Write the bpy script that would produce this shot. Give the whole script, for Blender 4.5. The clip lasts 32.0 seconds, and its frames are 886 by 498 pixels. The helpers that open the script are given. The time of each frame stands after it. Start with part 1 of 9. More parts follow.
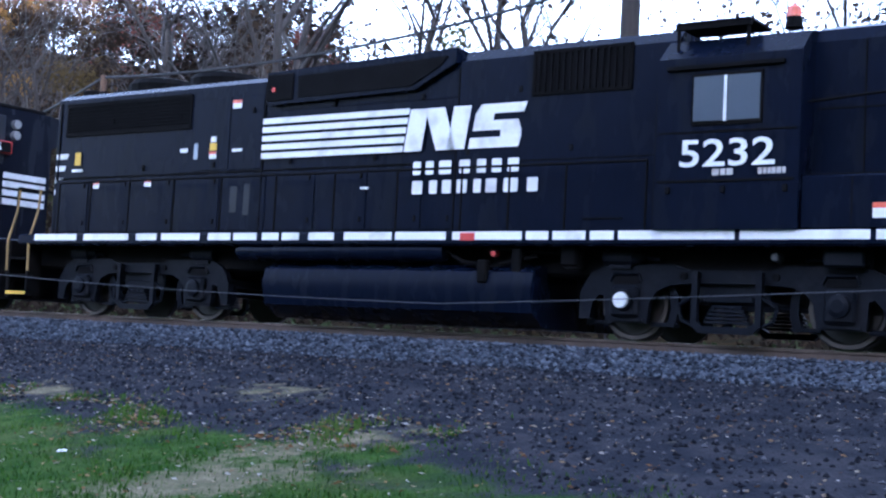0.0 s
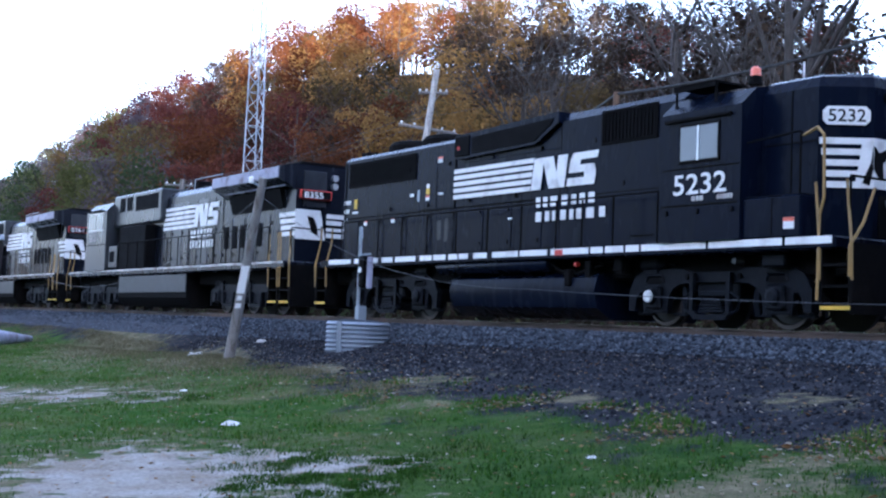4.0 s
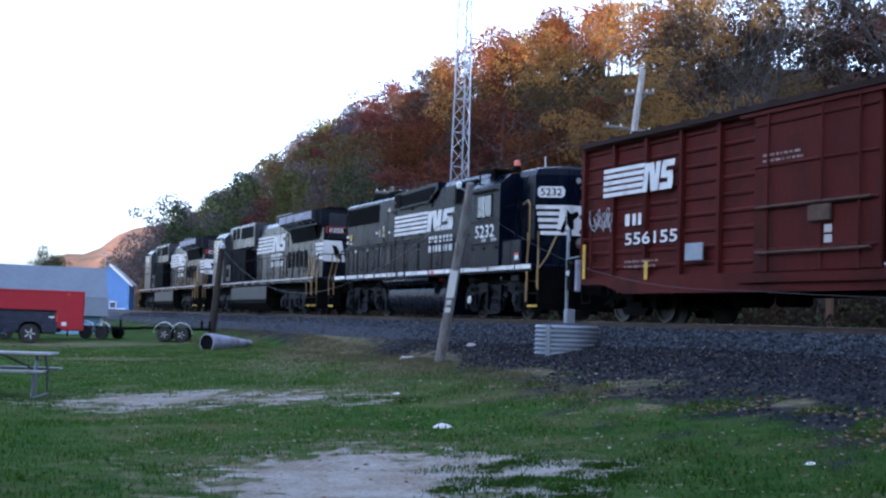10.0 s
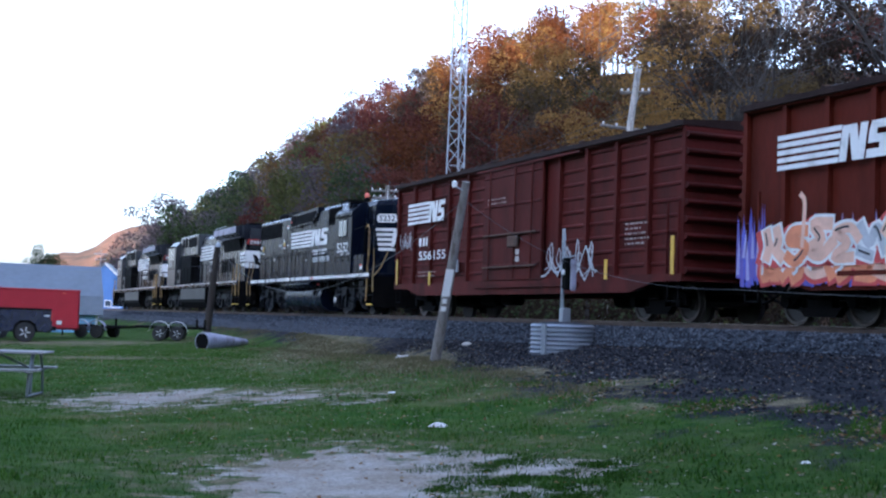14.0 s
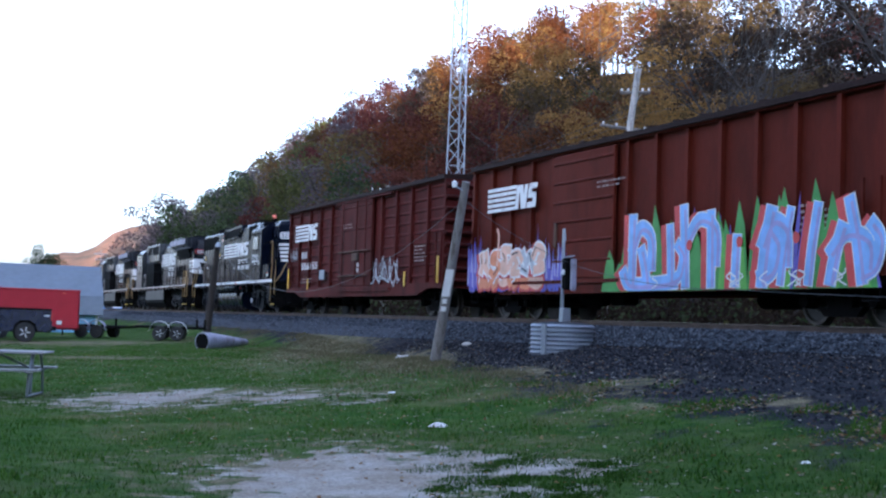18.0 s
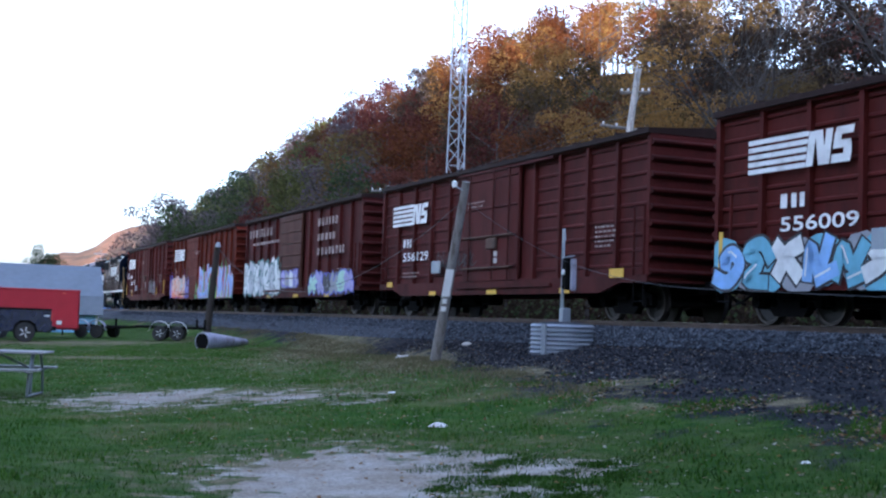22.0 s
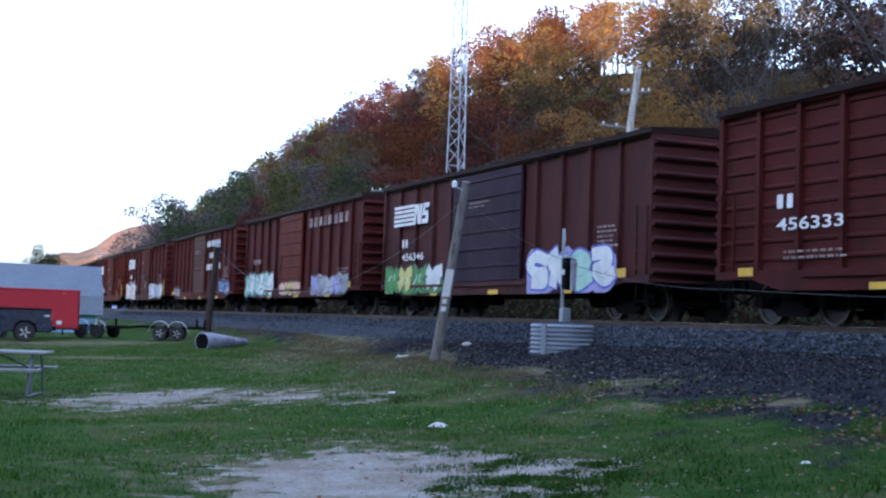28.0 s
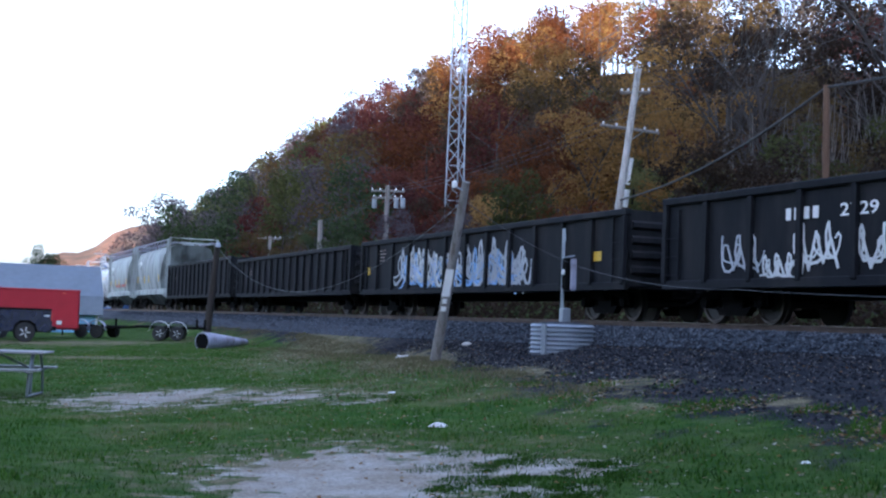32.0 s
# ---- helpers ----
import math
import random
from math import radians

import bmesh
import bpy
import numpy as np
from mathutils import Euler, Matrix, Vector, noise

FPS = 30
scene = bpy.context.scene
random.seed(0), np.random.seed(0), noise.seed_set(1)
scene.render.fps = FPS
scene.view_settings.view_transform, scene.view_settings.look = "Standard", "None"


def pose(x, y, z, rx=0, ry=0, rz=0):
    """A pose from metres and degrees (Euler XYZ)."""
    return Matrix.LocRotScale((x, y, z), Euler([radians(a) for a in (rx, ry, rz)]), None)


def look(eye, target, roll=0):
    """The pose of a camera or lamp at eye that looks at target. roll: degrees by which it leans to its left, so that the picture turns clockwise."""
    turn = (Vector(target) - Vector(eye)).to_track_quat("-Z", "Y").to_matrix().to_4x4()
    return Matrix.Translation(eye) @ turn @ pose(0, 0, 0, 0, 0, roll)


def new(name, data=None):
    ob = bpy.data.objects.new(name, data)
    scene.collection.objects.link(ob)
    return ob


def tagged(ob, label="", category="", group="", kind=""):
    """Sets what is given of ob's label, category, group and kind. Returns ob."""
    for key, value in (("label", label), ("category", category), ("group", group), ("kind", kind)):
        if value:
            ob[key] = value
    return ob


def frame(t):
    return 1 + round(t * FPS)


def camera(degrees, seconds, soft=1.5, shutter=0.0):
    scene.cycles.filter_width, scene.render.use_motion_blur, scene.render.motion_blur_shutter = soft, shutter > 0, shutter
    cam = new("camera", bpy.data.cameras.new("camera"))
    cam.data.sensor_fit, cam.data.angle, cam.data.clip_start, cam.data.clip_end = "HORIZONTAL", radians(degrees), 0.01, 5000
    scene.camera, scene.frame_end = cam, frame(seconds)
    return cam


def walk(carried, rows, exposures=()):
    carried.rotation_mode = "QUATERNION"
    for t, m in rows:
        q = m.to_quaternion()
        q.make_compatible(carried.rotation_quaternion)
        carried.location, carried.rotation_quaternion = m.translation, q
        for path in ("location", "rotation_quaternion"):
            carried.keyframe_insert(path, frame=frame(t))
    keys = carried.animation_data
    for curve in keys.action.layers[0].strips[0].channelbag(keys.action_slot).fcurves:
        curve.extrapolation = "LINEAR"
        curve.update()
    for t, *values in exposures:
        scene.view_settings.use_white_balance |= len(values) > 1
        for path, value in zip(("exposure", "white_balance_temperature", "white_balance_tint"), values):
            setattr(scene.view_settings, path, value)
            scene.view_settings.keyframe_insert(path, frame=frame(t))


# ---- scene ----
LENS = 37.64
EYE = (0.0, 0.0, 1.5)
# seconds, pitch, roll, yaw of the camera on its tripod
PAN = [
    (0, 4.141, -3.07, -2.412), (0.5, 4.0, -2.909, 1.181), (1, 3.864, -2.766, 5.659),
    (1.5, 3.743, -2.569, 9.546), (2, 3.652, -2.5, 12.936), (2.5, 3.59, -2.403, 15.475),
    (3, 3.545, -2.355, 17.128), (3.5, 3.508, -2.274, 18.738), (4, 3.479, -2.227, 20.222),
    (4.5, 3.449, -2.186, 21.63), (6.5, 3.382, -2.052, 24.92), (7, 3.377, -2.009, 25.651),
    (7.5, 3.359, -1.981, 26.426), (8, 3.35, -1.937, 27.352), (8.5, 3.342, -1.89, 28.327),
    (9, 3.322, -1.907, 29.211), (9.5, 3.315, -1.902, 29.536), (10, 3.299, -1.891, 29.397),
    (10.5, 3.259, -1.928, 29.2), (32.0, 3.259, -1.928, 29.2),
]
# seconds, stops, kelvin, tint: the camera stops down as the pan opens the sky, and again for the white cars
EXPOSURE = [(0.0, 3.35, 4900, 22), (2.0, 3.18, 4900, 21), (4.0, 2.87, 4880, 19), (9.0, 2.43, 4920, 17), (30.0, 2.43, 4920, 17), (30.6, 1.90, 5050, 24), (31.0, 1.65, 5200, 30), (31.5, 2.10, 5000, 21), (32.0, 2.43, 4920, 17)]
cam = camera(LENS, 32.0, 2.3)
walk(cam, [(t, pose(*EYE, 90 + p, r, y)) for t, p, r, y in PAN], EXPOSURE)

# ---- light ----
SUN_YAW, SUN_UP = 182.0, 10.0
world = bpy.data.worlds.new("world")
scene.world = world
world.use_nodes = True
wn = world.node_tree.nodes
sky = wn.new("ShaderNodeTexSky")
sky.sky_type, sky.sun_disc = "NISHITA", False
sky.sun_elevation, sky.sun_rotation = radians(SUN_UP), radians(-SUN_YAW)
sky.dust_density, sky.air_density, sky.ozone_density = 3.0, 1.0, 1.0
# thin high cloud takes part of the sky's blue away
veil = wn.new("ShaderNodeHueSaturation")
veil.inputs["Saturation"].default_value = 0.5
world.node_tree.links.new(sky.outputs[0], veil.inputs["Color"])
world.node_tree.links.new(veil.outputs[0], wn["Background"].inputs[0])
wn["Background"].inputs[1].default_value = 0.15
sun = new("sun", bpy.data.lights.new("sun", "SUN"))
sun.data.energy, sun.data.angle, sun.data.color = 5.5, radians(0.6), (1.0, 0.74, 0.48)
sy, su = radians(SUN_YAW), radians(SUN_UP)
SUN_DIR = Vector((-math.sin(sy) * math.cos(su), math.cos(sy) * math.cos(su), math.sin(su)))
sun.matrix_world = look((0, 0, 60), Vector((0, 0, 60)) - SUN_DIR)

# ---- materials ----
def mat(name, col, rough=0.6, metal=0.0, vary=0.25, scale=3.0, fine=30.0, bump=0.0, other=None, amount=0.5, rand=0.0, spec=0.5, stretch=(1, 1, 1), coat=0.0):
    """A surface with a large and a fine variation; other: a second colour in patches (rust, dust, moss)."""
    m = bpy.data.materials.new(name)
    m.use_nodes = True
    nt = m.node_tree
    n, l = nt.nodes, nt.links
    b = n["Principled BSDF"]
    tc = n.new("ShaderNodeTexCoord")
    mp = n.new("ShaderNodeMapping")
    mp.inputs["Scale"].default_value = stretch
    l.new(tc.outputs["Object"], mp.inputs[0])
    big = n.new("ShaderNodeTexNoise")
    big.inputs["Scale"].default_value, big.inputs["Detail"].default_value = scale, 4
    sm = n.new("ShaderNodeTexNoise")
    sm.inputs["Scale"].default_value, sm.inputs["Detail"].default_value = fine, 5
    l.new(mp.outputs[0], big.inputs[0])
    l.new(mp.outputs[0], sm.inputs[0])
    mx = n.new("ShaderNodeMix")
    mx.data_type = "RGBA"
    mx.inputs[6].default_value = (*col, 1)
    mx.inputs[7].default_value = (*(other or [c * (1 - vary) for c in col]), 1)
    rp = n.new("ShaderNodeMapRange")
    rp.inputs[1].default_value, rp.inputs[2].default_value = 0.62 - amount * 0.3, 0.8 - amount * 0.2
    if other is None:
        rp.inputs[1].default_value, rp.inputs[2].default_value = 0.3, 0.7
    l.new(big.outputs[0], rp.inputs[0])
    l.new(rp.outputs[0], mx.inputs[0])
    hs = n.new("ShaderNodeHueSaturation")
    l.new(mx.outputs[2], hs.inputs["Color"])
    vr = n.new("ShaderNodeMapRange")
    vr.inputs[3].default_value, vr.inputs[4].default_value = 1 - vary, 1 + vary
    l.new(sm.outputs[0], vr.inputs[0])
    if rand:
        oi = n.new("ShaderNodeObjectInfo")
        rr = n.new("ShaderNodeMapRange")
        rr.inputs[3].default_value, rr.inputs[4].default_value = 1 - rand, 1 + rand
        l.new(oi.outputs["Random"], rr.inputs[0])
        mu = n.new("ShaderNodeMath")
        mu.operation = "MULTIPLY"
        l.new(vr.outputs[0], mu.inputs[0])
        l.new(rr.outputs[0], mu.inputs[1])
        l.new(mu.outputs[0], hs.inputs["Value"])
    else:
        l.new(vr.outputs[0], hs.inputs["Value"])
    l.new(hs.outputs[0], b.inputs["Base Color"])
    rg = n.new("ShaderNodeMapRange")
    rg.inputs[3].default_value, rg.inputs[4].default_value = max(0.05, rough - 0.12), min(1, rough + 0.12)
    l.new(big.outputs[0], rg.inputs[0])
    l.new(rg.outputs[0], b.inputs["Roughness"])
    b.inputs["Metallic"].default_value = metal
    b.inputs["Specular IOR Level"].default_value = spec
    b.inputs["Coat Weight"].default_value = coat
    if bump:
        bp = n.new("ShaderNodeBump")
        bp.inputs["Strength"].default_value, bp.inputs["Distance"].default_value = bump, 0.02
        l.new(sm.outputs[0], bp.inputs["Height"])
        l.new(bp.outputs[0], b.inputs["Normal"])
    return m


def leaf_mat(name, cols, spread=0.5, tone=False, glow=0.45):
    """Leaves: a colour for each tree and clump, from a list, with light passing through; tone: the tree's own value is stored in the mesh."""
    m = bpy.data.materials.new(name)
    m.use_nodes = True
    n, l = m.node_tree.nodes, m.node_tree.links
    b = n["Principled BSDF"]
    ge = n.new("ShaderNodeNewGeometry")
    oi = n.new("ShaderNodeObjectInfo")
    ad = n.new("ShaderNodeMath")
    ad.operation = "MULTIPLY_ADD"
    ad.inputs[1].default_value = spread
    l.new(ge.outputs["Random Per Island"], ad.inputs[0])
    sc = n.new("ShaderNodeMath")
    sc.operation = "MULTIPLY"
    sc.inputs[1].default_value = 1 - spread
    own = n.new("ShaderNodeAttribute")
    own.attribute_name = "tone"
    l.new(own.outputs["Fac"] if tone else oi.outputs["Random"], sc.inputs[0])
    l.new(sc.outputs[0], ad.inputs[2])
    cr = n.new("ShaderNodeValToRGB")
    cr.color_ramp.interpolation = "LINEAR"
    while len(cr.color_ramp.elements) < len(cols):
        cr.color_ramp.elements.new(0.5)
    for i, c in enumerate(cols):
        cr.color_ramp.elements[i].position = i / (len(cols) - 1)
        cr.color_ramp.elements[i].color = (*c, 1)
    l.new(ad.outputs[0], cr.inputs[0])
    l.new(cr.outputs[0], b.inputs["Base Color"])
    b.inputs["Roughness"].default_value = 0.7
    b.inputs["Specular IOR Level"].default_value = 0.04
    tr = n.new("ShaderNodeBsdfTranslucent")
    l.new(cr.outputs[0], tr.inputs[0])
    mix = n.new("ShaderNodeMixShader")
    mix.inputs[0].default_value = glow
    l.new(b.outputs[0], mix.inputs[1])
    l.new(tr.outputs[0], mix.inputs[2])
    l.new(mix.outputs[0], n["Material Output"].inputs[0])
    return m


M = {
    "black": mat("locomotive_black", (0.0032, 0.0052, 0.0132), 0.26, vary=0.35, other=(0.0050, 0.0066, 0.0115), amount=0.35, bump=0.05, fine=12, spec=0.06, stretch=(1.4, 1.4, 0.4)),
    # pale patches stand for sky sheen on the hoods; also used for scuffs
    "black_paled": mat("locomotive_black_paled", (0.006, 0.0080, 0.0150), 0.26, vary=0.3, other=(0.016, 0.019, 0.025), amount=0.4, fine=14, scale=1.3, stretch=(1.5, 1.5, 0.2), spec=0.24),
    # black paint made greyer: the sky's sheen is put into its colour
    "sheen_black": mat("black_paint_with_sheen", (0.016, 0.019, 0.026), 0.3, vary=0.3, other=(0.050, 0.054, 0.060), amount=0.5, fine=10, scale=1.2, stretch=(1, 1, 0.4)),
    "grille": mat("dark_grille", (0.0035, 0.0035, 0.0045), 0.85, vary=0.3, spec=0.1),
    "truck": mat("truck_iron", (0.0040, 0.0052, 0.0088), 0.5, vary=0.5, other=(0.0085, 0.0092, 0.0125), amount=0.4, bump=0.3, fine=14, spec=0.09),
    "frame_black": mat("underframe_black", (0.0030, 0.0030, 0.0034), 0.8, vary=0.35, other=(0.007, 0.006, 0.0058), amount=0.5, bump=0.2, fine=20, spec=0.06),
    "white": mat("white_paint", (0.72, 0.73, 0.74), 0.5, vary=0.08, other=(0.5, 0.5, 0.5), amount=0.3, fine=20),
    "faded_white": mat("faded_lettering", (0.30, 0.24, 0.23), 0.7, vary=0.3, other=(0.12, 0.07, 0.06), amount=0.7, fine=14, scale=4),
    "dull_white": mat("worn_white_paint", (0.5, 0.49, 0.48), 0.6, vary=0.2, other=(0.24, 0.19, 0.17), amount=0.5, fine=18),
    "yellow": mat("yellow_paint", (0.62, 0.40, 0.03), 0.5, vary=0.15, fine=18),
    "rail_yellow": mat("handrail_yellow", (0.27, 0.17, 0.05), 0.5, vary=0.2, fine=18),
    "red": mat("red_marker", (0.5, 0.04, 0.03), 0.4),
    "orange_red": mat("beacon_red", (0.75, 0.16, 0.10), 0.25),
    "glass": mat("cab_glass", (0.07, 0.09, 0.115), 0.08, vary=0.05, spec=0.9),
    "alu": mat("aluminium", (0.62, 0.63, 0.65), 0.35, 0.9, vary=0.1),
    "steel": mat("wheel_steel", (0.022, 0.018, 0.016), 0.55, 0.1, vary=0.3, fine=14),
    "wheel_rim": mat("worn_wheel_rim", (0.075, 0.062, 0.052), 0.5, 0.3, vary=0.3, fine=14),
    "rust": mat("rusty_steel", (0.085, 0.05, 0.034), 0.85, vary=0.35, other=(0.045, 0.03, 0.025), amount=0.6, bump=0.3, fine=24),
    "rail": mat("rail_steel", (0.10, 0.07, 0.055), 0.6, 0.3, vary=0.3, fine=14),
    "rail_head": mat("polished_rail_head", (0.45, 0.44, 0.43), 0.25, 1.0, vary=0.1),
    "tie": mat("weathered_tie", (0.075, 0.058, 0.045), 0.9, vary=0.4, fine=20, bump=0.4, stretch=(1, 6, 6)),
    "wood_pole": mat("grey_pole_wood", (0.20, 0.19, 0.185), 0.85, vary=0.3, scale=2, fine=14, bump=0.4, stretch=(6, 6, 0.6), other=(0.10, 0.085, 0.075)),
    "pale_pole": mat("silvered_pole_wood", (0.50, 0.49, 0.48), 0.85, vary=0.25, scale=2, fine=14, bump=0.4, stretch=(6, 6, 0.6), other=(0.30, 0.28, 0.26)),
    "brown_pole": mat("brown_pole_wood", (0.13, 0.075, 0.045), 0.85, vary=0.3, fine=14, bump=0.4, stretch=(6, 6, 0.6)),
    "dark_pole": mat("dark_pole_wood", (0.035, 0.028, 0.025), 0.85, vary=0.3, fine=14, bump=0.4, stretch=(6, 6, 0.6)),
    "galv": mat("galvanised_steel", (0.31, 0.345, 0.395), 0.45, 0.55, vary=0.15, fine=16),
    "galv_rust": mat("weathered_galvanised", (0.31, 0.31, 0.40), 0.6, 0.3, vary=0.2, other=(0.16, 0.14, 0.16), amount=0.5, fine=10),
    "tank_leg": mat("dull_galvanised_tube", (0.17, 0.19, 0.22), 0.45, 0.4, vary=0.2, fine=12),
    "tank_grey": mat("fuel_tank_grey", (0.026, 0.028, 0.032), 0.45, vary=0.25, other=(0.05, 0.047, 0.045), amount=0.4, fine=10),
    "wire": mat("cable_black", (0.02, 0.02, 0.022), 0.6),
    "wire_grey": mat("bare_wire", (0.06, 0.064, 0.075), 0.5, 0.4),
    "bark": mat("grey_bark", (0.050, 0.043, 0.039), 0.9, vary=0.35, scale=1.5, fine=9, bump=0.6, stretch=(3, 3, 0.7)),
    "vine": mat("dry_vine", (0.125, 0.11, 0.10), 0.9, vary=0.3),
    "tyre": mat("tyre_rubber", (0.02, 0.02, 0.021), 0.8),
    "box_red": mat("trailer_red", (0.36, 0.004, 0.018), 0.5, vary=0.1, fine=6),
    "navy": mat("pickup_navy", (0.009, 0.013, 0.042), 0.25, vary=0.1, coat=0.5),
    "shed_blue": mat("light_blue_siding", (0.22, 0.42, 0.62), 0.6, vary=0.1, fine=10),
    "house_blue": mat("blue_siding", (0.09, 0.20, 0.48), 0.6, vary=0.1, fine=10),
    "roof_grey": mat("grey_metal_roof", (0.15, 0.18, 0.225), 0.55, 0.1, vary=0.15, scale=0.6, fine=4),
    "trim_white": mat("white_trim", (0.75, 0.76, 0.78), 0.5, vary=0.05),
    "concrete": mat("pale_concrete", (0.42, 0.41, 0.39), 0.85, vary=0.2, fine=14, bump=0.2),
    "table_top": mat("weathered_boards", (0.27, 0.27, 0.275), 0.75, vary=0.25, fine=14, stretch=(1, 8, 8), bump=0.2),
    "bottle": mat("litter_plastic", (0.75, 0.72, 0.76), 0.4, vary=0.1),
}
CARMATS = {}
for nm, col, oth in (
    ("oxide", (0.165, 0.031, 0.027), (0.100, 0.030, 0.027)),
    ("red_oxide", (0.20, 0.035, 0.020), (0.13, 0.03, 0.02)),
    ("brown", (0.145, 0.033, 0.031), (0.095, 0.030, 0.029)),
    ("maroon", (0.140, 0.048, 0.048), (0.095, 0.045, 0.045)),
    ("purple", (0.200, 0.066, 0.108), (0.10, 0.065, 0.085)),
    ("tan_door", (0.17, 0.075, 0.055), (0.115, 0.05, 0.04)),
    ("violet_door", (0.075, 0.045, 0.075), (0.05, 0.035, 0.055)),
    ("gondola", (0.026, 0.029, 0.038), (0.060, 0.060, 0.064)),
    ("tank_white", (0.62, 0.64, 0.67), (0.53, 0.52, 0.50)),
    ("hopper_grey", (0.320, 0.355, 0.360), (0.245, 0.265, 0.260)),
    ("roof_brown", (0.05, 0.028, 0.026), (0.08, 0.05, 0.045)),
):
    CARMATS[nm] = mat("car_" + nm, tuple(c * 0.45 for c in col) if nm not in ("tank_white", "hopper_grey") else col, 0.62 if nm != "tank_white" else 0.42, vary=0.18, scale=0.9, fine=9, other=tuple(c * 0.45 for c in oth), amount=0.55, bump=0.08, rand=0.10, stretch=(1.6, 1.6, 0.45), spec=0.07 if nm not in ("tank_white", "hopper_grey") else 0.3)
GRAF = {}
for nm, col in dict(blue=(0.09, 0.09, 0.52), sky=(0.25, 0.45, 0.82), orange=(0.72, 0.26, 0.12), peach=(0.75, 0.48, 0.36), green=(0.06, 0.26, 0.04), white=(0.72, 0.75, 0.76), teal=(0.03, 0.13, 0.13), mint=(0.42, 0.66, 0.55), lemon=(0.62, 0.58, 0.16), crimson=(0.5, 0.05, 0.05), grey=(0.28, 0.29, 0.33), ink=(0.012, 0.012, 0.02), lilac=(0.34, 0.32, 0.62), cyan=(0.16, 0.42, 0.58), silver=(0.45, 0.48, 0.53), slate=(0.016, 0.015, 0.018), violet=(0.12, 0.09, 0.42), leaf=(0.14, 0.42, 0.05)).items():
    GRAF[nm] = mat("spray_" + nm, col, 0.5, vary=0.22, scale=2.0, fine=7)


# ---- mesh building ----
class Mesh:
    """Collects vertices and faces of one mesh."""

    def __init__(self):
        self.v, self.f = [], []

    def add(self, vs, fs):
        k = len(self.v)
        self.v += [tuple(p) for p in vs]
        self.f += [tuple(i + k for i in f) for f in fs]
        return self

    def box(self, x0, x1, y0, y1, z0, z1, m=None):
        vs = [(x, y, z) for x in (x0, x1) for y in (y0, y1) for z in (z0, z1)]
        if m is not None:
            vs = [m @ Vector(p) for p in vs]
        return self.add(vs, [(0, 1, 3, 2), (4, 6, 7, 5), (0, 4, 5, 1), (2, 3, 7, 6), (0, 2, 6, 4), (1, 5, 7, 3)])

    def cbox(self, x0, x1, y0, y1, z0, z1, c=0.02):
        """A box with chamfered edges."""
        prof = [(x0 + c, y0), (x1 - c, y0), (x1, y0 + c), (x1, y1 - c), (x1 - c, y1), (x0 + c, y1), (x0, y1 - c), (x0, y0 + c)]
        cx, cy = (x0 + x1) / 2, (y0 + y1) / 2
        ix, iy = max(0.01, (x1 - x0 - 2 * c) / (x1 - x0)), max(0.01, (y1 - y0 - 2 * c) / (y1 - y0))
        vs = []
        for z, k in ((z0, 1), (z0 + c, 0), (z1 - c, 0), (z1, 1)):
            vs += [((cx + (x - cx) * ix) if k else x, (cy + (y - cy) * iy) if k else y, z) for x, y in prof]
        fs = [tuple(range(7, -1, -1)), tuple(range(24, 32))]
        fs += [(r * 8 + i, r * 8 + (i + 1) % 8, r * 8 + 8 + (i + 1) % 8, r * 8 + 8 + i) for r in range(3) for i in range(8)]
        return self.add(vs, fs)

    def prism(self, pts, y0, y1):
        """A polygon in x, z carried from y0 to y1."""
        n = len(pts)
        vs = [(x, y0, z) for x, z in pts] + [(x, y1, z) for x, z in pts]
        return self.add(vs, [tuple(range(n)), tuple(range(2 * n - 1, n - 1, -1))] + [(i, n + i, n + (i + 1) % n, (i + 1) % n) for i in range(n)])

    def prism_x(self, pts, x0, x1):
        """A polygon in y, z carried from x0 to x1."""
        n = len(pts)
        vs = [(x0, y, z) for y, z in pts] + [(x1, y, z) for y, z in pts]
        return self.add(vs, [tuple(range(n)), tuple(range(2 * n - 1, n - 1, -1))] + [(i, n + i, n + (i + 1) % n, (i + 1) % n) for i in range(n)])

    def rod(self, a, b, r0, r1=None, n=8, cap=True):
        a, b = Vector(a), Vector(b)
        r1 = r0 if r1 is None else r1
        d = (b - a)
        if d.length < 1e-6:
            return self
        q = d.to_track_quat("Z", "Y")
        vs = []
        for p, r in ((a, r0), (b, r1)):
            vs += [p + q @ Vector((r * math.cos(2 * math.pi * i / n), r * math.sin(2 * math.pi * i / n), 0)) for i in range(n)]
        fs = [(i, (i + 1) % n, n + (i + 1) % n, n + i) for i in range(n)]
        if cap:
            fs += [tuple(range(n - 1, -1, -1)), tuple(range(n, 2 * n))]
        return self.add(vs, fs)

    def path(self, pts, r, n=6):
        for a, b in zip(pts, pts[1:]):
            self.rod(a, b, r, n=n)
        return self

    def lathe(self, prof, axis="y", n=24, c=(0, 0, 0)):
        """prof: pairs (distance along the axis, radius)."""
        vs, fs = [], []
        for t, r in prof:
            for i in range(n):
                a = 2 * math.pi * i / n
                p = (r * math.cos(a), t, r * math.sin(a)) if axis == "y" else (t, r * math.cos(a), r * math.sin(a)) if axis == "x" else (r * math.cos(a), r * math.sin(a), t)
                vs.append((p[0] + c[0], p[1] + c[1], p[2] + c[2]))
        for k in range(len(prof) - 1):
            fs += [(k * n + i, k * n + (i + 1) % n, k * n + n + (i + 1) % n, k * n + n + i) for i in range(n)]
        fs += [tuple(range(n - 1, -1, -1)), tuple(range((len(prof) - 1) * n, len(prof) * n))]
        return self.add(vs, fs)

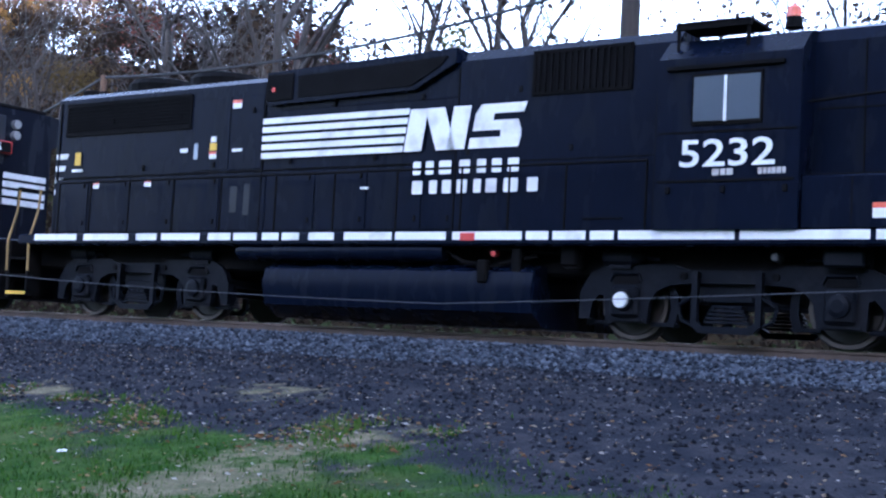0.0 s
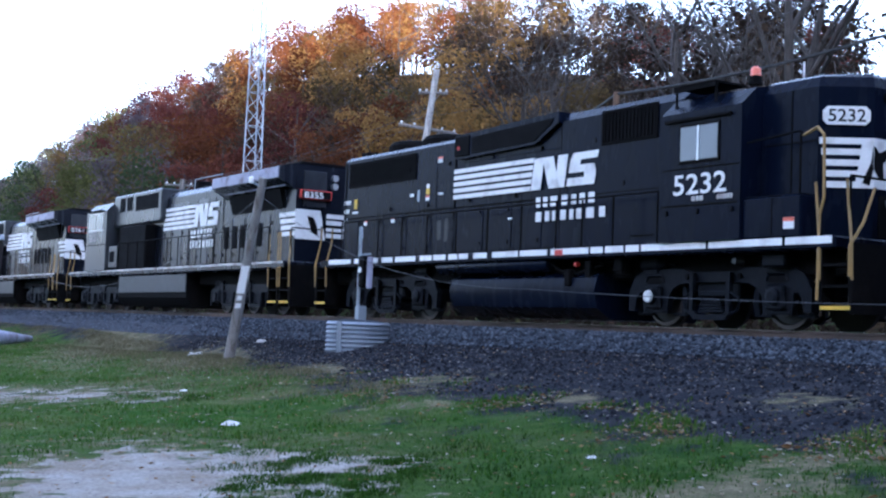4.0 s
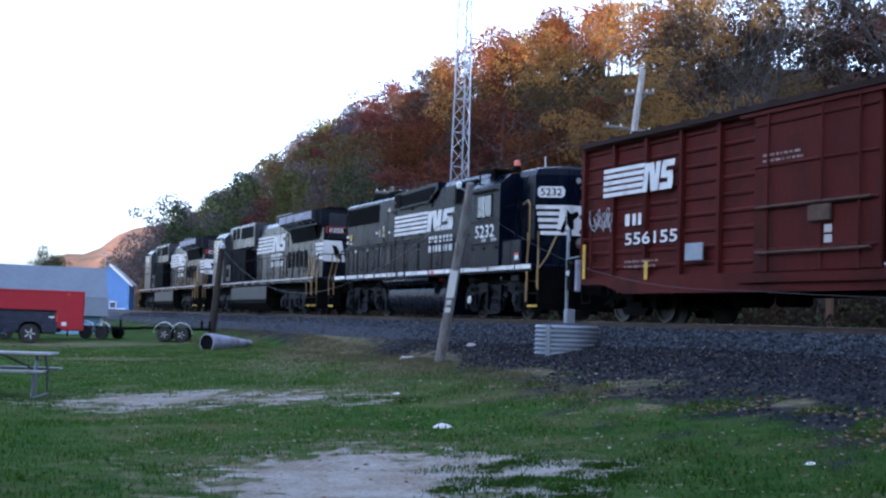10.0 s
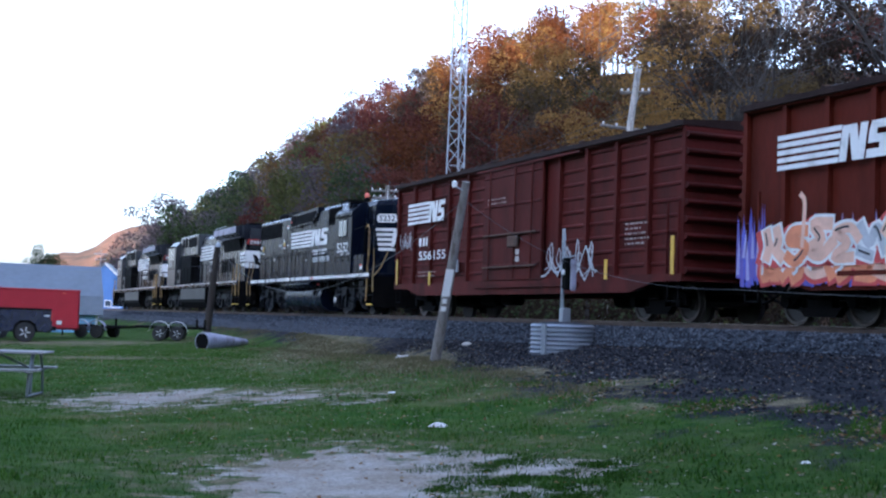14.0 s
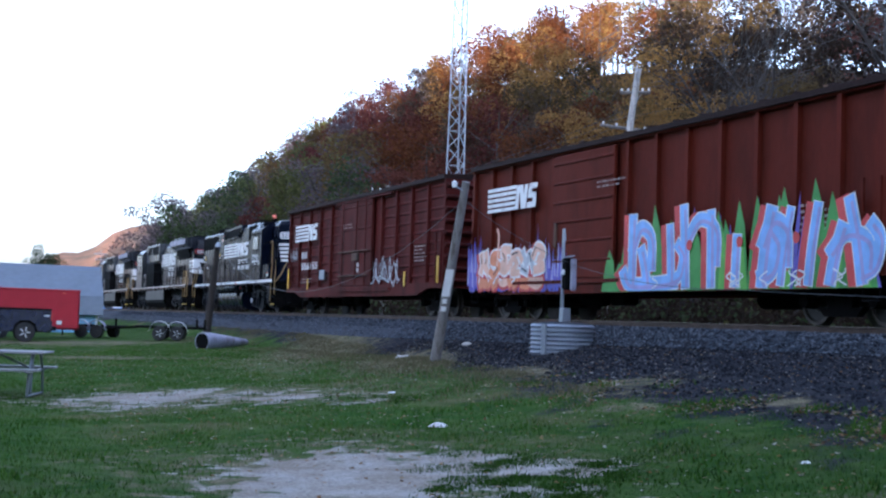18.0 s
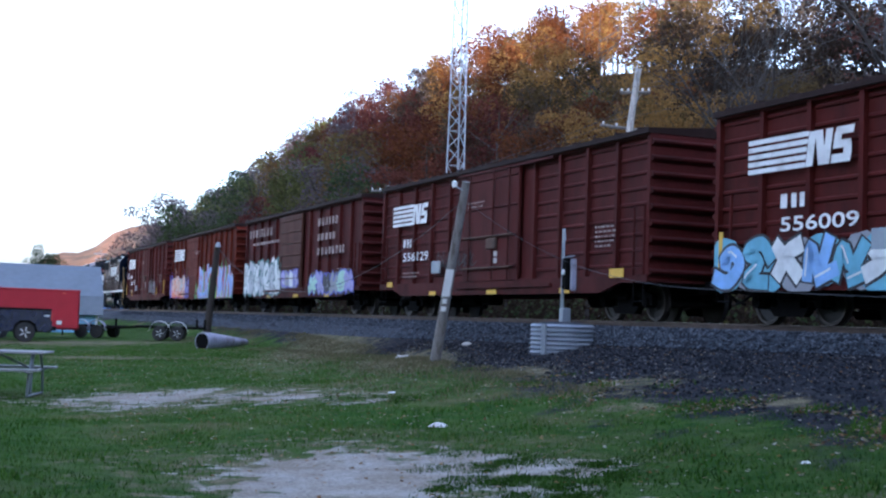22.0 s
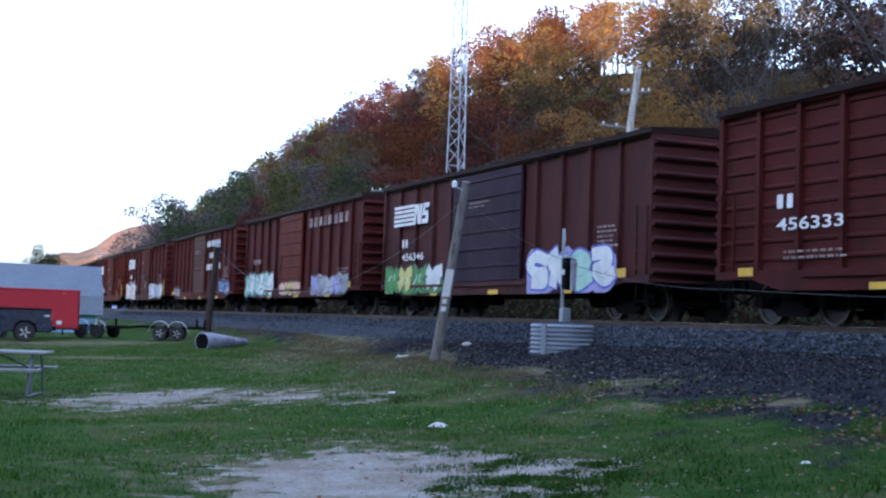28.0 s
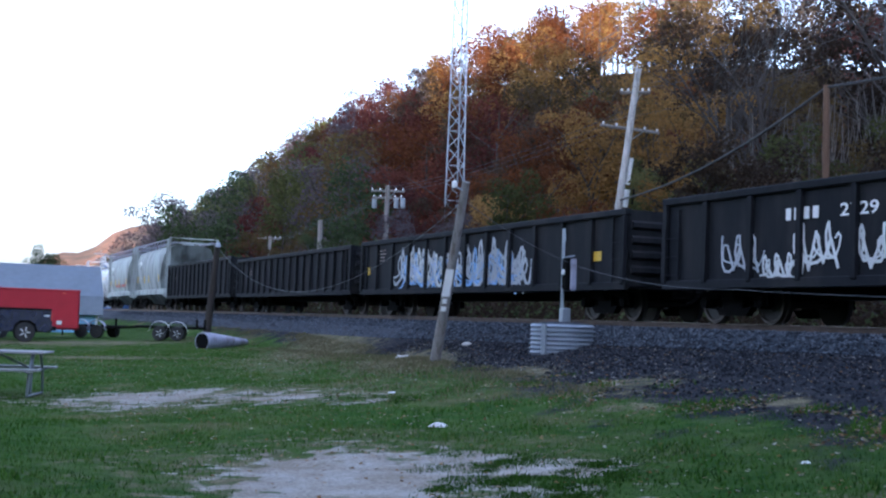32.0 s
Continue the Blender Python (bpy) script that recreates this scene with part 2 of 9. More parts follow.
    def data(self, name, material, smooth=False):
        me = bpy.data.meshes.new(name)
        me.from_pydata(self.v, [], self.f)
        bm = bmesh.new()
        bm.from_mesh(me)
        bmesh.ops.recalc_face_normals(bm, faces=bm.faces)
        bm.to_mesh(me)
        bm.free()
        if smooth:
            me.polygons.foreach_set("use_smooth", [True] * len(me.polygons))
            me.set_sharp_from_angle(angle=radians(38))
        me.materials.append(material)
        return me


def part(name, me, material, parent, label="", smooth=False, m=None):
    """One mesh object under a thing or a part. me: a Mesh, or mesh data that is shared."""
    data = me.data(name, material, smooth) if isinstance(me, Mesh) else me
    ob = new(name, data)
    if parent is not None:
        ob.parent = parent
    if m is not None:
        ob.matrix_basis = m
    if label:
        tagged(ob, label)
    return ob


def thing(name, me, material, label, category, group="", kind="", m=None, smooth=False):
    ob = part(name, me, material, None, "", smooth, m)
    return tagged(ob, label, category, group, kind)


TEXTS = {}


def text_data(text, material, slant=0.0):
    key = (text, material.name, slant)
    if key not in TEXTS:
        cu = bpy.data.curves.new("lettering", "FONT")
        cu.body, cu.size, cu.align_x, cu.shear, cu.offset = text, 1.0, "LEFT", slant, 0.012
        cu.resolution_u = 3
        ob = bpy.data.objects.new("lettering", cu)
        me = bpy.data.meshes.new_from_object(ob)
        bpy.data.objects.remove(ob)
        me.materials.clear()
        me.materials.append(material)
        me.name = "lettering"
        TEXTS[key] = me
    return TEXTS[key]


def side_text(parent, text, x, z, height, y, material, width=None, slant=0.0, name="lettering"):
    """Lettering on a side that faces +y; x is where it begins and it runs towards -x."""
    me = text_data(text, material, slant)
    w = max(v.co.x for v in me.vertices)
    k = height / 0.70
    kx = k if width is None else width / w
    ob = part(name, me, material, parent)
    ob.matrix_basis = Matrix(((-kx, 0, 0, x), (0, 0, 1, y), (0, k, 0, z), (0, 0, 0, 1)))
    return ob


def flat_poly(polys, y):
    """Polygons in x, z as thin plates that face +y, at y."""
    me = Mesh()
    for p in polys:
        area = sum(p[i][0] * p[(i + 1) % len(p)][1] - p[(i + 1) % len(p)][0] * p[i][1] for i in range(len(p)))
        if area > 0:
            p = p[::-1]
        n = len(p)
        me.add([(a, y, b) for a, b in p] + [(a, y - 0.004, b) for a, b in p], [tuple(range(n))] + [(i, n + i, n + (i + 1) % n, (i + 1) % n) for i in range(n)])
    return me


# ---- the line of the track ----
D, PHI, S_CURVE, CURVE = 16.194, 54.556, -48.0, 0.000483
RAIL, GRADE = 1.663, 0.0009
_a = radians(PHI)
DIR, RIGHT = Vector((-math.sin(_a), math.cos(_a))), Vector((math.cos(_a), math.sin(_a)))


def line(s):
    """The point of the track's middle at s metres, its direction and its right side."""
    if s <= S_CURVE:
        return RIGHT * D + DIR * s, DIR, RIGHT
    th = CURVE * (s - S_CURVE)
    p = RIGHT * D + DIR * (S_CURVE + math.sin(th) / CURVE) + RIGHT * ((1 - math.cos(th)) / CURVE)
    return p, DIR * math.cos(th) + RIGHT * math.sin(th), RIGHT * math.cos(th) - DIR * math.sin(th)


def rail_z(s):
    return RAIL + GRADE * max(-200, min(300, s))


def at_line(s, u, z=0.0):
    """World point at s along and u to the camera's side of the track."""
    p, d, r = line(s)
    return Vector((p.x - r.x * u, p.y - r.y * u, z))


def on_line(s, u=0.0, z=0.0, turn=0.0):
    """Pose at s along the track, x forward, y to the camera's side."""
    p, d, r = line(s)
    return pose(p.x - r.x * u, p.y - r.y * u, z, 0, 0, math.degrees(math.atan2(d.y, d.x)) + turn)


def ramp(x, a, b):
    t = max(0.0, min(1.0, (x - a) / (b - a)))
    return t * t * (3 - 2 * t)


def curve_at(x, pts):
    for (a, p), (b, q) in zip(pts, pts[1:]):
        if x <= b:
            return p + (q - p) * max(0.0, (x - a)) / (b - a)
    return pts[-1][1]


NEAR = [(0, -0.17), (1.9, -0.17), (3.1, -0.42), (9, -1.27), (14, -1.66), (60, -1.66)]
FAR = [(0, -0.17), (1.9, -0.17), (2.7, -0.5), (4.6, -1.2), (8, -1.32), (14, -1.45), (60, -1.5)]
# the heights before s = 0 are an unseen hill added to cut light
RIDGE = [(-400, 120), (-70, 85), (-25, 42), (-6, 10), (4, 6), (36, 8), (50, 11), (66, 16), (85, 21), (110, 26), (130, 32), (165, 39), (215, 44), (300, 40), (385, 33), (480, 22), (575, 15), (800, 14)]


def ridge_at(s):
    return max(50.0, 100 - (CURVE / 2 * (s - S_CURVE) ** 2 if s > S_CURVE else 0))


def ground_z(s, u):
    r = rail_z(s)
    if u >= 0:
        a = ramp(s, 10, 40)
        z = r + curve_at(u, NEAR) * (1 - a) + curve_at(u, FAR) * a
        if u > 4:
            z += (noise.noise((s * 0.13, u * 0.13, 0)) * 0.10 + noise.noise((s * 0.5, u * 0.5, 3)) * 0.03) * ramp(u, 4, 9)
        # unseen spur beside the tripod, added to cut skylight from the right
        z += 110 * ramp(-s, 15, 105) * ramp(u, 12, 110) * (1 - ramp(u, 170, 290))
        # unseen hill at the back, added to keep low sun off the floor
        return z + 168 * ramp(u, 110, 520) * (1 - 0.93 * ramp(s, 90, 380))
    v = -u
    z = r + curve_at(v, [(0, -0.17), (1.9, -0.17), (3.2, -0.55), (7, -0.8), (12, -0.4), (16, 0.6)])
    top, wide = curve_at(s, RIDGE), ridge_at(s)
    z += top * (ramp(v, 10, wide) * 0.6 + 0.4 * max(0, min(1, (v - 10) / (wide - 10)))) * (1 - 0.3 * ramp(v, wide + 20, 600))
    if v > 10:
        z += noise.noise((s * 0.03, v * 0.03, 9)) * 2.0 * ramp(v, 10, 40)
    return z


def stand(s, u, turn=0.0, sink=0.0):
    return on_line(s, u, ground_z(s, u) - sink, turn)
# seconds, and how far the front edge of the first boxcar has come along the track
RUN = [
    (0.0, 0.45), (1.0, 2.7), (2.0, 5.04), (3.0, 7.46), (4.0, 9.97), (5.0, 12.56), (6.0, 15.21), (7.0, 17.94),
    (8.0, 20.73), (9.0, 23.56), (10.0, 26.45), (11.0, 29.37), (12.0, 32.33), (13.0, 35.32), (14.0, 38.34), (15.0, 41.39),
    (16.0, 44.48), (17.0, 47.61), (18.0, 50.8), (19.0, 54.06), (20.0, 57.42), (21.0, 60.91), (21.1, 61.39), (21.2, 63.4),
    (21.3, 67.44), (21.4, 70.98), (21.5, 75.12), (21.6, 79.17), (21.7, 82.29), (21.8, 87.58), (21.9, 90.77), (22.0, 94.86),
    (22.1, 99.02), (22.2, 103.54), (22.3, 107.35), (22.4, 111.72), (22.5, 116.2), (22.6, 120.57), (22.7, 125.16), (22.8, 129.82),
    (22.9, 134.57), (23.0, 138.97), (23.1, 143.95), (23.2, 148.38), (23.3, 153.13), (23.4, 158.24), (23.5, 162.77), (23.6, 167.72),
    (23.7, 172.99), (23.8, 178.14), (23.9, 181.72), (24.0, 187.85), (24.1, 193.02), (24.2, 198.4), (24.3, 203.5), (24.4, 209.05),
    (24.5, 214.38), (24.6, 219.8), (24.7, 225.24), (24.8, 231.0), (24.9, 236.52), (25.0, 241.95), (25.1, 247.82), (25.2, 253.86),
    (25.3, 258.86), (25.4, 264.95), (25.5, 270.78), (26.0, 300.61), (26.5, 331.57), (27.0, 363.59), (27.5, 396.61), (27.6, 403.36),
    (27.7, 410.0), (27.8, 416.8), (27.9, 423.62), (28.0, 429.96), (28.1, 437.19), (28.2, 443.43), (28.3, 450.32), (28.4, 457.54),
    (28.5, 464.33), (28.6, 471.44), (28.7, 478.45), (28.8, 485.4), (28.9, 492.65), (29.0, 499.6), (29.1, 506.5), (29.2, 513.75),
    (29.3, 520.68), (29.4, 527.99), (29.5, 535.26), (29.6, 542.56), (29.7, 549.83), (29.8, 555.9), (29.9, 564.22), (30.0, 571.46),
    (30.1, 578.91), (30.2, 585.81), (30.3, 593.42), (30.4, 600.29), (30.5, 607.96), (30.6, 615.24), (30.7, 623.09), (30.8, 630.14),
    (30.9, 637.74), (31.0, 645.2), (31.1, 652.43), (31.2, 660.02), (31.4, 674.85), (31.6, 689.79), (31.8, 704.64), (32.0, 719.75),
]
OFFSETS = [0, 18.35, 36.75, 55.2, 74.0, 92.3, 110.6, 129.3, 148.5, 167.6, 186.2, 204.6, 223.7, 242.6, 261.1, 279.6, 298.1, 316.6, 335.0, 353.5, 371.9, 390.4, 409.2, 428.3, 447.1, 466.0, 485.1, 503.8, 522.3, 540.0, 558.3, 572.6, 586.1, 600.4, 613.4, 628.1, 642.2, 660.3, 678.2, 697.1]
# ---- rolling stock ----
HALF, WIDE, SILL, EAVE, COUPLED = 8.2, 1.55, 0.84, 4.11, 9.3
rng = random.Random(7)
SHARED = {}


def shared(key, build):
    if key not in SHARED:
        SHARED[key] = build()
    return SHARED[key]


def wheelset_data(r):
    me = Mesh()
    for k in (1, -1):
        me.lathe([(k * 0.70, r * 0.99), (k * 0.695, r + 0.03), (k * 0.725, r + 0.03), (k * 0.74, r), (k * 0.83, r - 0.01), (k * 0.83, r - 0.06), (k * 0.79, r - 0.09), (k * 0.78, 0.16), (k * 0.84, 0.13)], "y", 22)
    me.rod((0, -0.98, 0), (0, 0.98, 0), 0.085, n=10)
    out = me.data("wheelset", M["steel"], True)
    out.materials.append(M["wheel_rim"])
    for f in out.polygons:
        if all(abs(out.vertices[i].co.y) > 0.78 and math.hypot(out.vertices[i].co.x, out.vertices[i].co.z) > r - 0.07 for i in f.vertices):
            f.material_index = 1
    return out


def truck_data(base):
    """Cast side frames, bolster and springs of a freight truck."""
    me = Mesh()
    h = base / 2
    for k in (1, -1):
        y0, y1 = (0.90, 1.06) if k > 0 else (-1.06, -0.90)
        me.prism([(-h - 0.22, 0.36), (-h - 0.2, 0.60), (-0.42, 0.74), (0.42, 0.74), (h + 0.2, 0.60), (h + 0.22, 0.36), (h - 0.12, 0.34), (h - 0.25, 0.50), (0.34, 0.58), (0.32, 0.32), (h - 0.3, 0.34), (0.42, 0.16), (-0.42, 0.16), (-h + 0.3, 0.34), (-0.32, 0.32), (-0.34, 0.58), (-h + 0.25, 0.50), (-h + 0.12, 0.34)], y0, y1)
        for x in (-0.2, 0, 0.2):
            me.lathe([(0.2, 0.07), (0.5, 0.07)], "z", 8, (x, (y0 + y1) / 2, 0))
        for x in (-h, h):
            me.lathe([(min(y0, y1) - 0.05, 0.12), (max(y0, y1) + 0.06, 0.11)], "y", 12, (x, 0, 0.42))
    me.cbox(-0.22, 0.22, -1.2, 1.2, 0.48, 0.7, 0.03)
    return me.data("truck", M["frame_black"])


def add_truck(parent, x, base=1.8, r=0.42):
    tk = part("truck", shared(("truck", base), lambda: truck_data(base)), None, parent, "", m=pose(x, 0, 0))
    ws = shared(("wheelset", r), lambda: wheelset_data(r))
    for d in (-base / 2, base / 2):
        part("wheelset", ws, None, tk, m=pose(d, 0, r))
    return tk


def coupler_data():
    me = Mesh()
    me.cbox(0, 0.75, -0.10, 0.10, 0.68, 0.90, 0.03)
    me.cbox(0.70, 1.06, -0.16, 0.10, 0.62, 0.94, 0.04)
    me.cbox(0.95, 1.10, 0.02, 0.18, 0.64, 0.92, 0.03)
    me.path([(0.1, 0.35, 0.75), (0.5, 0.42, 0.5), (0.95, 0.3, 0.42)], 0.03)
    return me.data("coupler", M["frame_black"])


def add_couplers(parent, half):
    cd = shared("coupler", coupler_data)
    part("coupler", cd, None, parent, m=pose(half, 0, 0))
    part("coupler", cd, None, parent, m=pose(-half, 0, 0, 0, 0, 180))


def ladder_data(h, w=0.42):
    me = Mesh()
    for x in (-w / 2, w / 2):
        me.box(x - 0.02, x + 0.02, 0, 0.05, 0, h)
    k = int(h / 0.38)
    for i in range(k):
        me.rod((-w / 2, 0.05, 0.15 + i * 0.38), (w / 2, 0.05, 0.15 + i * 0.38), 0.014, n=5)
    return me


def stripes_logo(parent, x, z, w, h, y, material):
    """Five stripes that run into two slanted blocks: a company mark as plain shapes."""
    polys, bands = [], []
    st = h / 9.0
    lean = 0.16 * h
    for i in range(5):
        z0 = z + i * 2 * st
        x1 = x - w * 0.575 - lean * (i * 2 / 9)
        bands.append([(x, z0), (x1, z0), (x1 - lean * 0.14, z0 + st * 1.3), (x, z0 + st * 1.3)])

    def slab(a, b, c, d, f0, f1):
        """A slab between two heights, from a to b below and c to d above."""
        polys.append([(x - a * w - lean * f0, z + h * f0), (x - b * w - lean * f0, z + h * f0), (x - d * w - lean * f1, z + h * f1), (x - c * w - lean * f1, z + h * f1)])
    # two slanted blocks with slits
    slab(0.58, 0.645, 0.58, 0.645, 0, 1)
    slab(0.70, 0.77, 0.632, 0.705, 0, 1)
    slab(0.738, 0.80, 0.738, 0.80, 0, 1)
    slab(0.815, 0.985, 0.815, 0.99, 0, 0.24)
    slab(0.92, 0.99, 0.915, 0.985, 0.22, 0.42)
    slab(0.82, 0.985, 0.82, 0.97, 0.40, 0.62)
    slab(0.82, 0.885, 0.82, 0.885, 0.60, 0.80)
    slab(0.82, 0.985, 0.835, 0.99, 0.78, 1)
    mark = part("company_mark", flat_poly(polys, y), material, parent, "white striped company mark")
    for q in bands:
        part("mark_stripe", flat_poly([q], y), material, mark)
    return mark


def word_bars(parent, x, z, w, h, n, y, material, seed=0):
    """A word as a row of plain bars of uneven width."""
    r = random.Random(int(abs(x) * 100 + n * 7 + seed))
    polys = []
    ws = [r.uniform(0.6, 1.15) for _ in range(n)]
    k = w / sum(ws)
    a = x
    for v in ws:
        b = a - v * k
        q = b + v * k * (0.40 if h > 0.15 else 0.2)
        c = min(h * 0.07, (a - q) * 0.15)
        bar = ([(a - c, z), (q + c, z), (q, z + c), (q, z + h - c), (q + c, z + h), (a - c, z + h), (a, z + h - c), (a, z + c)])
        part("lettering", flat_poly([bar], y), material, parent)
        a = b


def data_bars(parent, x, z, w, rows, y, material, seed):
    """Small stencilled data as short bars."""
    r, polys = random.Random(seed), []
    for k in range(rows):
        a, e = x, x - w * r.uniform(0.6, 1)
        while a > e:
            b = a - r.uniform(0.05, 0.2)
            polys.append([(a, z - k * 0.11), (b, z - k * 0.11), (b, z - k * 0.11 + 0.045), (a, z - k * 0.11 + 0.045)])
            a = b - 0.05
    return part("stencil", flat_poly(polys, y), material, parent)


def blob(cx, cz, rx, rz, r, n=12, rough=0.35, spike=0.0):
    return [(cx + rx * math.cos(2 * math.pi * i / n) * (1 + r.uniform(-rough, rough)), cz + rz * math.sin(2 * math.pi * i / n) * (1 + r.uniform(-rough, rough) + (spike * r.random() if math.sin(2 * math.pi * i / n) > 0.4 else 0))) for i in range(n)]


# strokes of sprayed shapes in a unit box: curls, hooks and zigzags
STROKES = (
    (((0.1, 0.2), (0.5, 0.0), (0.85, 0.3), (0.6, 0.55), (0.2, 0.6), (0.3, 0.95), (0.8, 1.0)),),
    (((0.2, 1.0), (0.35, 0.55), (0.1, 0.1)), ((0.5, 0.0), (0.72, 0.4), (0.55, 0.75), (0.9, 1.0))),
    (((0.1, 0.6), (0.4, 1.0), (0.82, 0.75), (0.45, 0.45), (0.78, 0.05), (0.25, 0.0)),),
    (((0.15, 0.05), (0.3, 0.9), (0.55, 0.3), (0.82, 1.0)), ((0.5, 0.0), (0.9, 0.2))),
    (((0.5, 0.5), (0.2, 0.3), (0.5, 0.05), (0.88, 0.4), (0.55, 0.95), (0.12, 0.78)),),
    (((0.88, 0.0), (0.6, 0.45), (0.85, 0.9)), ((0.1, 0.95), (0.48, 0.6), (0.18, 0.1))),
)


def smooth_line(ctrl, k=5):
    """A smooth line through control points."""
    pts = [ctrl[0], *ctrl, ctrl[-1]]
    out = []
    for i in range(len(pts) - 3):
        p0, p1, p2, p3 = pts[i:i + 4]
        for j in range(k):
            u = j / k
            out.append(tuple(0.5 * (2 * p1[c] + (p2[c] - p0[c]) * u + (2 * p0[c] - 5 * p1[c] + 4 * p2[c] - p3[c]) * u * u + (3 * p1[c] - p0[c] - 3 * p2[c] + p3[c]) * u ** 3) for c in (0, 1)))
    return out + [ctrl[-1]]


def ribbon(me, pts, w, y, dx=0.0, dz=0.0, low=-9.0):
    """One strip of paint along a line, with blunt ends, facing +y."""
    left, right = [], []
    for i, (x, z) in enumerate(pts):
        a, c = pts[max(0, i - 1)], pts[min(len(pts) - 1, i + 1)]
        tx, tz = c[0] - a[0], c[1] - a[1]
        L = math.hypot(tx, tz) or 1.0
        e = (-w * 0.6 if i == 0 else w * 0.6 if i == len(pts) - 1 else 0.0)
        px, pz = x + tx / L * e + dx, z + tz / L * e + dz
        left.append((px - tz / L * w, y, max(low, pz + tx / L * w)))
        right.append((px + tz / L * w, y, max(low, pz - tx / L * w)))
    n = len(pts)
    me.add(left + right, [(i, i + 1, n + i + 1, n + i) for i in range(n - 1)])


def letters(parent, x0, x1, z0, z1, y, seed, glyphs, fill, line_col, shadow=None, fat=0.17, accent=None):
    """Interlocking sprayed shapes: a shadow, an outline, a fill and thin accents for each."""
    r = random.Random(seed * 31 + 7)
    g, h = (x0 - x1) / glyphs, z1 - z0
    for i in range(glyphs):
        shape = STROKES[r.randrange(len(STROKES))]
        lean, tall, drop = r.uniform(-0.22, 0.22), r.uniform(0.74, 1.0), r.uniform(0.0, 0.10)
        wide = r.uniform(1.0, 1.28)
        mirror, upside = r.random() < 0.5, r.random() < 0.35
        w = min(g, h) * fat * r.uniform(0.85, 1.2)
        lines = []
        for ctrl in shape:
            ctrl = [(1 - a if mirror else a, 1 - b if upside else b) for a, b in ctrl]
            c2 = [(x0 - (i + (a - 0.5) * wide + 0.5 + lean * (b - 0.5) + r.uniform(-0.07, 0.07)) * g, z0 + w * 1.2 + (h - 2.4 * w) * (drop + b * tall * (1 - drop)) + r.uniform(-0.05, 0.05) * h) for a, b in ctrl]
            lines.append(smooth_line(c2))
        coats = [(fill[i % len(fill)], 1.0, 0, 0)]
        coats.insert(0, (line_col, 1.0 + (0.085 if fat > 0.18 else 0.055) / w, 0, 0))
        if shadow:
            coats.insert(0, (shadow, 1.0 + 0.10 / w, 0.10, -0.06))
        for c, (col, k, dx, dz) in enumerate(coats):
            me = Mesh()
            for q, ln in enumerate(lines):
                ribbon(me, ln, w * k, y + 0.004 * c + 0.0006 * q + 0.0012 * (i % 2), dx, dz, z0)
            part("graffiti", me, GRAF[col], parent, col + " sprayed graffiti")
        if accent:
            me = Mesh()
            for ln in lines:
                m0 = r.randrange(max(1, len(ln) - 5))
                ribbon(me, [(a + w * 0.35, b + w * 0.2) for a, b in ln[m0:m0 + 5]], 0.032 if fat > 0.18 else 0.02, y + 0.014)
            part("graffiti", me, GRAF[accent], parent)


def graffiti(parent, x0, x1, z0, z1, cols, y, seed, glyphs=5, back=None):
    """A sprayed piece, in paint a few millimetres proud, on a cloud of colour."""
    if glyphs == 0:
        return (spiky_piece if cols[0] == "sky" else block_piece)(parent, x0, x1, z0, z1, y, seed)
    r = random.Random(seed)
    w, h = (x0 - x1) / glyphs, z1 - z0
    bubble = cols[0] == "teal" or cols[:2] == ("ink", "white")
    glyphs += 2 if bubble else 0
    w = (x0 - x1) / glyphs
    cloud = back or ((cols[0],) if bubble else (cols[-2],))
    for k, col in enumerate(cloud):
        polys = []
        for i in range(glyphs + 1):
            b = blob(x0 - (i + r.uniform(0.1, 0.6)) * w * glyphs / (glyphs + 1), z0 + h * r.uniform(0.35, 0.5), w * r.uniform(0.5, 0.75), h * r.uniform(0.36, 0.5), r, 24, 0.06, 0.1)
            polys.append([(max(x1 - 0.1, min(x0 + 0.1, p)), max(z0, min(z1 + 0.15, q))) for p, q in b])
        for i, q in enumerate(polys[k::len(cloud)]):
            part("graffiti", flat_poly([q], y + 0.001 + 0.0008 * (i % 5)), GRAF[col], parent, col + " sprayed cloud")
    fill = tuple(c for c in cols[1:]) or cols
    letters(parent, x0, x1, z0, z1, y + 0.006, seed, glyphs, fill[:2] if bubble else fill, cols[0], None, 0.205 if bubble else 0.17, cols[0] if bubble else cols[-1])


def stroke_poly(pts, wd):
    """Short plates along a line of points, in x, z."""
    out = []
    for (ax, az), (bx, bz) in zip(pts, pts[1:]):
        L = math.hypot(bx - ax, bz - az)
        if L > 1e-4:
            nx, nz = -(bz - az) / L * wd, (bx - ax) / L * wd
            ex, ez = (bx - ax) / L * wd * 0.5, (bz - az) / L * wd * 0.5
            out.append([(ax + nx - ex, az + nz - ez), (ax - nx - ex, az - nz - ez), (bx - nx + ex, bz - nz + ez), (bx + nx + ex, bz + nz + ez)])
    return out


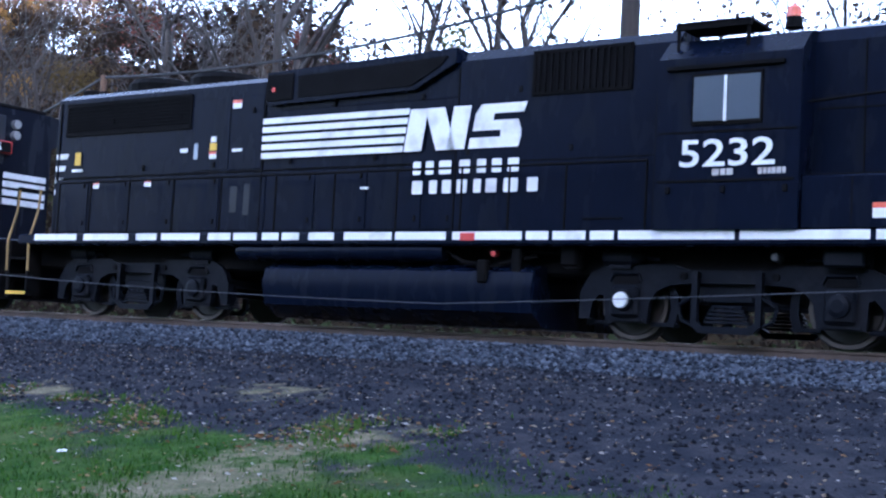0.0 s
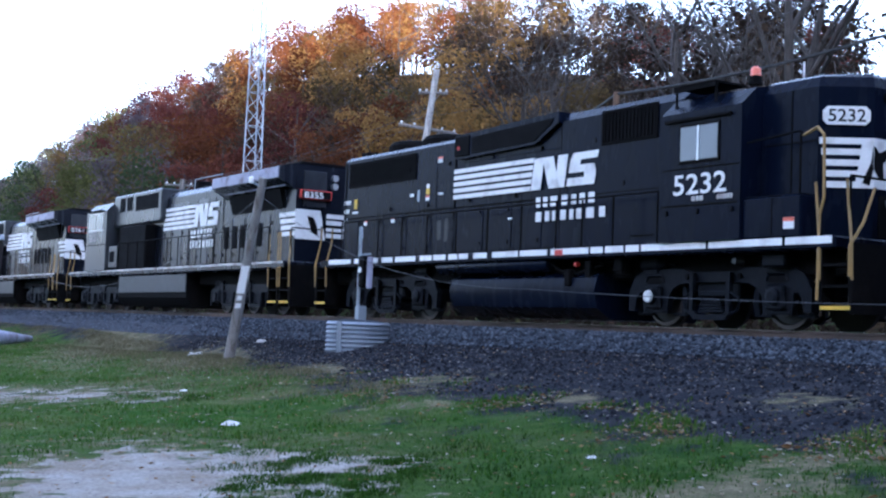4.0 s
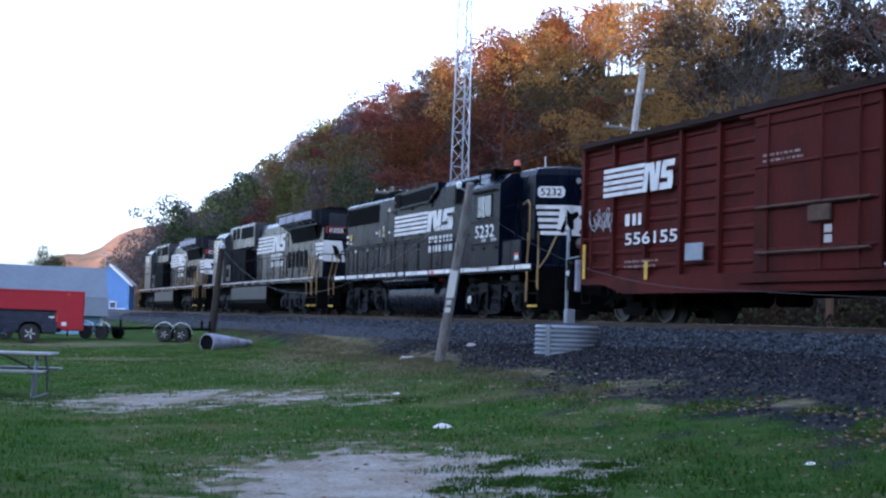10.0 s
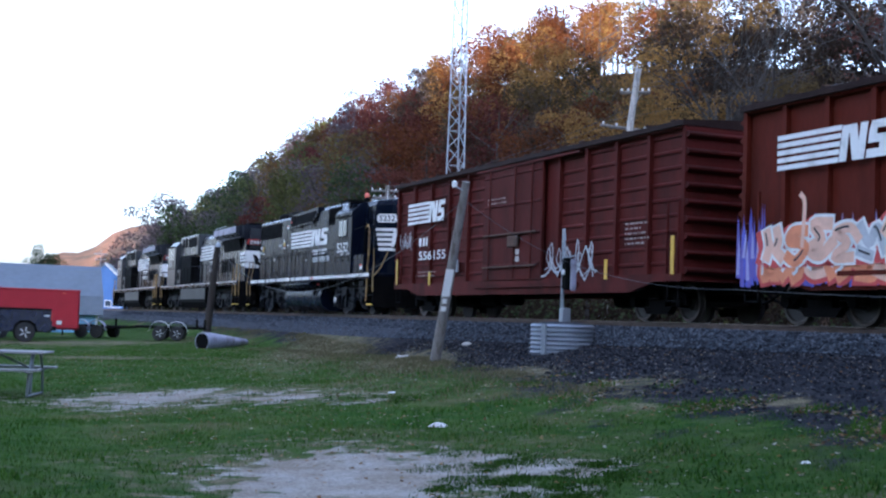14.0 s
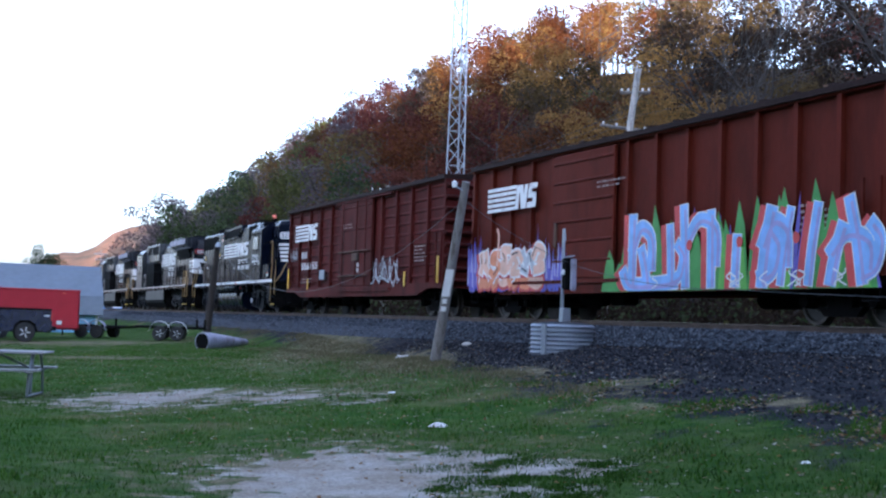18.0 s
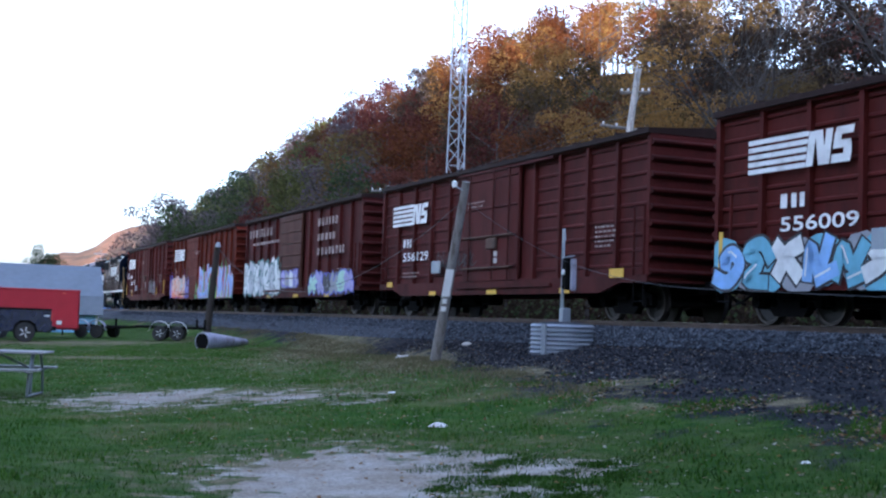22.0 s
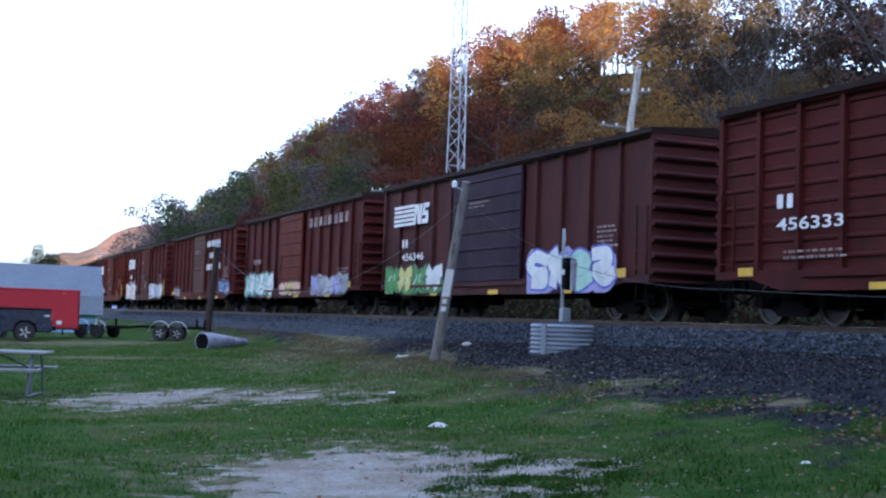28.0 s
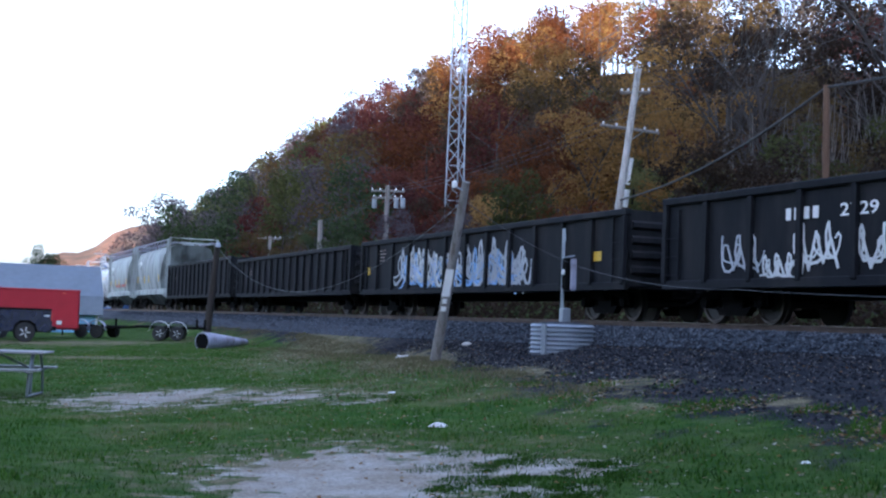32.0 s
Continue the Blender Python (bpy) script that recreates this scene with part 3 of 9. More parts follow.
def tag(parent, x0, x1, z0, z1, col, y, seed, wd=0.035):
    """A scrawled tag: loops and zigzags drawn in one line of paint."""
    r = random.Random(seed * 13 + 5)
    polys = []
    h, w = z1 - z0, x0 - x1
    cz = (z0 + z1) / 2
    turns = max(2, round(w / (h * 0.55)))
    for lay in range(2):
        pts, a0 = [], r.uniform(0, 6.28)
        n = turns * 9
        for i in range(n + 1):
            f = i / n
            a = a0 + f * turns * 6.283 * (0.8 + 0.2 * lay)
            amp = 0.5 * h * (0.75 + 0.25 * math.sin(3.1 * a * 0.37 + lay)) * (1 if i % 5 else 1.15)
            pts.append((x0 - f * w * 0.92 + math.sin(a * 1.0) * h * 0.22 + r.uniform(-0.02, 0.02), cz + math.cos(a) * amp * (1 - 0.35 * lay) + r.uniform(-0.04, 0.04) * h))
        polys += stroke_poly(pts, wd * (0.42 if lay == 0 else 0.28))
    zig = [(x0 - w * (0.1 + 0.16 * i), z0 + h * (0.15 if i % 2 else 0.75) + r.uniform(-0.1, 0.1) * h) for i in range(6)]
    polys += stroke_poly(zig, wd * 0.45)
    part("graffiti_tag", flat_poly(polys, y + 0.006), GRAF[col], parent, col + " sprayed tag")


def spike(x, z, w, h, lean=0.0):
    return [(x + w / 2, z), (x - w / 2, z), (x - w * 0.3 - lean, z + h * 0.72), (x - lean * 1.3, z + h), (x + w * 0.25 - lean, z + h * 0.62)]


def spiky_piece(parent, x0, x1, z0, z1, y, seed):
    """Tall pale-blue shapes with white edges and red shadows before green and violet spikes."""
    r = random.Random(seed)
    w, h = x0 - x1, z1 - z0
    for col, count, wide, tall, lift in (("violet", 12, (0.16, 0.3), (0.65, 0.92), 0.0), ("green", 20, (0.45, 0.8), (0.6, 1.06), 0.002), ("leaf", 9, (0.18, 0.36), (0.4, 0.8), 0.004)):
        for i in range(count):
            f = (i + r.random()) / count
            tip = r.uniform(*tall) * (0.5 if f < 0.1 or f > 0.94 else 1)
            part("graffiti", flat_poly([spike(x0 + 0.45 - f * (w + 0.5), z0, r.uniform(*wide), h * tip, r.uniform(-0.15, 0.2))], y + 0.001 + lift + 0.0003 * (i % 5)), GRAF[col], parent, col + " sprayed spike")
    # stems and arches of uneven height, each with its shadow, edge and fill
    x = x0 - 0.75
    stems = []
    while x > x1 + 0.25:
        stems.append(x)
        x -= r.uniform(0.50, 0.92)
    for i, x in enumerate(stems):
        top = h * (r.uniform(0.50, 0.68) if i % 4 == 1 else r.uniform(0.74, 0.98))
        lean = r.uniform(-0.34, 0.30)
        wd = r.uniform(0.10, 0.165)
        lines = [smooth_line([(x, z0 + 0.12), (x - lean * 0.4, z0 + top * 0.5), (x - lean, z0 + top - wd)])]
        if i % 3 == 0 and i + 1 < len(stems):
            x2 = stems[i + 1]
            lines.append(smooth_line([(x, z0 + top * 0.52), ((x + x2) / 2, z0 + top * 0.78), (x2 - 0.12, z0 + top * 0.66), (x2 - 0.16, z0 + top * 0.3)]))
        if i % 4 == 2:
            lines.append(smooth_line([(x + 0.05, z0 + 0.2), (x - 0.30, z0 + top * 0.22), (x - 0.42, z0 + top * 0.5), (x - 0.22, z0 + top * 0.66)]))
        if i == 0:
            lines.append(smooth_line([(x + 0.35, z0 + 0.42), (x + 0.1, z0 + 0.16), (x - 0.9, z0 + 0.14), (x - 1.7, z0 + 0.20)]))
        for c, (col, k, dx, dz) in enumerate((("crimson", wd + 0.05, 0.17, -0.03), ("white", wd + 0.025, 0, 0), ("sky", wd, 0, 0), ("lilac", wd * 0.3, -wd * 0.45, -0.05))):
            me = Mesh()
            for q, ln in enumerate(lines):
                ribbon(me, ln, k, y + 0.008 + 0.0045 * c + 0.0006 * q + 0.0018 * (i % 2), dx, dz, z0 + 0.01)
            part("graffiti", me, GRAF[col], parent, col + " sprayed graffiti")
    for i in range(3):
        x = x0 - w * (0.35 + 0.2 * i)
        part("graffiti", flat_poly([blob(x, z0 + h * 0.48, 0.10, 0.11, r, 10, 0.1)], y + 0.028), GRAF["crimson"], parent)
    for i in range(10):
        x = x0 - 0.5 - r.random() * (w - 1)
        me = Mesh()
        ribbon(me, smooth_line([(x + 0.12 * math.sin(j * 1.7 + i), z0 + 0.05 + j * 0.07) for j in range(5)], 3), 0.016, y + 0.029)
        part("graffiti", me, GRAF["white"], parent)


def block_piece(parent, x0, x1, z0, z1, y, seed):
    """Peach and orange shapes with red shadows and white edges on a blue haze."""
    r = random.Random(seed)
    w, h = x0 - x1, z1 - z0
    haze = {"blue": [], "violet": [], "lilac": []}
    for i in range(150):
        f = (i + r.random()) / 150
        edge = 1.0 if f < 0.18 or f > 0.72 else 0.75
        haze["blue" if i % 3 else "violet"].append(spike(x0 - f * w, z0 + r.uniform(0, 0.2) * h, r.uniform(0.05, 0.14), h * edge * (0.55 + 0.2 * math.sin(f * 19) + r.uniform(-0.15, 0.28)), r.uniform(-0.05, 0.05)))
        if i % 4 == 0:
            haze["lilac"].append(spike(x0 - f * w, z0 + h * r.uniform(0.1, 0.4), 0.10, h * r.uniform(0.2, 0.6), r.uniform(-0.05, 0.05)))
    for k, (col, polys) in enumerate(haze.items()):
        part("graffiti", flat_poly(polys, y + 0.001 + 0.002 * k), GRAF[col], parent, col + " sprayed haze")
    letters(parent, x0 - 0.7, x1 + 1.2, z0 + 0.02, z0 + h * 0.55, y + 0.008, seed + 3, 6, ("orange", "orange", "peach"), "crimson", None, 0.24, "white")
    letters(parent, x0 - 0.8, x1 + 1.0, z0 + h * 0.25, z0 + h * 0.88, y + 0.022, seed, 6, ("peach", "orange", "peach", "peach", "silver"), "white", "crimson", 0.16, "ink")
    me = Mesh()
    ribbon(me, smooth_line([(x0 - w * 0.34, z0 + h * 0.5), (x0 - w * 0.35, z0 + h), (x0 - w * 0.33, z0 + h * 1.12)]), 0.05, y + 0.036)
    part("graffiti", me, GRAF["peach"], parent)


def end_data(m):
    """A corrugated boxcar end, pressed from one sheet."""
    n = 9
    zs = (EAVE - SILL - 0.1) / n
    prof = [(-0.08, SILL), (0.02, SILL)]
    for i in range(n):
        z = SILL + 0.12 + i * zs
        prof += [(-0.02, z), (0.12, z + 0.07), (0.13, z + zs * 0.30), (-0.02, z + zs * 0.52)]
    prof += [(0.02, EAVE + 0.02), (-0.08, EAVE + 0.02)]
    return Mesh().prism(prof, -WIDE + 0.02, WIDE - 0.02).data("end_panel", m)


def roof_data(m):
    """A low gabled roof with raised seams, in one sheet."""
    xs = [(-HALF - 0.02, 0)]
    for i in range(17):
        x = -HALF + 0.4 + i * (2 * HALF - 0.8) / 16
        xs += [(x - 0.06, 0), (x - 0.04, 0.045), (x + 0.04, 0.045), (x + 0.06, 0)]
    xs.append((HALF + 0.02, 0))
    vs = []
    for x, d in xs:
        vs += [(x, -WIDE - 0.075, EAVE - 0.05), (x, -WIDE - 0.075, EAVE + 0.06 + d), (x, 0, EAVE + 0.17 + d), (x, WIDE + 0.075, EAVE + 0.06 + d), (x, WIDE + 0.075, EAVE - 0.05)]
    fs = [(i * 5 + j, i * 5 + (j + 1) % 5, i * 5 + 5 + (j + 1) % 5, i * 5 + 5 + j) for i in range(len(xs) - 1) for j in range(5)]
    e = 5 * (len(xs) - 1)
    return Mesh().add(vs, fs + [(4, 3, 2, 1, 0), (e, e + 1, e + 2, e + 3, e + 4)]).data("roof", m)


def boxcar(spec, n):
    """spec: paint, post count, door width, door paint, door kind, and what is painted on the side."""
    p = CARMATS[spec["paint"]]
    car = Mesh()
    car.box(-HALF, HALF, -WIDE + 0.11, WIDE - 0.11, SILL + 0.02, EAVE)
    root = thing("boxcar", car, p, spec["label"], "boxcar", "train of freight cars")
    part("roof", shared("boxroof", lambda: roof_data(CARMATS["roof_brown"])), None, root, "dark weathered ribbed roof")
    ed = shared(("end", spec["paint"]), lambda: end_data(p))
    part("end_panel", ed, None, root, m=pose(HALF, 0, 0))
    part("end_panel", ed, None, root, m=pose(-HALF, 0, 0, 0, 0, 180))
    dw, dx = spec.get("door", 3.0), spec.get("door_x", 0.45)
    # side posts, top rail and sill
    posts = spec.get("posts", 15)
    pd = shared(("post", spec["paint"], spec.get("post_w", 0.11)), lambda: Mesh().prism_x([(-0.07, SILL), (0.05, SILL + 0.03), (0.05, EAVE - 0.08), (-0.07, EAVE - 0.02)], -spec.get("post_w", 0.11) / 2, spec.get("post_w", 0.11) / 2).data("side_post", p))
    for i in range(posts):
        x = -HALF + 0.06 + i * (2 * HALF - 0.12) / (posts - 1)
        if abs(x - dx) > dw / 2 + 0.1:
            part("side_post", pd, None, root, m=pose(x, WIDE - 0.05, 0))
        part("side_post", pd, None, root, m=pose(x, -WIDE + 0.05, 0, 0, 0, 180))
    rd = shared(("rail", spec["paint"]), lambda: Mesh().cbox(-HALF, HALF, -0.03, 0.055, EAVE - 0.10, EAVE + 0.02, 0.012).data("top_rail", p))
    part("top_rail", rd, None, root, m=pose(0, WIDE - 0.05, 0))
    deep = spec.get("deep", 0.22)
    sd = shared(("sill", spec["paint"], deep), lambda: Mesh().prism([(-HALF, SILL + 0.16), (-HALF, SILL), (-HALF + 1.1, SILL), (-HALF + 2.0, SILL - deep), (HALF - 2.0, SILL - deep), (HALF - 1.1, SILL), (HALF, SILL), (HALF, SILL + 0.16)], -0.045, 0.045).data("side_sill", p))
    part("side_sill", sd, None, root, m=pose(0, WIDE - 0.02, 0))
    part("side_sill", sd, None, root, m=pose(0, -WIDE + 0.02, 0))
    if spec.get("panels"):
        pn = shared(("panel", spec["paint"]), lambda: Mesh().prism_x([(-0.07, -0.03), (-0.02, 0.0), (-0.02, 0.04), (-0.07, 0.08)], -0.5, 0.5).data("side_rib", p))
        bay = (2 * HALF - 0.12) / (posts - 1)
        for i in range(posts - 1):
            x = -HALF + 0.06 + (i + 0.5) * bay
            if abs(x - dx) < dw / 2 + 0.3:
                continue
            for k in range(9):
                part("side_rib", pn, None, root, m=pose(x, WIDE - 0.05, SILL + 0.36 + k * 0.335) @ Matrix.Diagonal((bay - 0.16, 1, 1, 1)))
    # door
    dm = CARMATS[spec.get("door_paint", spec["paint"])]
    kind = spec.get("door_kind", "plate")
    dd = Mesh().cbox(-dw / 2, dw / 2, -0.04, 0.05, SILL + 0.14, EAVE - 0.14, 0.015)
    door = part("door", dd, dm, root, spec.get("door_label", ""), m=pose(dx, WIDE, 0))
    rb = shared(("doorrib", spec.get("door_paint", spec["paint"]), dw), lambda: Mesh().prism_x([(0.04, -0.04), (0.08, -0.015), (0.08, 0.015), (0.04, 0.04)], -dw / 2 + 0.06, dw / 2 - 0.06).data("door_rib", dm))
    for k in range(spec.get("ribs", 5)):
        part("door_rib", rb, None, door, m=pose(0, 0, SILL + 0.55 + k * (EAVE - SILL - 0.9) / max(1, spec.get("ribs", 5) - 1)))
    if kind == "plug":
        lb = shared(("lockbar", spec["paint"]), lambda: Mesh().rod((0, 0.10, SILL + 0.16), (0, 0.10, EAVE - 0.16), 0.024, n=6).data("locking_bar", p))
        for x in (-dw * 0.36, -dw * 0.08, dw * 0.36):
            part("locking_bar", lb, None, door, m=pose(x, 0, 0))
        hb = shared("handlebar", lambda: Mesh().rod((-dw * 0.45, 0.12, 0), (dw * 0.45, 0.12, 0), 0.030, n=6).data("handle_bar", M["rust"]))
        for z in (SILL + 0.5, SILL + 1.35):
            part("handle_bar", hb, None, door, "dark door operating bar", m=pose(0, 0, z))
        part("lock_box", shared("lockbox", lambda: Mesh().cbox(-0.3, 0.3, 0.06, 0.14, -0.15, 0.15, 0.02).data("lock_box", M["rust"])), None, door, m=pose(-dw * 0.07, 0, SILL + 1.15))
        for z in (0.62, 0.80):
            part("instruction_plate", shared("iplate", lambda: Mesh().box(-0.10, 0.10, 0.05, 0.06, 0, 0.14).data("instruction_plate", M["dull_white"])), None, door, m=pose(-dw * 0.12, 0, SILL + z))
        track = Mesh().box(-dw - 0.2, dw * 0.62, 0.0, 0.10, SILL - 0.05, SILL + 0.04)
        part("door_track", shared(("uptrack", spec["paint"]), lambda: Mesh().box(-dw - 0.2, dw * 0.62, 0, 0.10, EAVE - 0.16, EAVE - 0.10).data("door_track", p)), None, root, m=pose(dx, WIDE, 0))
    else:
        track = Mesh().box(-dw * 0.62, dw * 1.2, 0.0, 0.09, SILL + 0.02, SILL + 0.10)
        lk = Mesh().cbox(dw / 2 - 0.28, dw / 2 - 0.16, 0.05, 0.1, SILL + 0.9, SILL + 1.5, 0.015)
        part("door_latch", lk, M["rust"], door)
    part("door_track", track, p, root, m=pose(dx, WIDE, 0))
    # ladders, steps
    ld = shared(("ladder", spec["paint"]), lambda: ladder_data(1.5).data("ladder", p))
    for x in (HALF - 0.35, -HALF + 0.35):
        part("ladder", ld, None, root, m=pose(x, WIDE, SILL + 0.15))
    st = shared("stirrup", lambda: Mesh().path([(-0.2, 0, SILL + 0.05), (-0.2, 0, SILL - 0.42), (0.2, 0, SILL - 0.42), (0.2, 0, SILL + 0.05)], 0.018).data("stirrup_step", M["frame_black"]))
    for x in (HALF - 0.35, -HALF + 0.35):
        part("stirrup_step", st, None, root, m=pose(x, WIDE, 0))
    # underframe
    uf = Mesh().cbox(-HALF, HALF, -0.25, 0.25, 0.62, SILL + 0.02, 0.03)
    for i in range(9):
        x = -6.4 + i * 1.6
        uf.box(x - 0.05, x + 0.05, -1.45, 1.45, SILL - 0.12, SILL + 0.02)
    uf.rod((-4, -0.6, 0.55), (-2.2, -0.6, 0.55), 0.22, n=12)
    uf.path([(-6, 0.7, 0.66), (1, 0.75, 0.62), (6, 0.7, 0.66)], 0.025)
    part("underframe", shared("underframe", lambda: uf.data("underframe", M["frame_black"])), None, root)
    brake = shared("brakegear", lambda: Mesh().cbox(1.0, 1.7, 0.5, 0.9, 0.36, 0.68, 0.05).rod((2.1, 0.75, 0.5), (3.0, 0.75, 0.5), 0.16, n=12).data("brake_gear", M["frame_black"]))
    part("brake_gear", brake, None, root)
    for x in (-6.5, 6.5):
        add_truck(root, x)
    add_couplers(root, HALF - 0.02)
    decorate(root, spec, WIDE + 0.06, n)
    return root


def decorate(root, spec, y, n):
    wh = M[spec.get("white", "white")]
    if "logo" in spec:
        stripes_logo(root, *spec["logo"], y, wh)
    for t in spec.get("text", ()):
        side_text(root, t[0], t[1], t[2], t[3], y, M["white"], t[4] if len(t) > 4 else None)
    for i, b in enumerate(spec.get("bars", ())):
        word_bars(root, b[0], b[1], b[2], b[3], b[4], y, wh)
    for i, b in enumerate(spec.get("data", ())):
        data_bars(root, b[0], b[1], b[2], b[3], y, M["faded_white"], n * 10 + i)
    for i, g in enumerate(spec.get("graf", ())):
        graffiti(root, g[0], g[1], g[2], g[3], g[4], y + 0.004, n * 7 + i, g[5], g[6] if len(g) > 6 else None)
    for i, g in enumerate(spec.get("tags", ())):
        tag(root, g[0], g[1], g[2], g[3], g[4], y + 0.004, n * 3 + i, g[5] if len(g) > 5 else 0.035)
    for x, z, w, h in spec.get("yellow", ()):
        part("reflector", Mesh().box(x - w / 2, x + w / 2, y - 0.01, y + 0.008, z, z + h), M["yellow"], root, "yellow reflective strip")
    for x, z, w, h in spec.get("plates", ()):
        pl = Mesh().cbox(x - w / 2, x + w / 2, y - 0.03, y + 0.02, z, z + h, 0.01)
        part("placard", pl, M["galv"], root, "grey metal placard holder")
def loco_truck_data(axles, base):
    me = Mesh()
    e = base / 2
    for k in (1, -1):
        y0, y1 = (0.98, 1.14) if k > 0 else (-1.14, -0.98)
        me.prism([(-e - 0.55, 0.34), (-e - 0.55, 0.70), (-e + 0.25, 0.86), (e - 0.25, 0.86), (e + 0.55, 0.70), (e + 0.55, 0.34), (e - 0.36, 0.30), (e - 0.55, 0.44), (-e + 0.55, 0.44), (-e + 0.36, 0.30)], y0, y1)
        for x in [-e + i * base / (axles - 1) for i in range(axles)]:
            me.cbox(x - 0.24, x + 0.24, min(y0, y1) - 0.02, max(y0, y1) + 0.07, 0.30, 0.72, 0.05)
            me.lathe([(max(y0, y1) if k > 0 else min(y0, y1), 0.15), ((max(y0, y1) + 0.13) if k > 0 else (min(y0, y1) - 0.13), 0.12)], "y", 12, (x, 0, 0.50))
            me.lathe([(0.72, 0.11), (0.98, 0.11)], "z", 9, (x + 0.16, (y0 + y1) / 2, 0))
            me.lathe([(0.72, 0.11), (0.98, 0.11)], "z", 9, (x - 0.16, (y0 + y1) / 2, 0))
            # brake hangers and shoes
            for d in (-0.50, 0.50):
                me.cbox(x + d - 0.05, x + d + 0.05, min(y0, y1) - 0.06, max(y0, y1) + 0.02, 0.22, 0.66, 0.02)
        mid = [-e + (i + 0.5) * base / (axles - 1) for i in range(axles - 1)]
        for x in mid:
            # spring plank, swing hanger frame
            me.prism([(x - 0.44, 0.62), (x - 0.38, 0.20), (x + 0.38, 0.20), (x + 0.44, 0.62), (x + 0.36, 0.62), (x + 0.30, 0.28), (x - 0.30, 0.28), (x - 0.36, 0.62)], max(y0, y1) if k > 0 else min(y0, y1) - 0.12, max(y0, y1) + 0.12 if k > 0 else min(y0, y1))
            for i in range(4):
                me.cbox(x - 0.27 + i * 0.02, x + 0.27 - i * 0.02, min(y0, y1) - 0.04, max(y0, y1) + 0.06, 0.30 + i * 0.06, 0.35 + i * 0.06, 0.012)
            me.lathe([(min(y0, y1), 0.13), (max(y0, y1) + 0.05, 0.13)], "y", 10, (x + 0.62, 0, 0.78))
    me.cbox(-0.5, 0.5, -1.1, 1.1, 0.5, 0.8, 0.04)
    return me.data("truck", M["truck"])


def swing_truck(parent, x, base=2.88):
    """A two-axle truck with pedestals, swing hangers, leaf springs and brake cylinders."""
    e = base / 2
    half = [(0.0, 0.94), (0.55, 0.94), (0.75, 1.0), (e + 0.30, 1.0), (e + 0.55, 0.88), (e + 0.70, 0.62), (e + 0.70, 0.27), (e + 0.55, 0.27), (e + 0.50, 0.50), (e + 0.40, 0.60), (e + 0.33, 0.58), (e + 0.30, 0.23), (e - 0.30, 0.23), (e - 0.34, 0.52), (e - 0.44, 0.66), (e - 0.62, 0.74), (0.46, 0.77), (0.0, 0.77)]
    prof = half + [(-a, b) for a, b in half[-2:0:-1]]
    tk = part("truck", shared("bolster2", lambda: Mesh().cbox(-0.5, 0.5, -1.0, 1.0, 0.5, 0.8, 0.04).data("truck", M["truck"])), None, parent, m=pose(x, 0, 0))
    fr = shared("swingframe", lambda: Mesh().prism(prof, 0.98, 1.10).data("side_frame", M["truck"]))
    beam = shared("endbeam", lambda: Mesh().cbox(-0.08, 0.08, -1.0, 1.0, 0.55, 0.72, 0.03).data("end_beam", M["truck"]))
    for side in (1, -1):
        part("side_frame", fr, None, tk, m=pose(0, 0, 0, 0, 0, 0 if side > 0 else 180))
        part("end_beam", beam, None, tk, m=pose(side * (e + 0.60), 0, 0))
    ws = shared("lwheel", lambda: wheelset_data(0.50))
    jb = shared("journal", lambda: Mesh().cbox(-0.20, 0.20, 0, 0.10, -0.22, 0.20, 0.04).lathe([(0.08, 0.15), (0.15, 0.14), (0.17, 0.08)], "y", 14).box(-0.25, 0.25, 0, 0.03, -0.27, -0.235).data("journal_box", M["truck"]))
    slot = shared("slot", lambda: Mesh().cbox(-0.20, 0.20, 0, 0.014, -0.05, 0.05, 0.004).data("spring_slot", M["grille"]))
    lip = shared("slotlip", lambda: Mesh().path([(-0.23, 0.02, -0.02), (-0.18, 0.02, 0.08), (0.18, 0.02, 0.08), (0.23, 0.02, -0.02)], 0.022, 5).data("slot_lip", M["truck"]))
    cyl = shared("brakecyl", lambda: Mesh().lathe([(-0.30, 0.04), (-0.29, 0.12), (-0.12, 0.135), (0.14, 0.135), (0.18, 0.10), (0.30, 0.06), (0.30, 0.02)], "x", 14).rod((0.28, 0, 0), (0.52, 0, -0.02), 0.03, n=6).box(-0.2, 0.12, -0.08, 0.08, -0.16, -0.10).data("brake_cylinder", M["truck"]))
    shoe = shared("shoe", lambda: Mesh().prism([(-0.05, 0.18), (-0.11, 0.40), (-0.10, 0.62), (-0.03, 0.74), (0.03, 0.72), (0.0, 0.42), (0.05, 0.22)], 0, 0.09).cbox(-0.10, 0.30, 0.01, 0.07, 0.19, 0.25, 0.012).data("brake_shoe", M["truck"]))
    hang = shared("hanger", lambda: Mesh().prism([(-0.47, 0.92), (-0.47, 0.24), (-0.36, 0.13), (0.36, 0.13), (0.47, 0.24), (0.47, 0.92), (0.39, 0.92), (0.39, 0.28), (0.30, 0.22), (-0.30, 0.22), (-0.39, 0.28), (-0.39, 0.92)], 0, 0.09).path([(0.43, 0.05, 0.62), (0.66, 0.04, 0.48), (0.62, 0.04, 0.30), (0.45, 0.05, 0.22)], 0.026, 5).path([(-0.43, 0.05, 0.62), (-0.66, 0.04, 0.48), (-0.62, 0.04, 0.30), (-0.45, 0.05, 0.22)], 0.026, 5).data("swing_hanger", M["truck"]))
    pack = Mesh()
    for k in range(5):
        pack.cbox(-0.31 + 0.025 * k, 0.31 - 0.025 * k, 0, 0.16, 0.25 + k * 0.05, 0.29 + k * 0.05, 0.008)
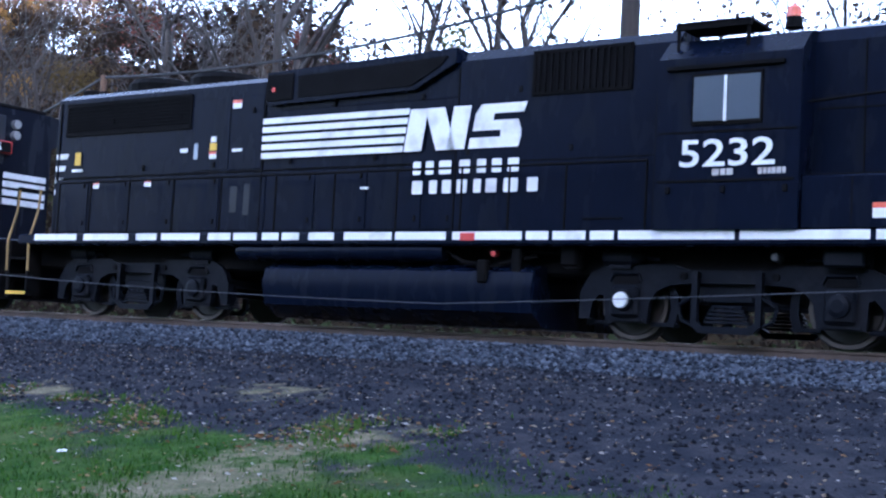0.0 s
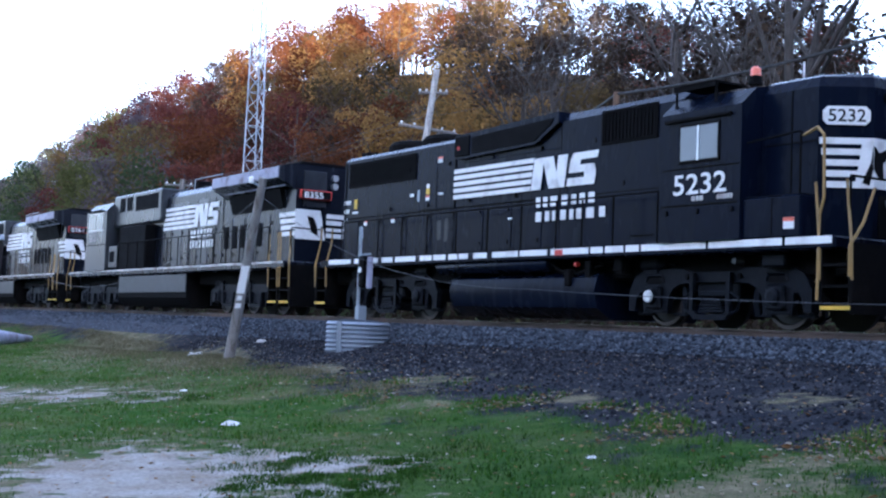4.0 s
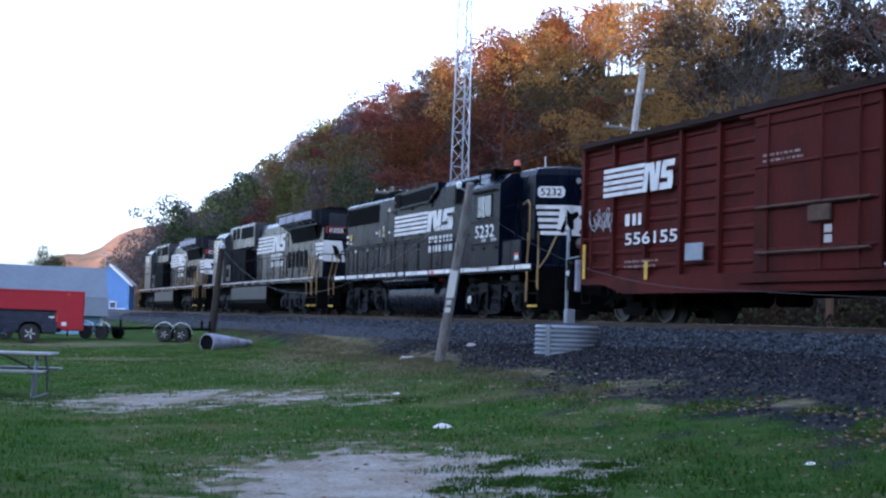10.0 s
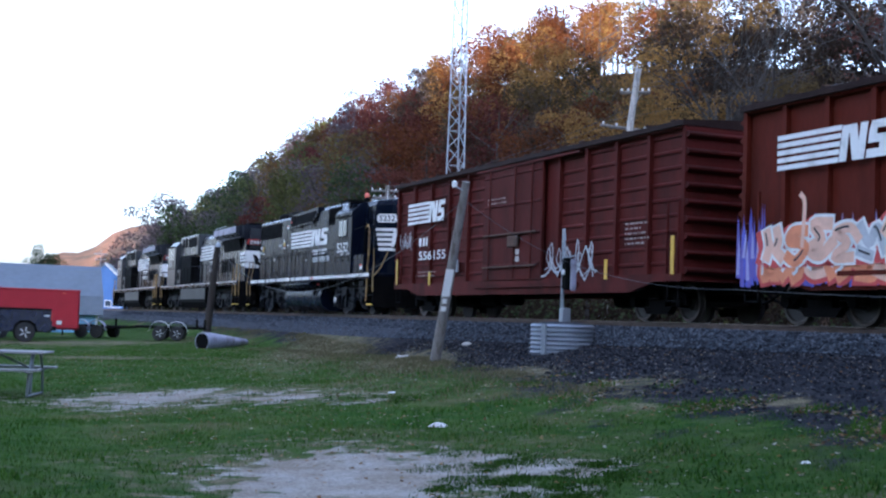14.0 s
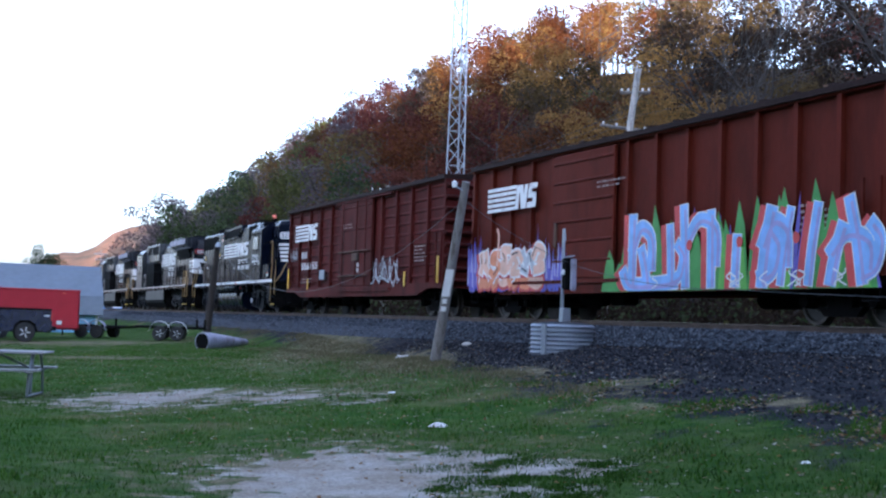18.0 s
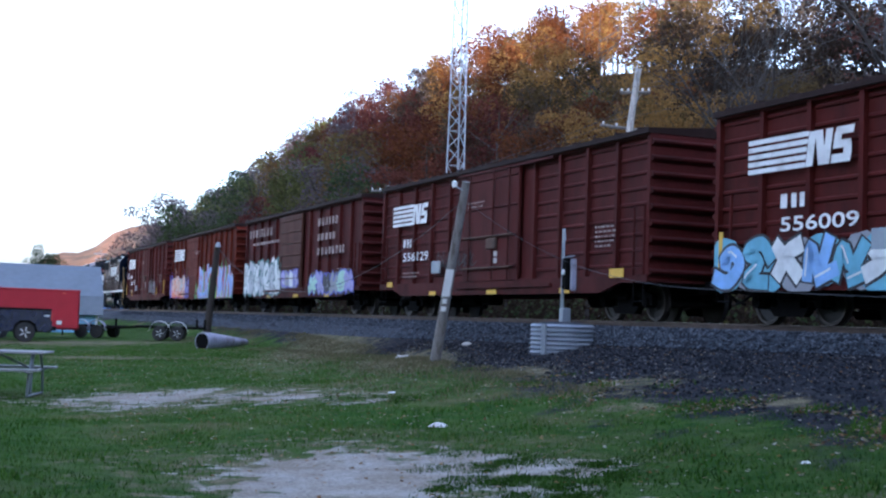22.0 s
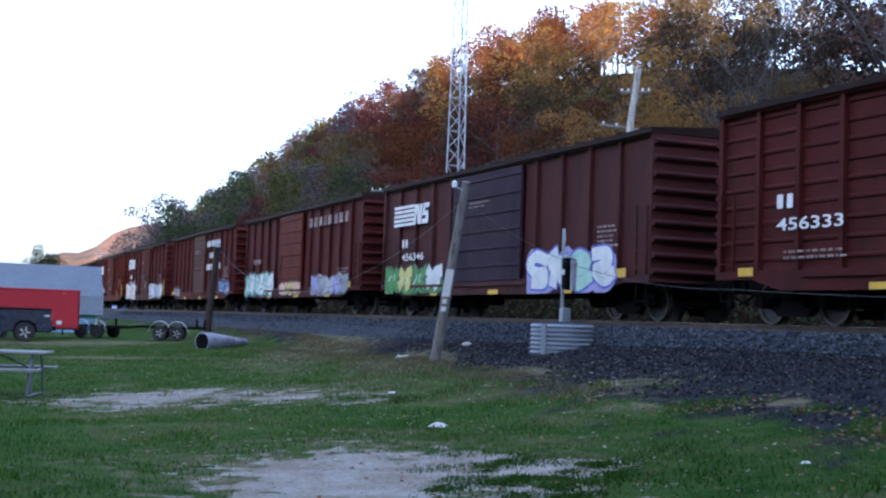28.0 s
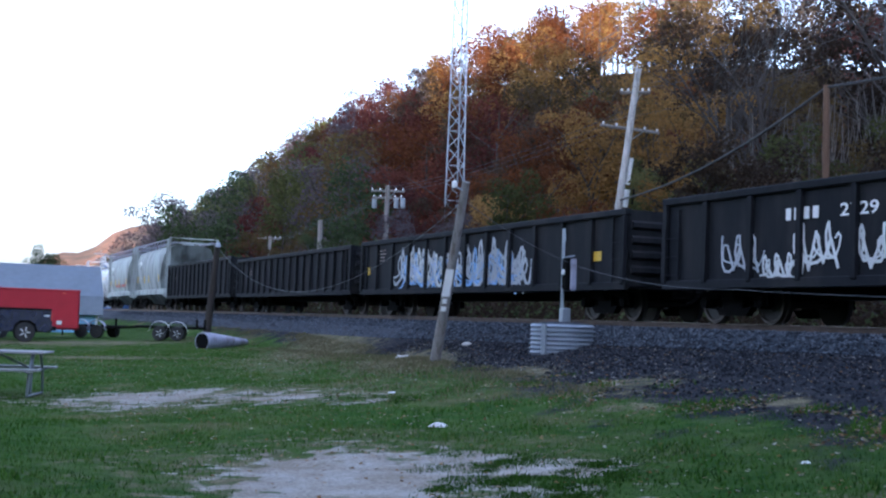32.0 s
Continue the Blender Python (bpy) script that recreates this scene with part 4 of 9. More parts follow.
    for k in range(4):
        pack.box(-0.20 + k * 0.12, -0.17 + k * 0.12, 0.14, 0.17, 0.42, 0.47)
    pack.cbox(-0.34, 0.34, 0.0, 0.12, 0.52, 0.62, 0.02).box(-0.3, 0.3, 0.0, 0.02, 0.82, 0.84)
    pk = shared("leafpack", lambda: pack.data("leaf_spring", M["truck"]))
    for side in (1, -1):
        turn = 0 if side > 0 else 180
        part("swing_hanger", hang, None, tk, m=pose(0, side * 1.11, 0, 0, 0, turn))
        part("leaf_spring", pk, None, tk, m=pose(0, side * 1.0, 0, 0, 0, turn))
        for d in (-1, 1):
            part("journal_box", jb, None, tk, m=pose(d * e, side * 1.10, 0.52, 0, 0, turn))
            part("spring_slot", slot, None, tk, m=pose(d * e, side * 1.10, 0.80, 0, 0, turn))
            part("slot_lip", lip, None, tk, m=pose(d * e, side * 1.10, 0.80, 0, 0, turn))
            part("brake_cylinder", cyl, None, tk, m=pose(d * (e + 0.05), side * 1.06, 1.10, 0, 0, 0 if d < 0 else 180))
            for q in (-1, 1):
                part("brake_shoe", shoe, None, tk, m=pose(d * e + q * 0.60, side * 0.90 - (0.045 if side < 0 else 0.0), 0, 0, 0, 0 if q < 0 else 180))
        bl = shared("bolts", lambda: Mesh().rod((-0.62, 0, 0.86), (-0.62, 0.03, 0.86), 0.05, n=8).rod((0.62, 0, 0.86), (0.62, 0.03, 0.86), 0.05, n=8).data("frame_bosses", M["grille"]))
        part("frame_bosses", bl, None, tk, m=pose(0, side * 1.10, 0, 0, 0, turn))
    for d in (-e, e):
        part("wheelset", ws, None, tk, m=pose(d, 0, 0.50))
    return tk


def add_loco_truck(parent, x, axles, base):
    tk = part("truck", shared(("ltruck", axles), lambda: loco_truck_data(axles, base)), None, parent, m=pose(x, 0, 0))
    ws = shared("lwheel", lambda: wheelset_data(0.50))
    for i in range(axles):
        part("wheelset", ws, None, tk, m=pose(-base / 2 + i * base / (axles - 1), 0, 0.50))
    return tk


def handrail(parent, xs, y, z0, z1, material, name="handrail"):
    post = shared(("post", round(z1 - z0, 2), material.name), lambda: Mesh().rod((0, 0, 0), (0, 0, z1 - z0), 0.018, n=6).data("handrail_post", material))
    for x in xs:
        part("handrail_post", post, None, parent, m=pose(x, y, z0))
    part(name, Mesh().rod((xs[0], y, z1), (xs[-1], y, z1), 0.020, n=6), material, parent)


def end_steps(parent, x, k, y, sill):
    """Corner steps and grab rails; k: +1 at the front end."""
    st = Mesh()
    for i in range(3):
        st.box(x - 0.28, x + 0.28, y - 0.28, y, 0.32 + i * 0.32, 0.36 + i * 0.32)
    st.box(x - 0.30, x - 0.26, y - 0.3, y, 0.3, sill).box(x + 0.26, x + 0.30, y - 0.3, y, 0.3, sill)
    step = part("steps", st, M["frame_black"], parent)
    part("step_edge", Mesh().box(x - 0.28, x + 0.28, y, y + 0.012, 0.31, 0.37), M["yellow"], step, "yellow step edge")
    for d in (-0.30, 0.30):
        part("grab_rail", Mesh().path([(x + d, y, 0.75), (x + d, y + 0.02, 1.3), (x + d - k * 0.12, y - 0.05, 1.85), (x + d - k * 0.16, y - 0.05, 2.25)], 0.022), M["rail_yellow"], parent, "yellow grab rail")


def four_axle_loco():
    b = M["black"]
    H = 1.08
    root = thing("locomotive", Mesh().cbox(-8.35, 8.35, -1.5, 1.5, 1.22, 1.42, 0.03), b, "black four-axle diesel locomotive with white markings on the track", "locomotive", "train locomotives")
    hood = Mesh()
    prof = lambda z: [(-H, 1.42), (H, 1.42), (H, z - 0.10), (H - 0.14, z), (-H + 0.14, z), (-H, z - 0.10)]
    hood.prism_x(prof(4.06), -1.15, 7.95)
    part("long_hood", hood, b, root, "black long hood")
    part("equipment_hood", Mesh().prism_x([(-H - 0.03, 1.42), (H + 0.03, 1.42), (H + 0.03, 3.98), (H - 0.16, 4.16), (-H + 0.16, 4.16), (-H - 0.03, 3.98)], -4.62, -1.15), b, root)
    # hood doors with their latches
    xs = [7.9, 6.95, 5.85, 4.75, 3.65, 2.6, 1.55, 0.5, -0.55, -1.15]
    for a, c in zip(xs, xs[1:]):
        d = part("hood_door", Mesh().cbox(c + 0.02, a - 0.02, H, H + 0.016, 1.50, 2.46, 0.006), b, root)
        for z in (1.62, 2.30):
            part("latch", Mesh().cbox(c + 0.10, c + 0.15, H + 0.016, H + 0.035, z, z + 0.08, 0.008), M["frame_black"], d)
    for a, c in ((4.35, 3.5), (3.45, 2.75)):
        part("hood_panel", Mesh().cbox(c, a, H, H + 0.012, 2.52, 3.75, 0.006), b, root)
    for i in range(9):
        part("hood_panel", shared("hp", lambda: Mesh().cbox(-0.2, 0.2, 0, 0.012, 0, 0.03, 0.004).data("lift_lug", b)), None, root, m=pose(2.2 - i * 0.4, H, 3.45))
    # grilles
    def grille(x0, x1, z0, z1, y, step, vert):
        fr = Mesh().box(x0, x1, y, y + 0.03, z0, z0 + 0.05).box(x0, x1, y, y + 0.03, z1 - 0.05, z1).box(x0, x0 + 0.05, y, y + 0.03, z0, z1).box(x1 - 0.05, x1, y, y + 0.03, z0, z1)
        g = part("grille", fr, M["frame_black"], root, "dark radiator grille")
        k = int(((x1 - x0) if vert else (z1 - z0)) / step)
        sl = Mesh()
        for i in range(k):
            if vert:
                x = x0 + 0.05 + i * step
                sl.box(x, x + step * 0.35, y + 0.004, y + 0.04, z0 + 0.04, z1 - 0.04)
            else:
                z = z0 + 0.05 + i * step
                sl.box(x0 + 0.04, x1 - 0.04, y + 0.004, y + 0.03, z, z + step * 0.4)
        part("louvre", sl, M["grille"], g)
        part("grille_backing", Mesh().box(x0 + 0.04, x1 - 0.04, y, y + 0.008, z0 + 0.04, z1 - 0.04), M["grille"], g)
    grille(4.42, 7.68, 3.26, 3.86, H, 0.06, False)
    grille(-3.97, -2.40, 3.38, 4.02, H + 0.03, 0.10, True)
    # dynamic brake blister with its grille
    part("brake_blister", Mesh().prism([(2.62, 3.56), (2.62, 4.08), (-1.1, 4.18), (-1.1, 3.96), (-0.35, 3.60), (2.5, 3.54)], H - 0.3, H + 0.10), b, root)
    part("brake_grille", Mesh().prism([(1.95, 3.63), (1.95, 3.98), (-0.95, 4.06), (-0.85, 3.94), (-0.30, 3.66)], H + 0.10, H + 0.12), M["grille"], root, "dark brake grille")
    part("marker_light", Mesh().lathe([(H + 0.10, 0.05), (H + 0.15, 0.04)], "y", 10, (2.45, 0, 3.78)), M["red"], root)
    # roof fans, exhaust, bell
    # dark brake-blister cap, cab-side steps of the hood roof
    part("blister_cap", Mesh().cbox(2.05, 2.62, H + 0.10, H + 0.13, 3.60, 4.04, 0.015), M["grille"], root)
    part("horn", Mesh().cbox(7.45, 7.75, 0.35, 0.75, 4.04, 4.22, 0.03).rod((7.3, 0.55, 4.16), (7.9, 0.55, 4.16), 0.06, n=8), M["frame_black"], root)
    for x in (7.86, 2.72, -1.12):
        part("hood_seam", Mesh().box(x - 0.012, x + 0.012, H, H + 0.022, 1.44, 3.9), M["grille"], root)
    part("hood_ledge", Mesh().box(-4.6, 7.9, H, H + 0.02, 2.475, 2.50), M["frame_black"], root)
    for i in range(12):
        part("lift_lug", shared("lug", lambda: Mesh().cbox(-0.03, 0.03, 0, 0.03, -0.045, 0.045, 0.008).data("lift_lug", M["grille"])), None, root, m=pose(6.4 - i * 0.86, H + 0.012, 2.62 if i % 2 else 3.5))
    for x in (6.3, 4.7):
        part("roof_fan", Mesh().lathe([(4.06, 0.68), (4.28, 0.68), (4.38, 0.60), (4.44, 0.35), (4.45, 0.10)], "z", 20, (x, 0, 0)), M["frame_black"], root)
    part("exhaust_outlet", Mesh().cbox(0.2, 0.7, -0.22, 0.22, 4.04, 4.30, 0.03), M["frame_black"], root)
    hr = Mesh()
    for x in (7.7, 7.45, 7.2):
        hr.rod((x, 0.3, 4.06), (x, 0.3, 4.24), 0.05, n=8)
    part("horn", hr.rod((7.8, 0.3, 4.22), (7.0, 0.3, 4.22), 0.03, n=8), M["frame_black"], root)
    # cab
    C = 1.56
    cab = part("cab", Mesh().prism_x([(-C, 1.42), (C, 1.42), (C, 3.62), (C - 0.32, 3.92), (0.45, 4.08), (-0.45, 4.08), (-C + 0.32, 3.92), (-C, 3.62)], -6.46, -4.56), b, root, "black crew cab")
    part("window_frame", Mesh().box(-5.98, -5.04, C, C + 0.02, 2.74, 3.40), M["frame_black"], cab)
    for a, c in ((-5.95, -5.52), (-5.48, -5.07)):
        part("pane", Mesh().box(a, c, C + 0.02, C + 0.028, 2.79, 3.36), M["glass"], cab, "cab window pane")
    part("mullion", Mesh().box(-5.52, -5.48, C + 0.02, C + 0.04, 2.78, 3.36), M["alu"], cab)
    part("drip_rail", Mesh().box(-6.25, -4.70, C, C + 0.06, 3.46, 3.51), M["frame_black"], cab)
    part("cab_seam", Mesh().box(-6.40, -4.60, C, C + 0.012, 2.02, 2.05).box(-6.42, -4.60, C, C + 0.012, 2.65, 2.67), M["frame_black"], cab)
    aw = Mesh().box(-5.75, -4.72, 0.75, 1.45, 4.08, 4.12).box(-5.75, -4.72, 1.40, 1.45, 4.02, 4.10)
    for x in (-4.75, -5.70):
        aw.rod((x, 1.40, 3.72), (x, 1.40, 4.1), 0.025, n=6)
    part("roof_unit", aw, M["frame_black"], cab)
    part("beacon_base", Mesh().lathe([(4.05, 0.12), (4.20, 0.10)], "z", 12, (-6.1, 0.9, 0)), M["frame_black"], cab)
    part("beacon", Mesh().lathe([(4.20, 0.09), (4.32, 0.085), (4.36, 0.04)], "z", 14, (-6.1, 0.9, 0)), M["orange_red"], cab, "red roof beacon", smooth=True)
    part("antenna", Mesh().rod((-6.6, 0.3, 4.0), (-6.6, 0.3, 4.45), 0.015, n=6), M["trim_white"], root)
    # high short hood with chamfered corners
    CX, CY, FX, FY = -7.62, H, -8.15, 0.42
    plan = [(-6.46, H), (CX, CY), (FX, FY), (FX, -FY), (CX, -CY), (-6.46, -H)]
    n = len(plan)
    sh = Mesh()
    rings = [(1.42, 0.0), (3.80, 0.0), (3.97, 0.10), (4.04, 0.26)]
    for z, c in rings:
        k = len(sh.v)
        sh.v += [(x + (c * 0.6 if x < -6.5 else 0), y * (1 - c / H), z) for x, y in plan]
        if k:
            sh.f += [(k - n + i, k - n + (i + 1) % n, k + (i + 1) % n, k + i) for i in range(n)]
    sh.f += [tuple(range(n - 1, -1, -1)), tuple(range(len(sh.v) - n, len(sh.v)))]
    part("short_hood", sh, b, root, "black high short hood with chamfered corners")
    part("hood_seam", Mesh().box(-7.60, -6.5, H, H + 0.01, 2.95, 2.97).box(-7.10, -7.08, H, H + 0.01, 2.1, 3.8), M["frame_black"], root)
    for side in (1, -1):
        y0, y1 = (0.9, 1.5) if side > 0 else (-1.5, -0.9)
        bx = part("battery_box", Mesh().cbox(-7.68, -6.46, y0, y1, 1.42, 2.08, 0.025), b, root, "low equipment box beside the short hood")
        part("box_lid", Mesh().cbox(-7.66, -6.5, y0 + 0.03, y1 - 0.03, 2.08, 2.10, 0.008), M["frame_black"], bx)
        part("box_seam", Mesh().box(-7.1, -7.08, max(y0, y1) if side > 0 else min(y0, y1) - 0.006, (max(y0, y1) + 0.006) if side > 0 else min(y0, y1), 1.46, 2.05), M["frame_black"], bx)
    # faces of the nose: local x across, z up, y out of the face
    def nose_face(ax, ay, bx, by):
        d = Vector((bx - ax, by - ay, 0))
        w = d.length
        d.normalize()
        o = Vector((-d.y, d.x, 0)) * -1
        return w, Matrix(((d.x, o.x, 0, ax), (d.y, o.y, 0, ay), (0, 0, 1, 0), (0, 0, 0, 1)))
    w1, f1 = nose_face(CX, CY, FX, FY)
    w2, f2 = nose_face(FX, FY, FX, -FY)
    w3, f3 = nose_face(FX, -FY, CX, -CY)
    out = 1 if (f1.to_3x3() @ Vector((0, 1, 0))).x < 0 else -1
    def on_face(name, polys, m, material, label="", lift=0.006):
        me = Mesh()
        for q in polys:
            me.prism(q, 0.0, out * lift)
        return part(name, me, material, root, label, m=m)
    for i in range(5):
        z = 2.22 + i * 0.17
        zz = 0.10
        on_face("end_stripe", [[(0.02 + 0.03 * (4 - i), z), (w1, z), (w1, z + zz), (0.02 + 0.03 * (4 - i), z + zz)]], f1, M["white"], "white nose stripe")
        on_face("end_stripe", [[(0, z), (w2, z), (w2, z + zz), (0, z + zz)]], f2, M["white"], "white nose stripe")
        on_face("end_stripe", [[(0, z), (w3 - 0.05, z), (w3 - 0.05, z + zz), (0, z + zz)]], f3, M["white"], "white nose stripe")
    on_face("end_panel", [[(w1 * 0.66, 2.22), (w1, 2.22), (w1, 3.0), (w1 * 0.80, 3.0), (w1 * 0.74, 2.6)]], f1, M["white"], "white nose panel", 0.010)
    on_face("end_panel", [[(0, 2.22), (w2 * 0.78, 2.22), (w2 * 0.92, 2.6), (w2 * 0.86, 3.0), (0, 3.0)]], f2, M["white"], "white nose panel", 0.010)
    on_face("end_figure", [[(w1 * 0.80, 2.30), (w1 * 0.93, 2.26), (w1 * 0.995, 2.5), (w1 * 0.99, 2.9), (w1 * 0.95, 2.62), (w1 * 0.86, 2.45)]], f1, M["grille"], "black figure shape", 0.014)
    on_face("end_figure", [[(0.0, 2.5), (0.14, 2.35), (0.22, 2.4), (0.20, 2.62), (0.36, 2.75), (0.30, 2.86), (0.12, 2.78), (0.0, 2.88)]], f2, M["grille"], "black figure shape", 0.014)
    on_face("end_door", [[(0.12, 1.48), (0.72, 1.48), (0.72, 2.12), (0.12, 2.12)]], f2, M["frame_black"], "", 0.02)
    disc = lambda x, z, rad: [(x + rad * math.cos(6.283 * i / 14), z + rad * math.sin(6.283 * i / 14)) for i in range(14)]
    for q in (0.30, 0.54):
        on_face("headlight_ring", [disc(q, 3.66, 0.10)], f2, M["frame_black"], "", 0.05)
        on_face("headlight", [disc(q, 3.66, 0.075)], f2, M["alu"], "round headlight", 0.058)
    def board(m, w):
        c = 0.07
        a0, a1, z0, z1 = w / 2 - 0.36, w / 2 + 0.36, 3.20, 3.49
        on_face("number_board", [[(a0 + c, z0), (a1 - c, z0), (a1, z0 + c), (a1, z1 - c), (a1 - c, z1), (a0 + c, z1), (a0, z1 - c), (a0, z0 + c)]], m, M["white"], "white number board", 0.03)
        nb = part("lettering", text_data("5232", M["grille"]), None, root)
        tw = max(v.co.x for v in nb.data.vertices)
        k = 0.58 / tw
        nb.matrix_basis = m @ Matrix(((k, 0, 0, w / 2 - 0.29), (0, 0, out, out * 0.034), (0, 0.28, 0, 3.25), (0, 0, 0, 1)))
    board(f1, w1)
    board(f3, w3)
    part("hood_light", Mesh().lathe([(-8.30, 0.10), (-8.15, 0.13)], "x", 14, (0, 0.02, 2.02)), M["alu"], root, "round ditch light")
    for side in (1, -1):
        part("platform_rail", Mesh().path([(-6.5, side * 1.46, 2.98), (-7.60, side * 1.46, 3.06), (-7.68, side * 1.46, 2.98)], 0.02).path([(-7.62, side * 1.46, 2.08), (-7.62, side * 1.46, 3.0)], 0.02), M["frame_black"], root)
        part("grab_rail", Mesh().path([(-7.68, side * 1.46, 2.98), (-7.95, side * 1.46, 3.08), (-8.08, side * 1.46, 2.95), (-8.10, side * 1.46, 2.0), (-8.02, side * 1.46, 1.75), (-8.02, side * 1.48, 0.45)], 0.024), M["rail_yellow"], root, "yellow curved grab rail")
        part("grab_rail", Mesh().path([(-8.62, side * 0.95, 2.15), (-8.62, side * 1.2, 1.6), (-8.60, side * 1.46, 1.25), (-8.60, side * 1.46, 0.8)], 0.024), M["rail_yellow"], root, "yellow curved grab rail")
    for i in range(4):
        part("rear_stripe", Mesh().prism([(7.93, 2.95 - i * 0.22), (7.93, 2.85 - i * 0.22), (7.62 + i * 0.06, 2.85 - i * 0.22), (7.58 + i * 0.06, 2.95 - i * 0.22)], H, H + 0.006), M["white"], root)
    # reflective sill blocks
    r = random.Random(5)
    x = 7.85
    while x > -7.9:
        L = r.choice((0.5, 0.9, 1.15, 0.35))
        if -4.6 < x < -3.8 or x < -5.6:
            L = 1.6
        if not (-1.9 < x < -1.5):
            part("sill_reflector", Mesh().box(max(-8.3, x - L), x, 1.5, 1.508, 1.30, 1.415), M["white"], root, "white reflective block")
        x -= L + r.choice((0.07, 0.12, 0.2))
    part("fuel_mark", Mesh().box(-1.8, -1.55, 1.5, 1.51, 1.29, 1.40), M["red"], root)
    part("fuel_cutoff", Mesh().lathe([(1.3, 0.05), (1.40, 0.04)], "y", 12, (-2.05, 0, 1.12)), M["red"], root, "red fuel cut-off button")
    # markings
    stripes_logo(root, 2.72, 2.67, 5.0, 0.64, H + 0.05, M["white"])
    word_bars(root, -0.38, 2.31, 1.98, 0.20, 7, H + 0.05, M["white"])
    word_bars(root, -0.38, 2.02, 2.30, 0.20, 8, H + 0.05, M["white"])
    side_text(root, "5232", -4.88, 2.22, 0.34, C + 0.012, M["white"], 1.28)
    word_bars(root, -5.35, 2.10, 0.30, 0.08, 3, C + 0.012, M["dull_white"])
    word_bars(root, -5.95, 2.10, 0.36, 0.08, 6, C + 0.012, M["dull_white"])
    for x, z, w, h, mm in ((3.35, 3.55, 0.2, 0.14, "white"), (7.3, 2.72, 0.16, 0.24, "yellow"), (7.3, 2.60, 0.30, 0.05, "white"), (6.75, 2.28, 0.15, 0.12, "white"), (5.4, 2.28, 0.17, 0.13, "white"), (4.55, 2.85, 0.18, 0.07, "white"), (3.85, 2.86, 0.16, 0.13, "yellow"), (3.85, 2.72, 0.16, 0.12, "white"), (3.85, 3.0, 0.12, 0.10, "white"), (3.3, 2.82, 0.22, 0.05, "white"), (-1.85, 1.75, 0.20, 0.16, "white"), (0.55, 2.12, 0.16, 0.04, "white"), (-1.55, 3.40, 0.2, 0.05, "white"), (-3.72, 3.0, 0.2, 0.05, "white"), (-4.36, 3.12, 0.18, 0.14, "white"), (-7.45, 1.55, 0.22, 0.18, "white")):
        y = H + 0.02 if x > -4.5 else H + 0.035 if x > -7 else 1.502
        part("warning_label", Mesh().box(x - w / 2, x + w / 2, y, y + 0.005, z, z + h), M[mm], root)
        if mm == "white" and h > 0.11:
            part("label_band", Mesh().box(x - w / 2, x + w / 2, y + 0.005, y + 0.008, z + h * 0.65, z + h), M["orange_red"], root)
    for x, z, w, h in ((3.32, 1.80, 0.16, 0.44), (3.02, 1.75, 0.14, 0.52)):
        part("scuffed_panel", Mesh().cbox(x - w / 2, x + w / 2, H + 0.016, H + 0.020, z, z + h, 0.002), M["black_paled"], root, "scuffed grey patch")
    part("gauge_glass", Mesh().cbox(4.22, 4.32, H, H + 0.02, 2.72, 3.0, 0.01), M["galv"], root)
    part("cab_seam", Mesh().box(-4.35, -4.33, H + 0.03, H + 0.04, 1.46, 3.3).box(-4.33, -2.2, H + 0.03, H + 0.038, 2.46, 2.475).box(-3.9, -3.3, H + 0.03, H + 0.05, 1.62, 1.64), M["grille"], root)
    for x in (-4.75, -5.5, -6.3):
        part("lift_lug", shared("lug", lambda: None), None, cab, m=pose(x, C, 1.92))
    # handrails
    handrail(root, [7.3, 6.45, 5.45, 4.35, 3.25, 2.05, 0.85, -0.35, -1.5, -2.3, -3.2, -4.4], 1.46, 1.42, 2.34, M["frame_black"])
    # fuel tank, air reservoir, details under the frame
    part("underframe", Mesh().cbox(-8.3, 8.3, -1.02, 1.02, 0.84, 1.22, 0.03), M["frame_black"], root, "dark underframe")
    tank = part("fuel_tank", Mesh().prism_x([(-1.38, 0.30), (-1.05, 0.10), (1.05, 0.10), (1.38, 0.30), (1.46, 0.62), (1.40, 0.86), (1.2, 0.96), (-1.2, 0.96), (-1.40, 0.86), (-1.46, 0.62)], -2.72, 2.22), b, root, "black fuel tank", smooth=True)
    part("air_reservoir", Mesh().lathe([(-1.2, 0.02), (-1.18, 0.12), (-1.1, 0.15), (2.8, 0.15), (2.88, 0.12), (2.92, 0.02)], "x", 16, (0, 1.30, 1.14)), b, root, smooth=True)
    pp = Mesh().path([(-1.2, 1.3, 1.15), (-1.5, 1.32, 1.0), (-2.0, 1.3, 0.95), (-2.7, 1.25, 1.1)], 0.03).path([(-2.0, 1.3, 1.2), (-3.4, 1.2, 1.12)], 0.025)
    pp.cbox(-3.35, -3.1, 1.0, 1.35, 0.95, 1.25, 0.03).cbox(-2.5, -2.35, 1.1, 1.4, 0.7, 1.2, 0.02)
    pp.lathe([(0.92, 0.13), (1.2, 0.13)], "z", 12, (-3.25, 1.2, 0))
    part("piping", pp, M["frame_black"], root)
    part("tank_filler", Mesh().cbox(-2.0, -1.85, 1.36, 1.5, 0.70, 1.02, 0.02), M["frame_black"], tank)
    part("frame_lamp", Mesh().lathe([(1.1, 0.06), (1.3, 0.05)], "y", 12, (-6.1, 0, 1.10)), M["tank_grey"], root)
    part("frame_box", Mesh().cbox(-7.2, -6.7, 1.0, 1.3, 0.98, 1.2, 0.03), M["truck"], root)
    for x in (5.44, -5.44):
        t = swing_truck(root, x)
        if x < 0:
            part("bearing_cap", Mesh().lathe([(1.26, 0.11), (1.30, 0.10)], "y", 16, (1.44, 0, 0.52)), M["white"], t, "white bearing cap")
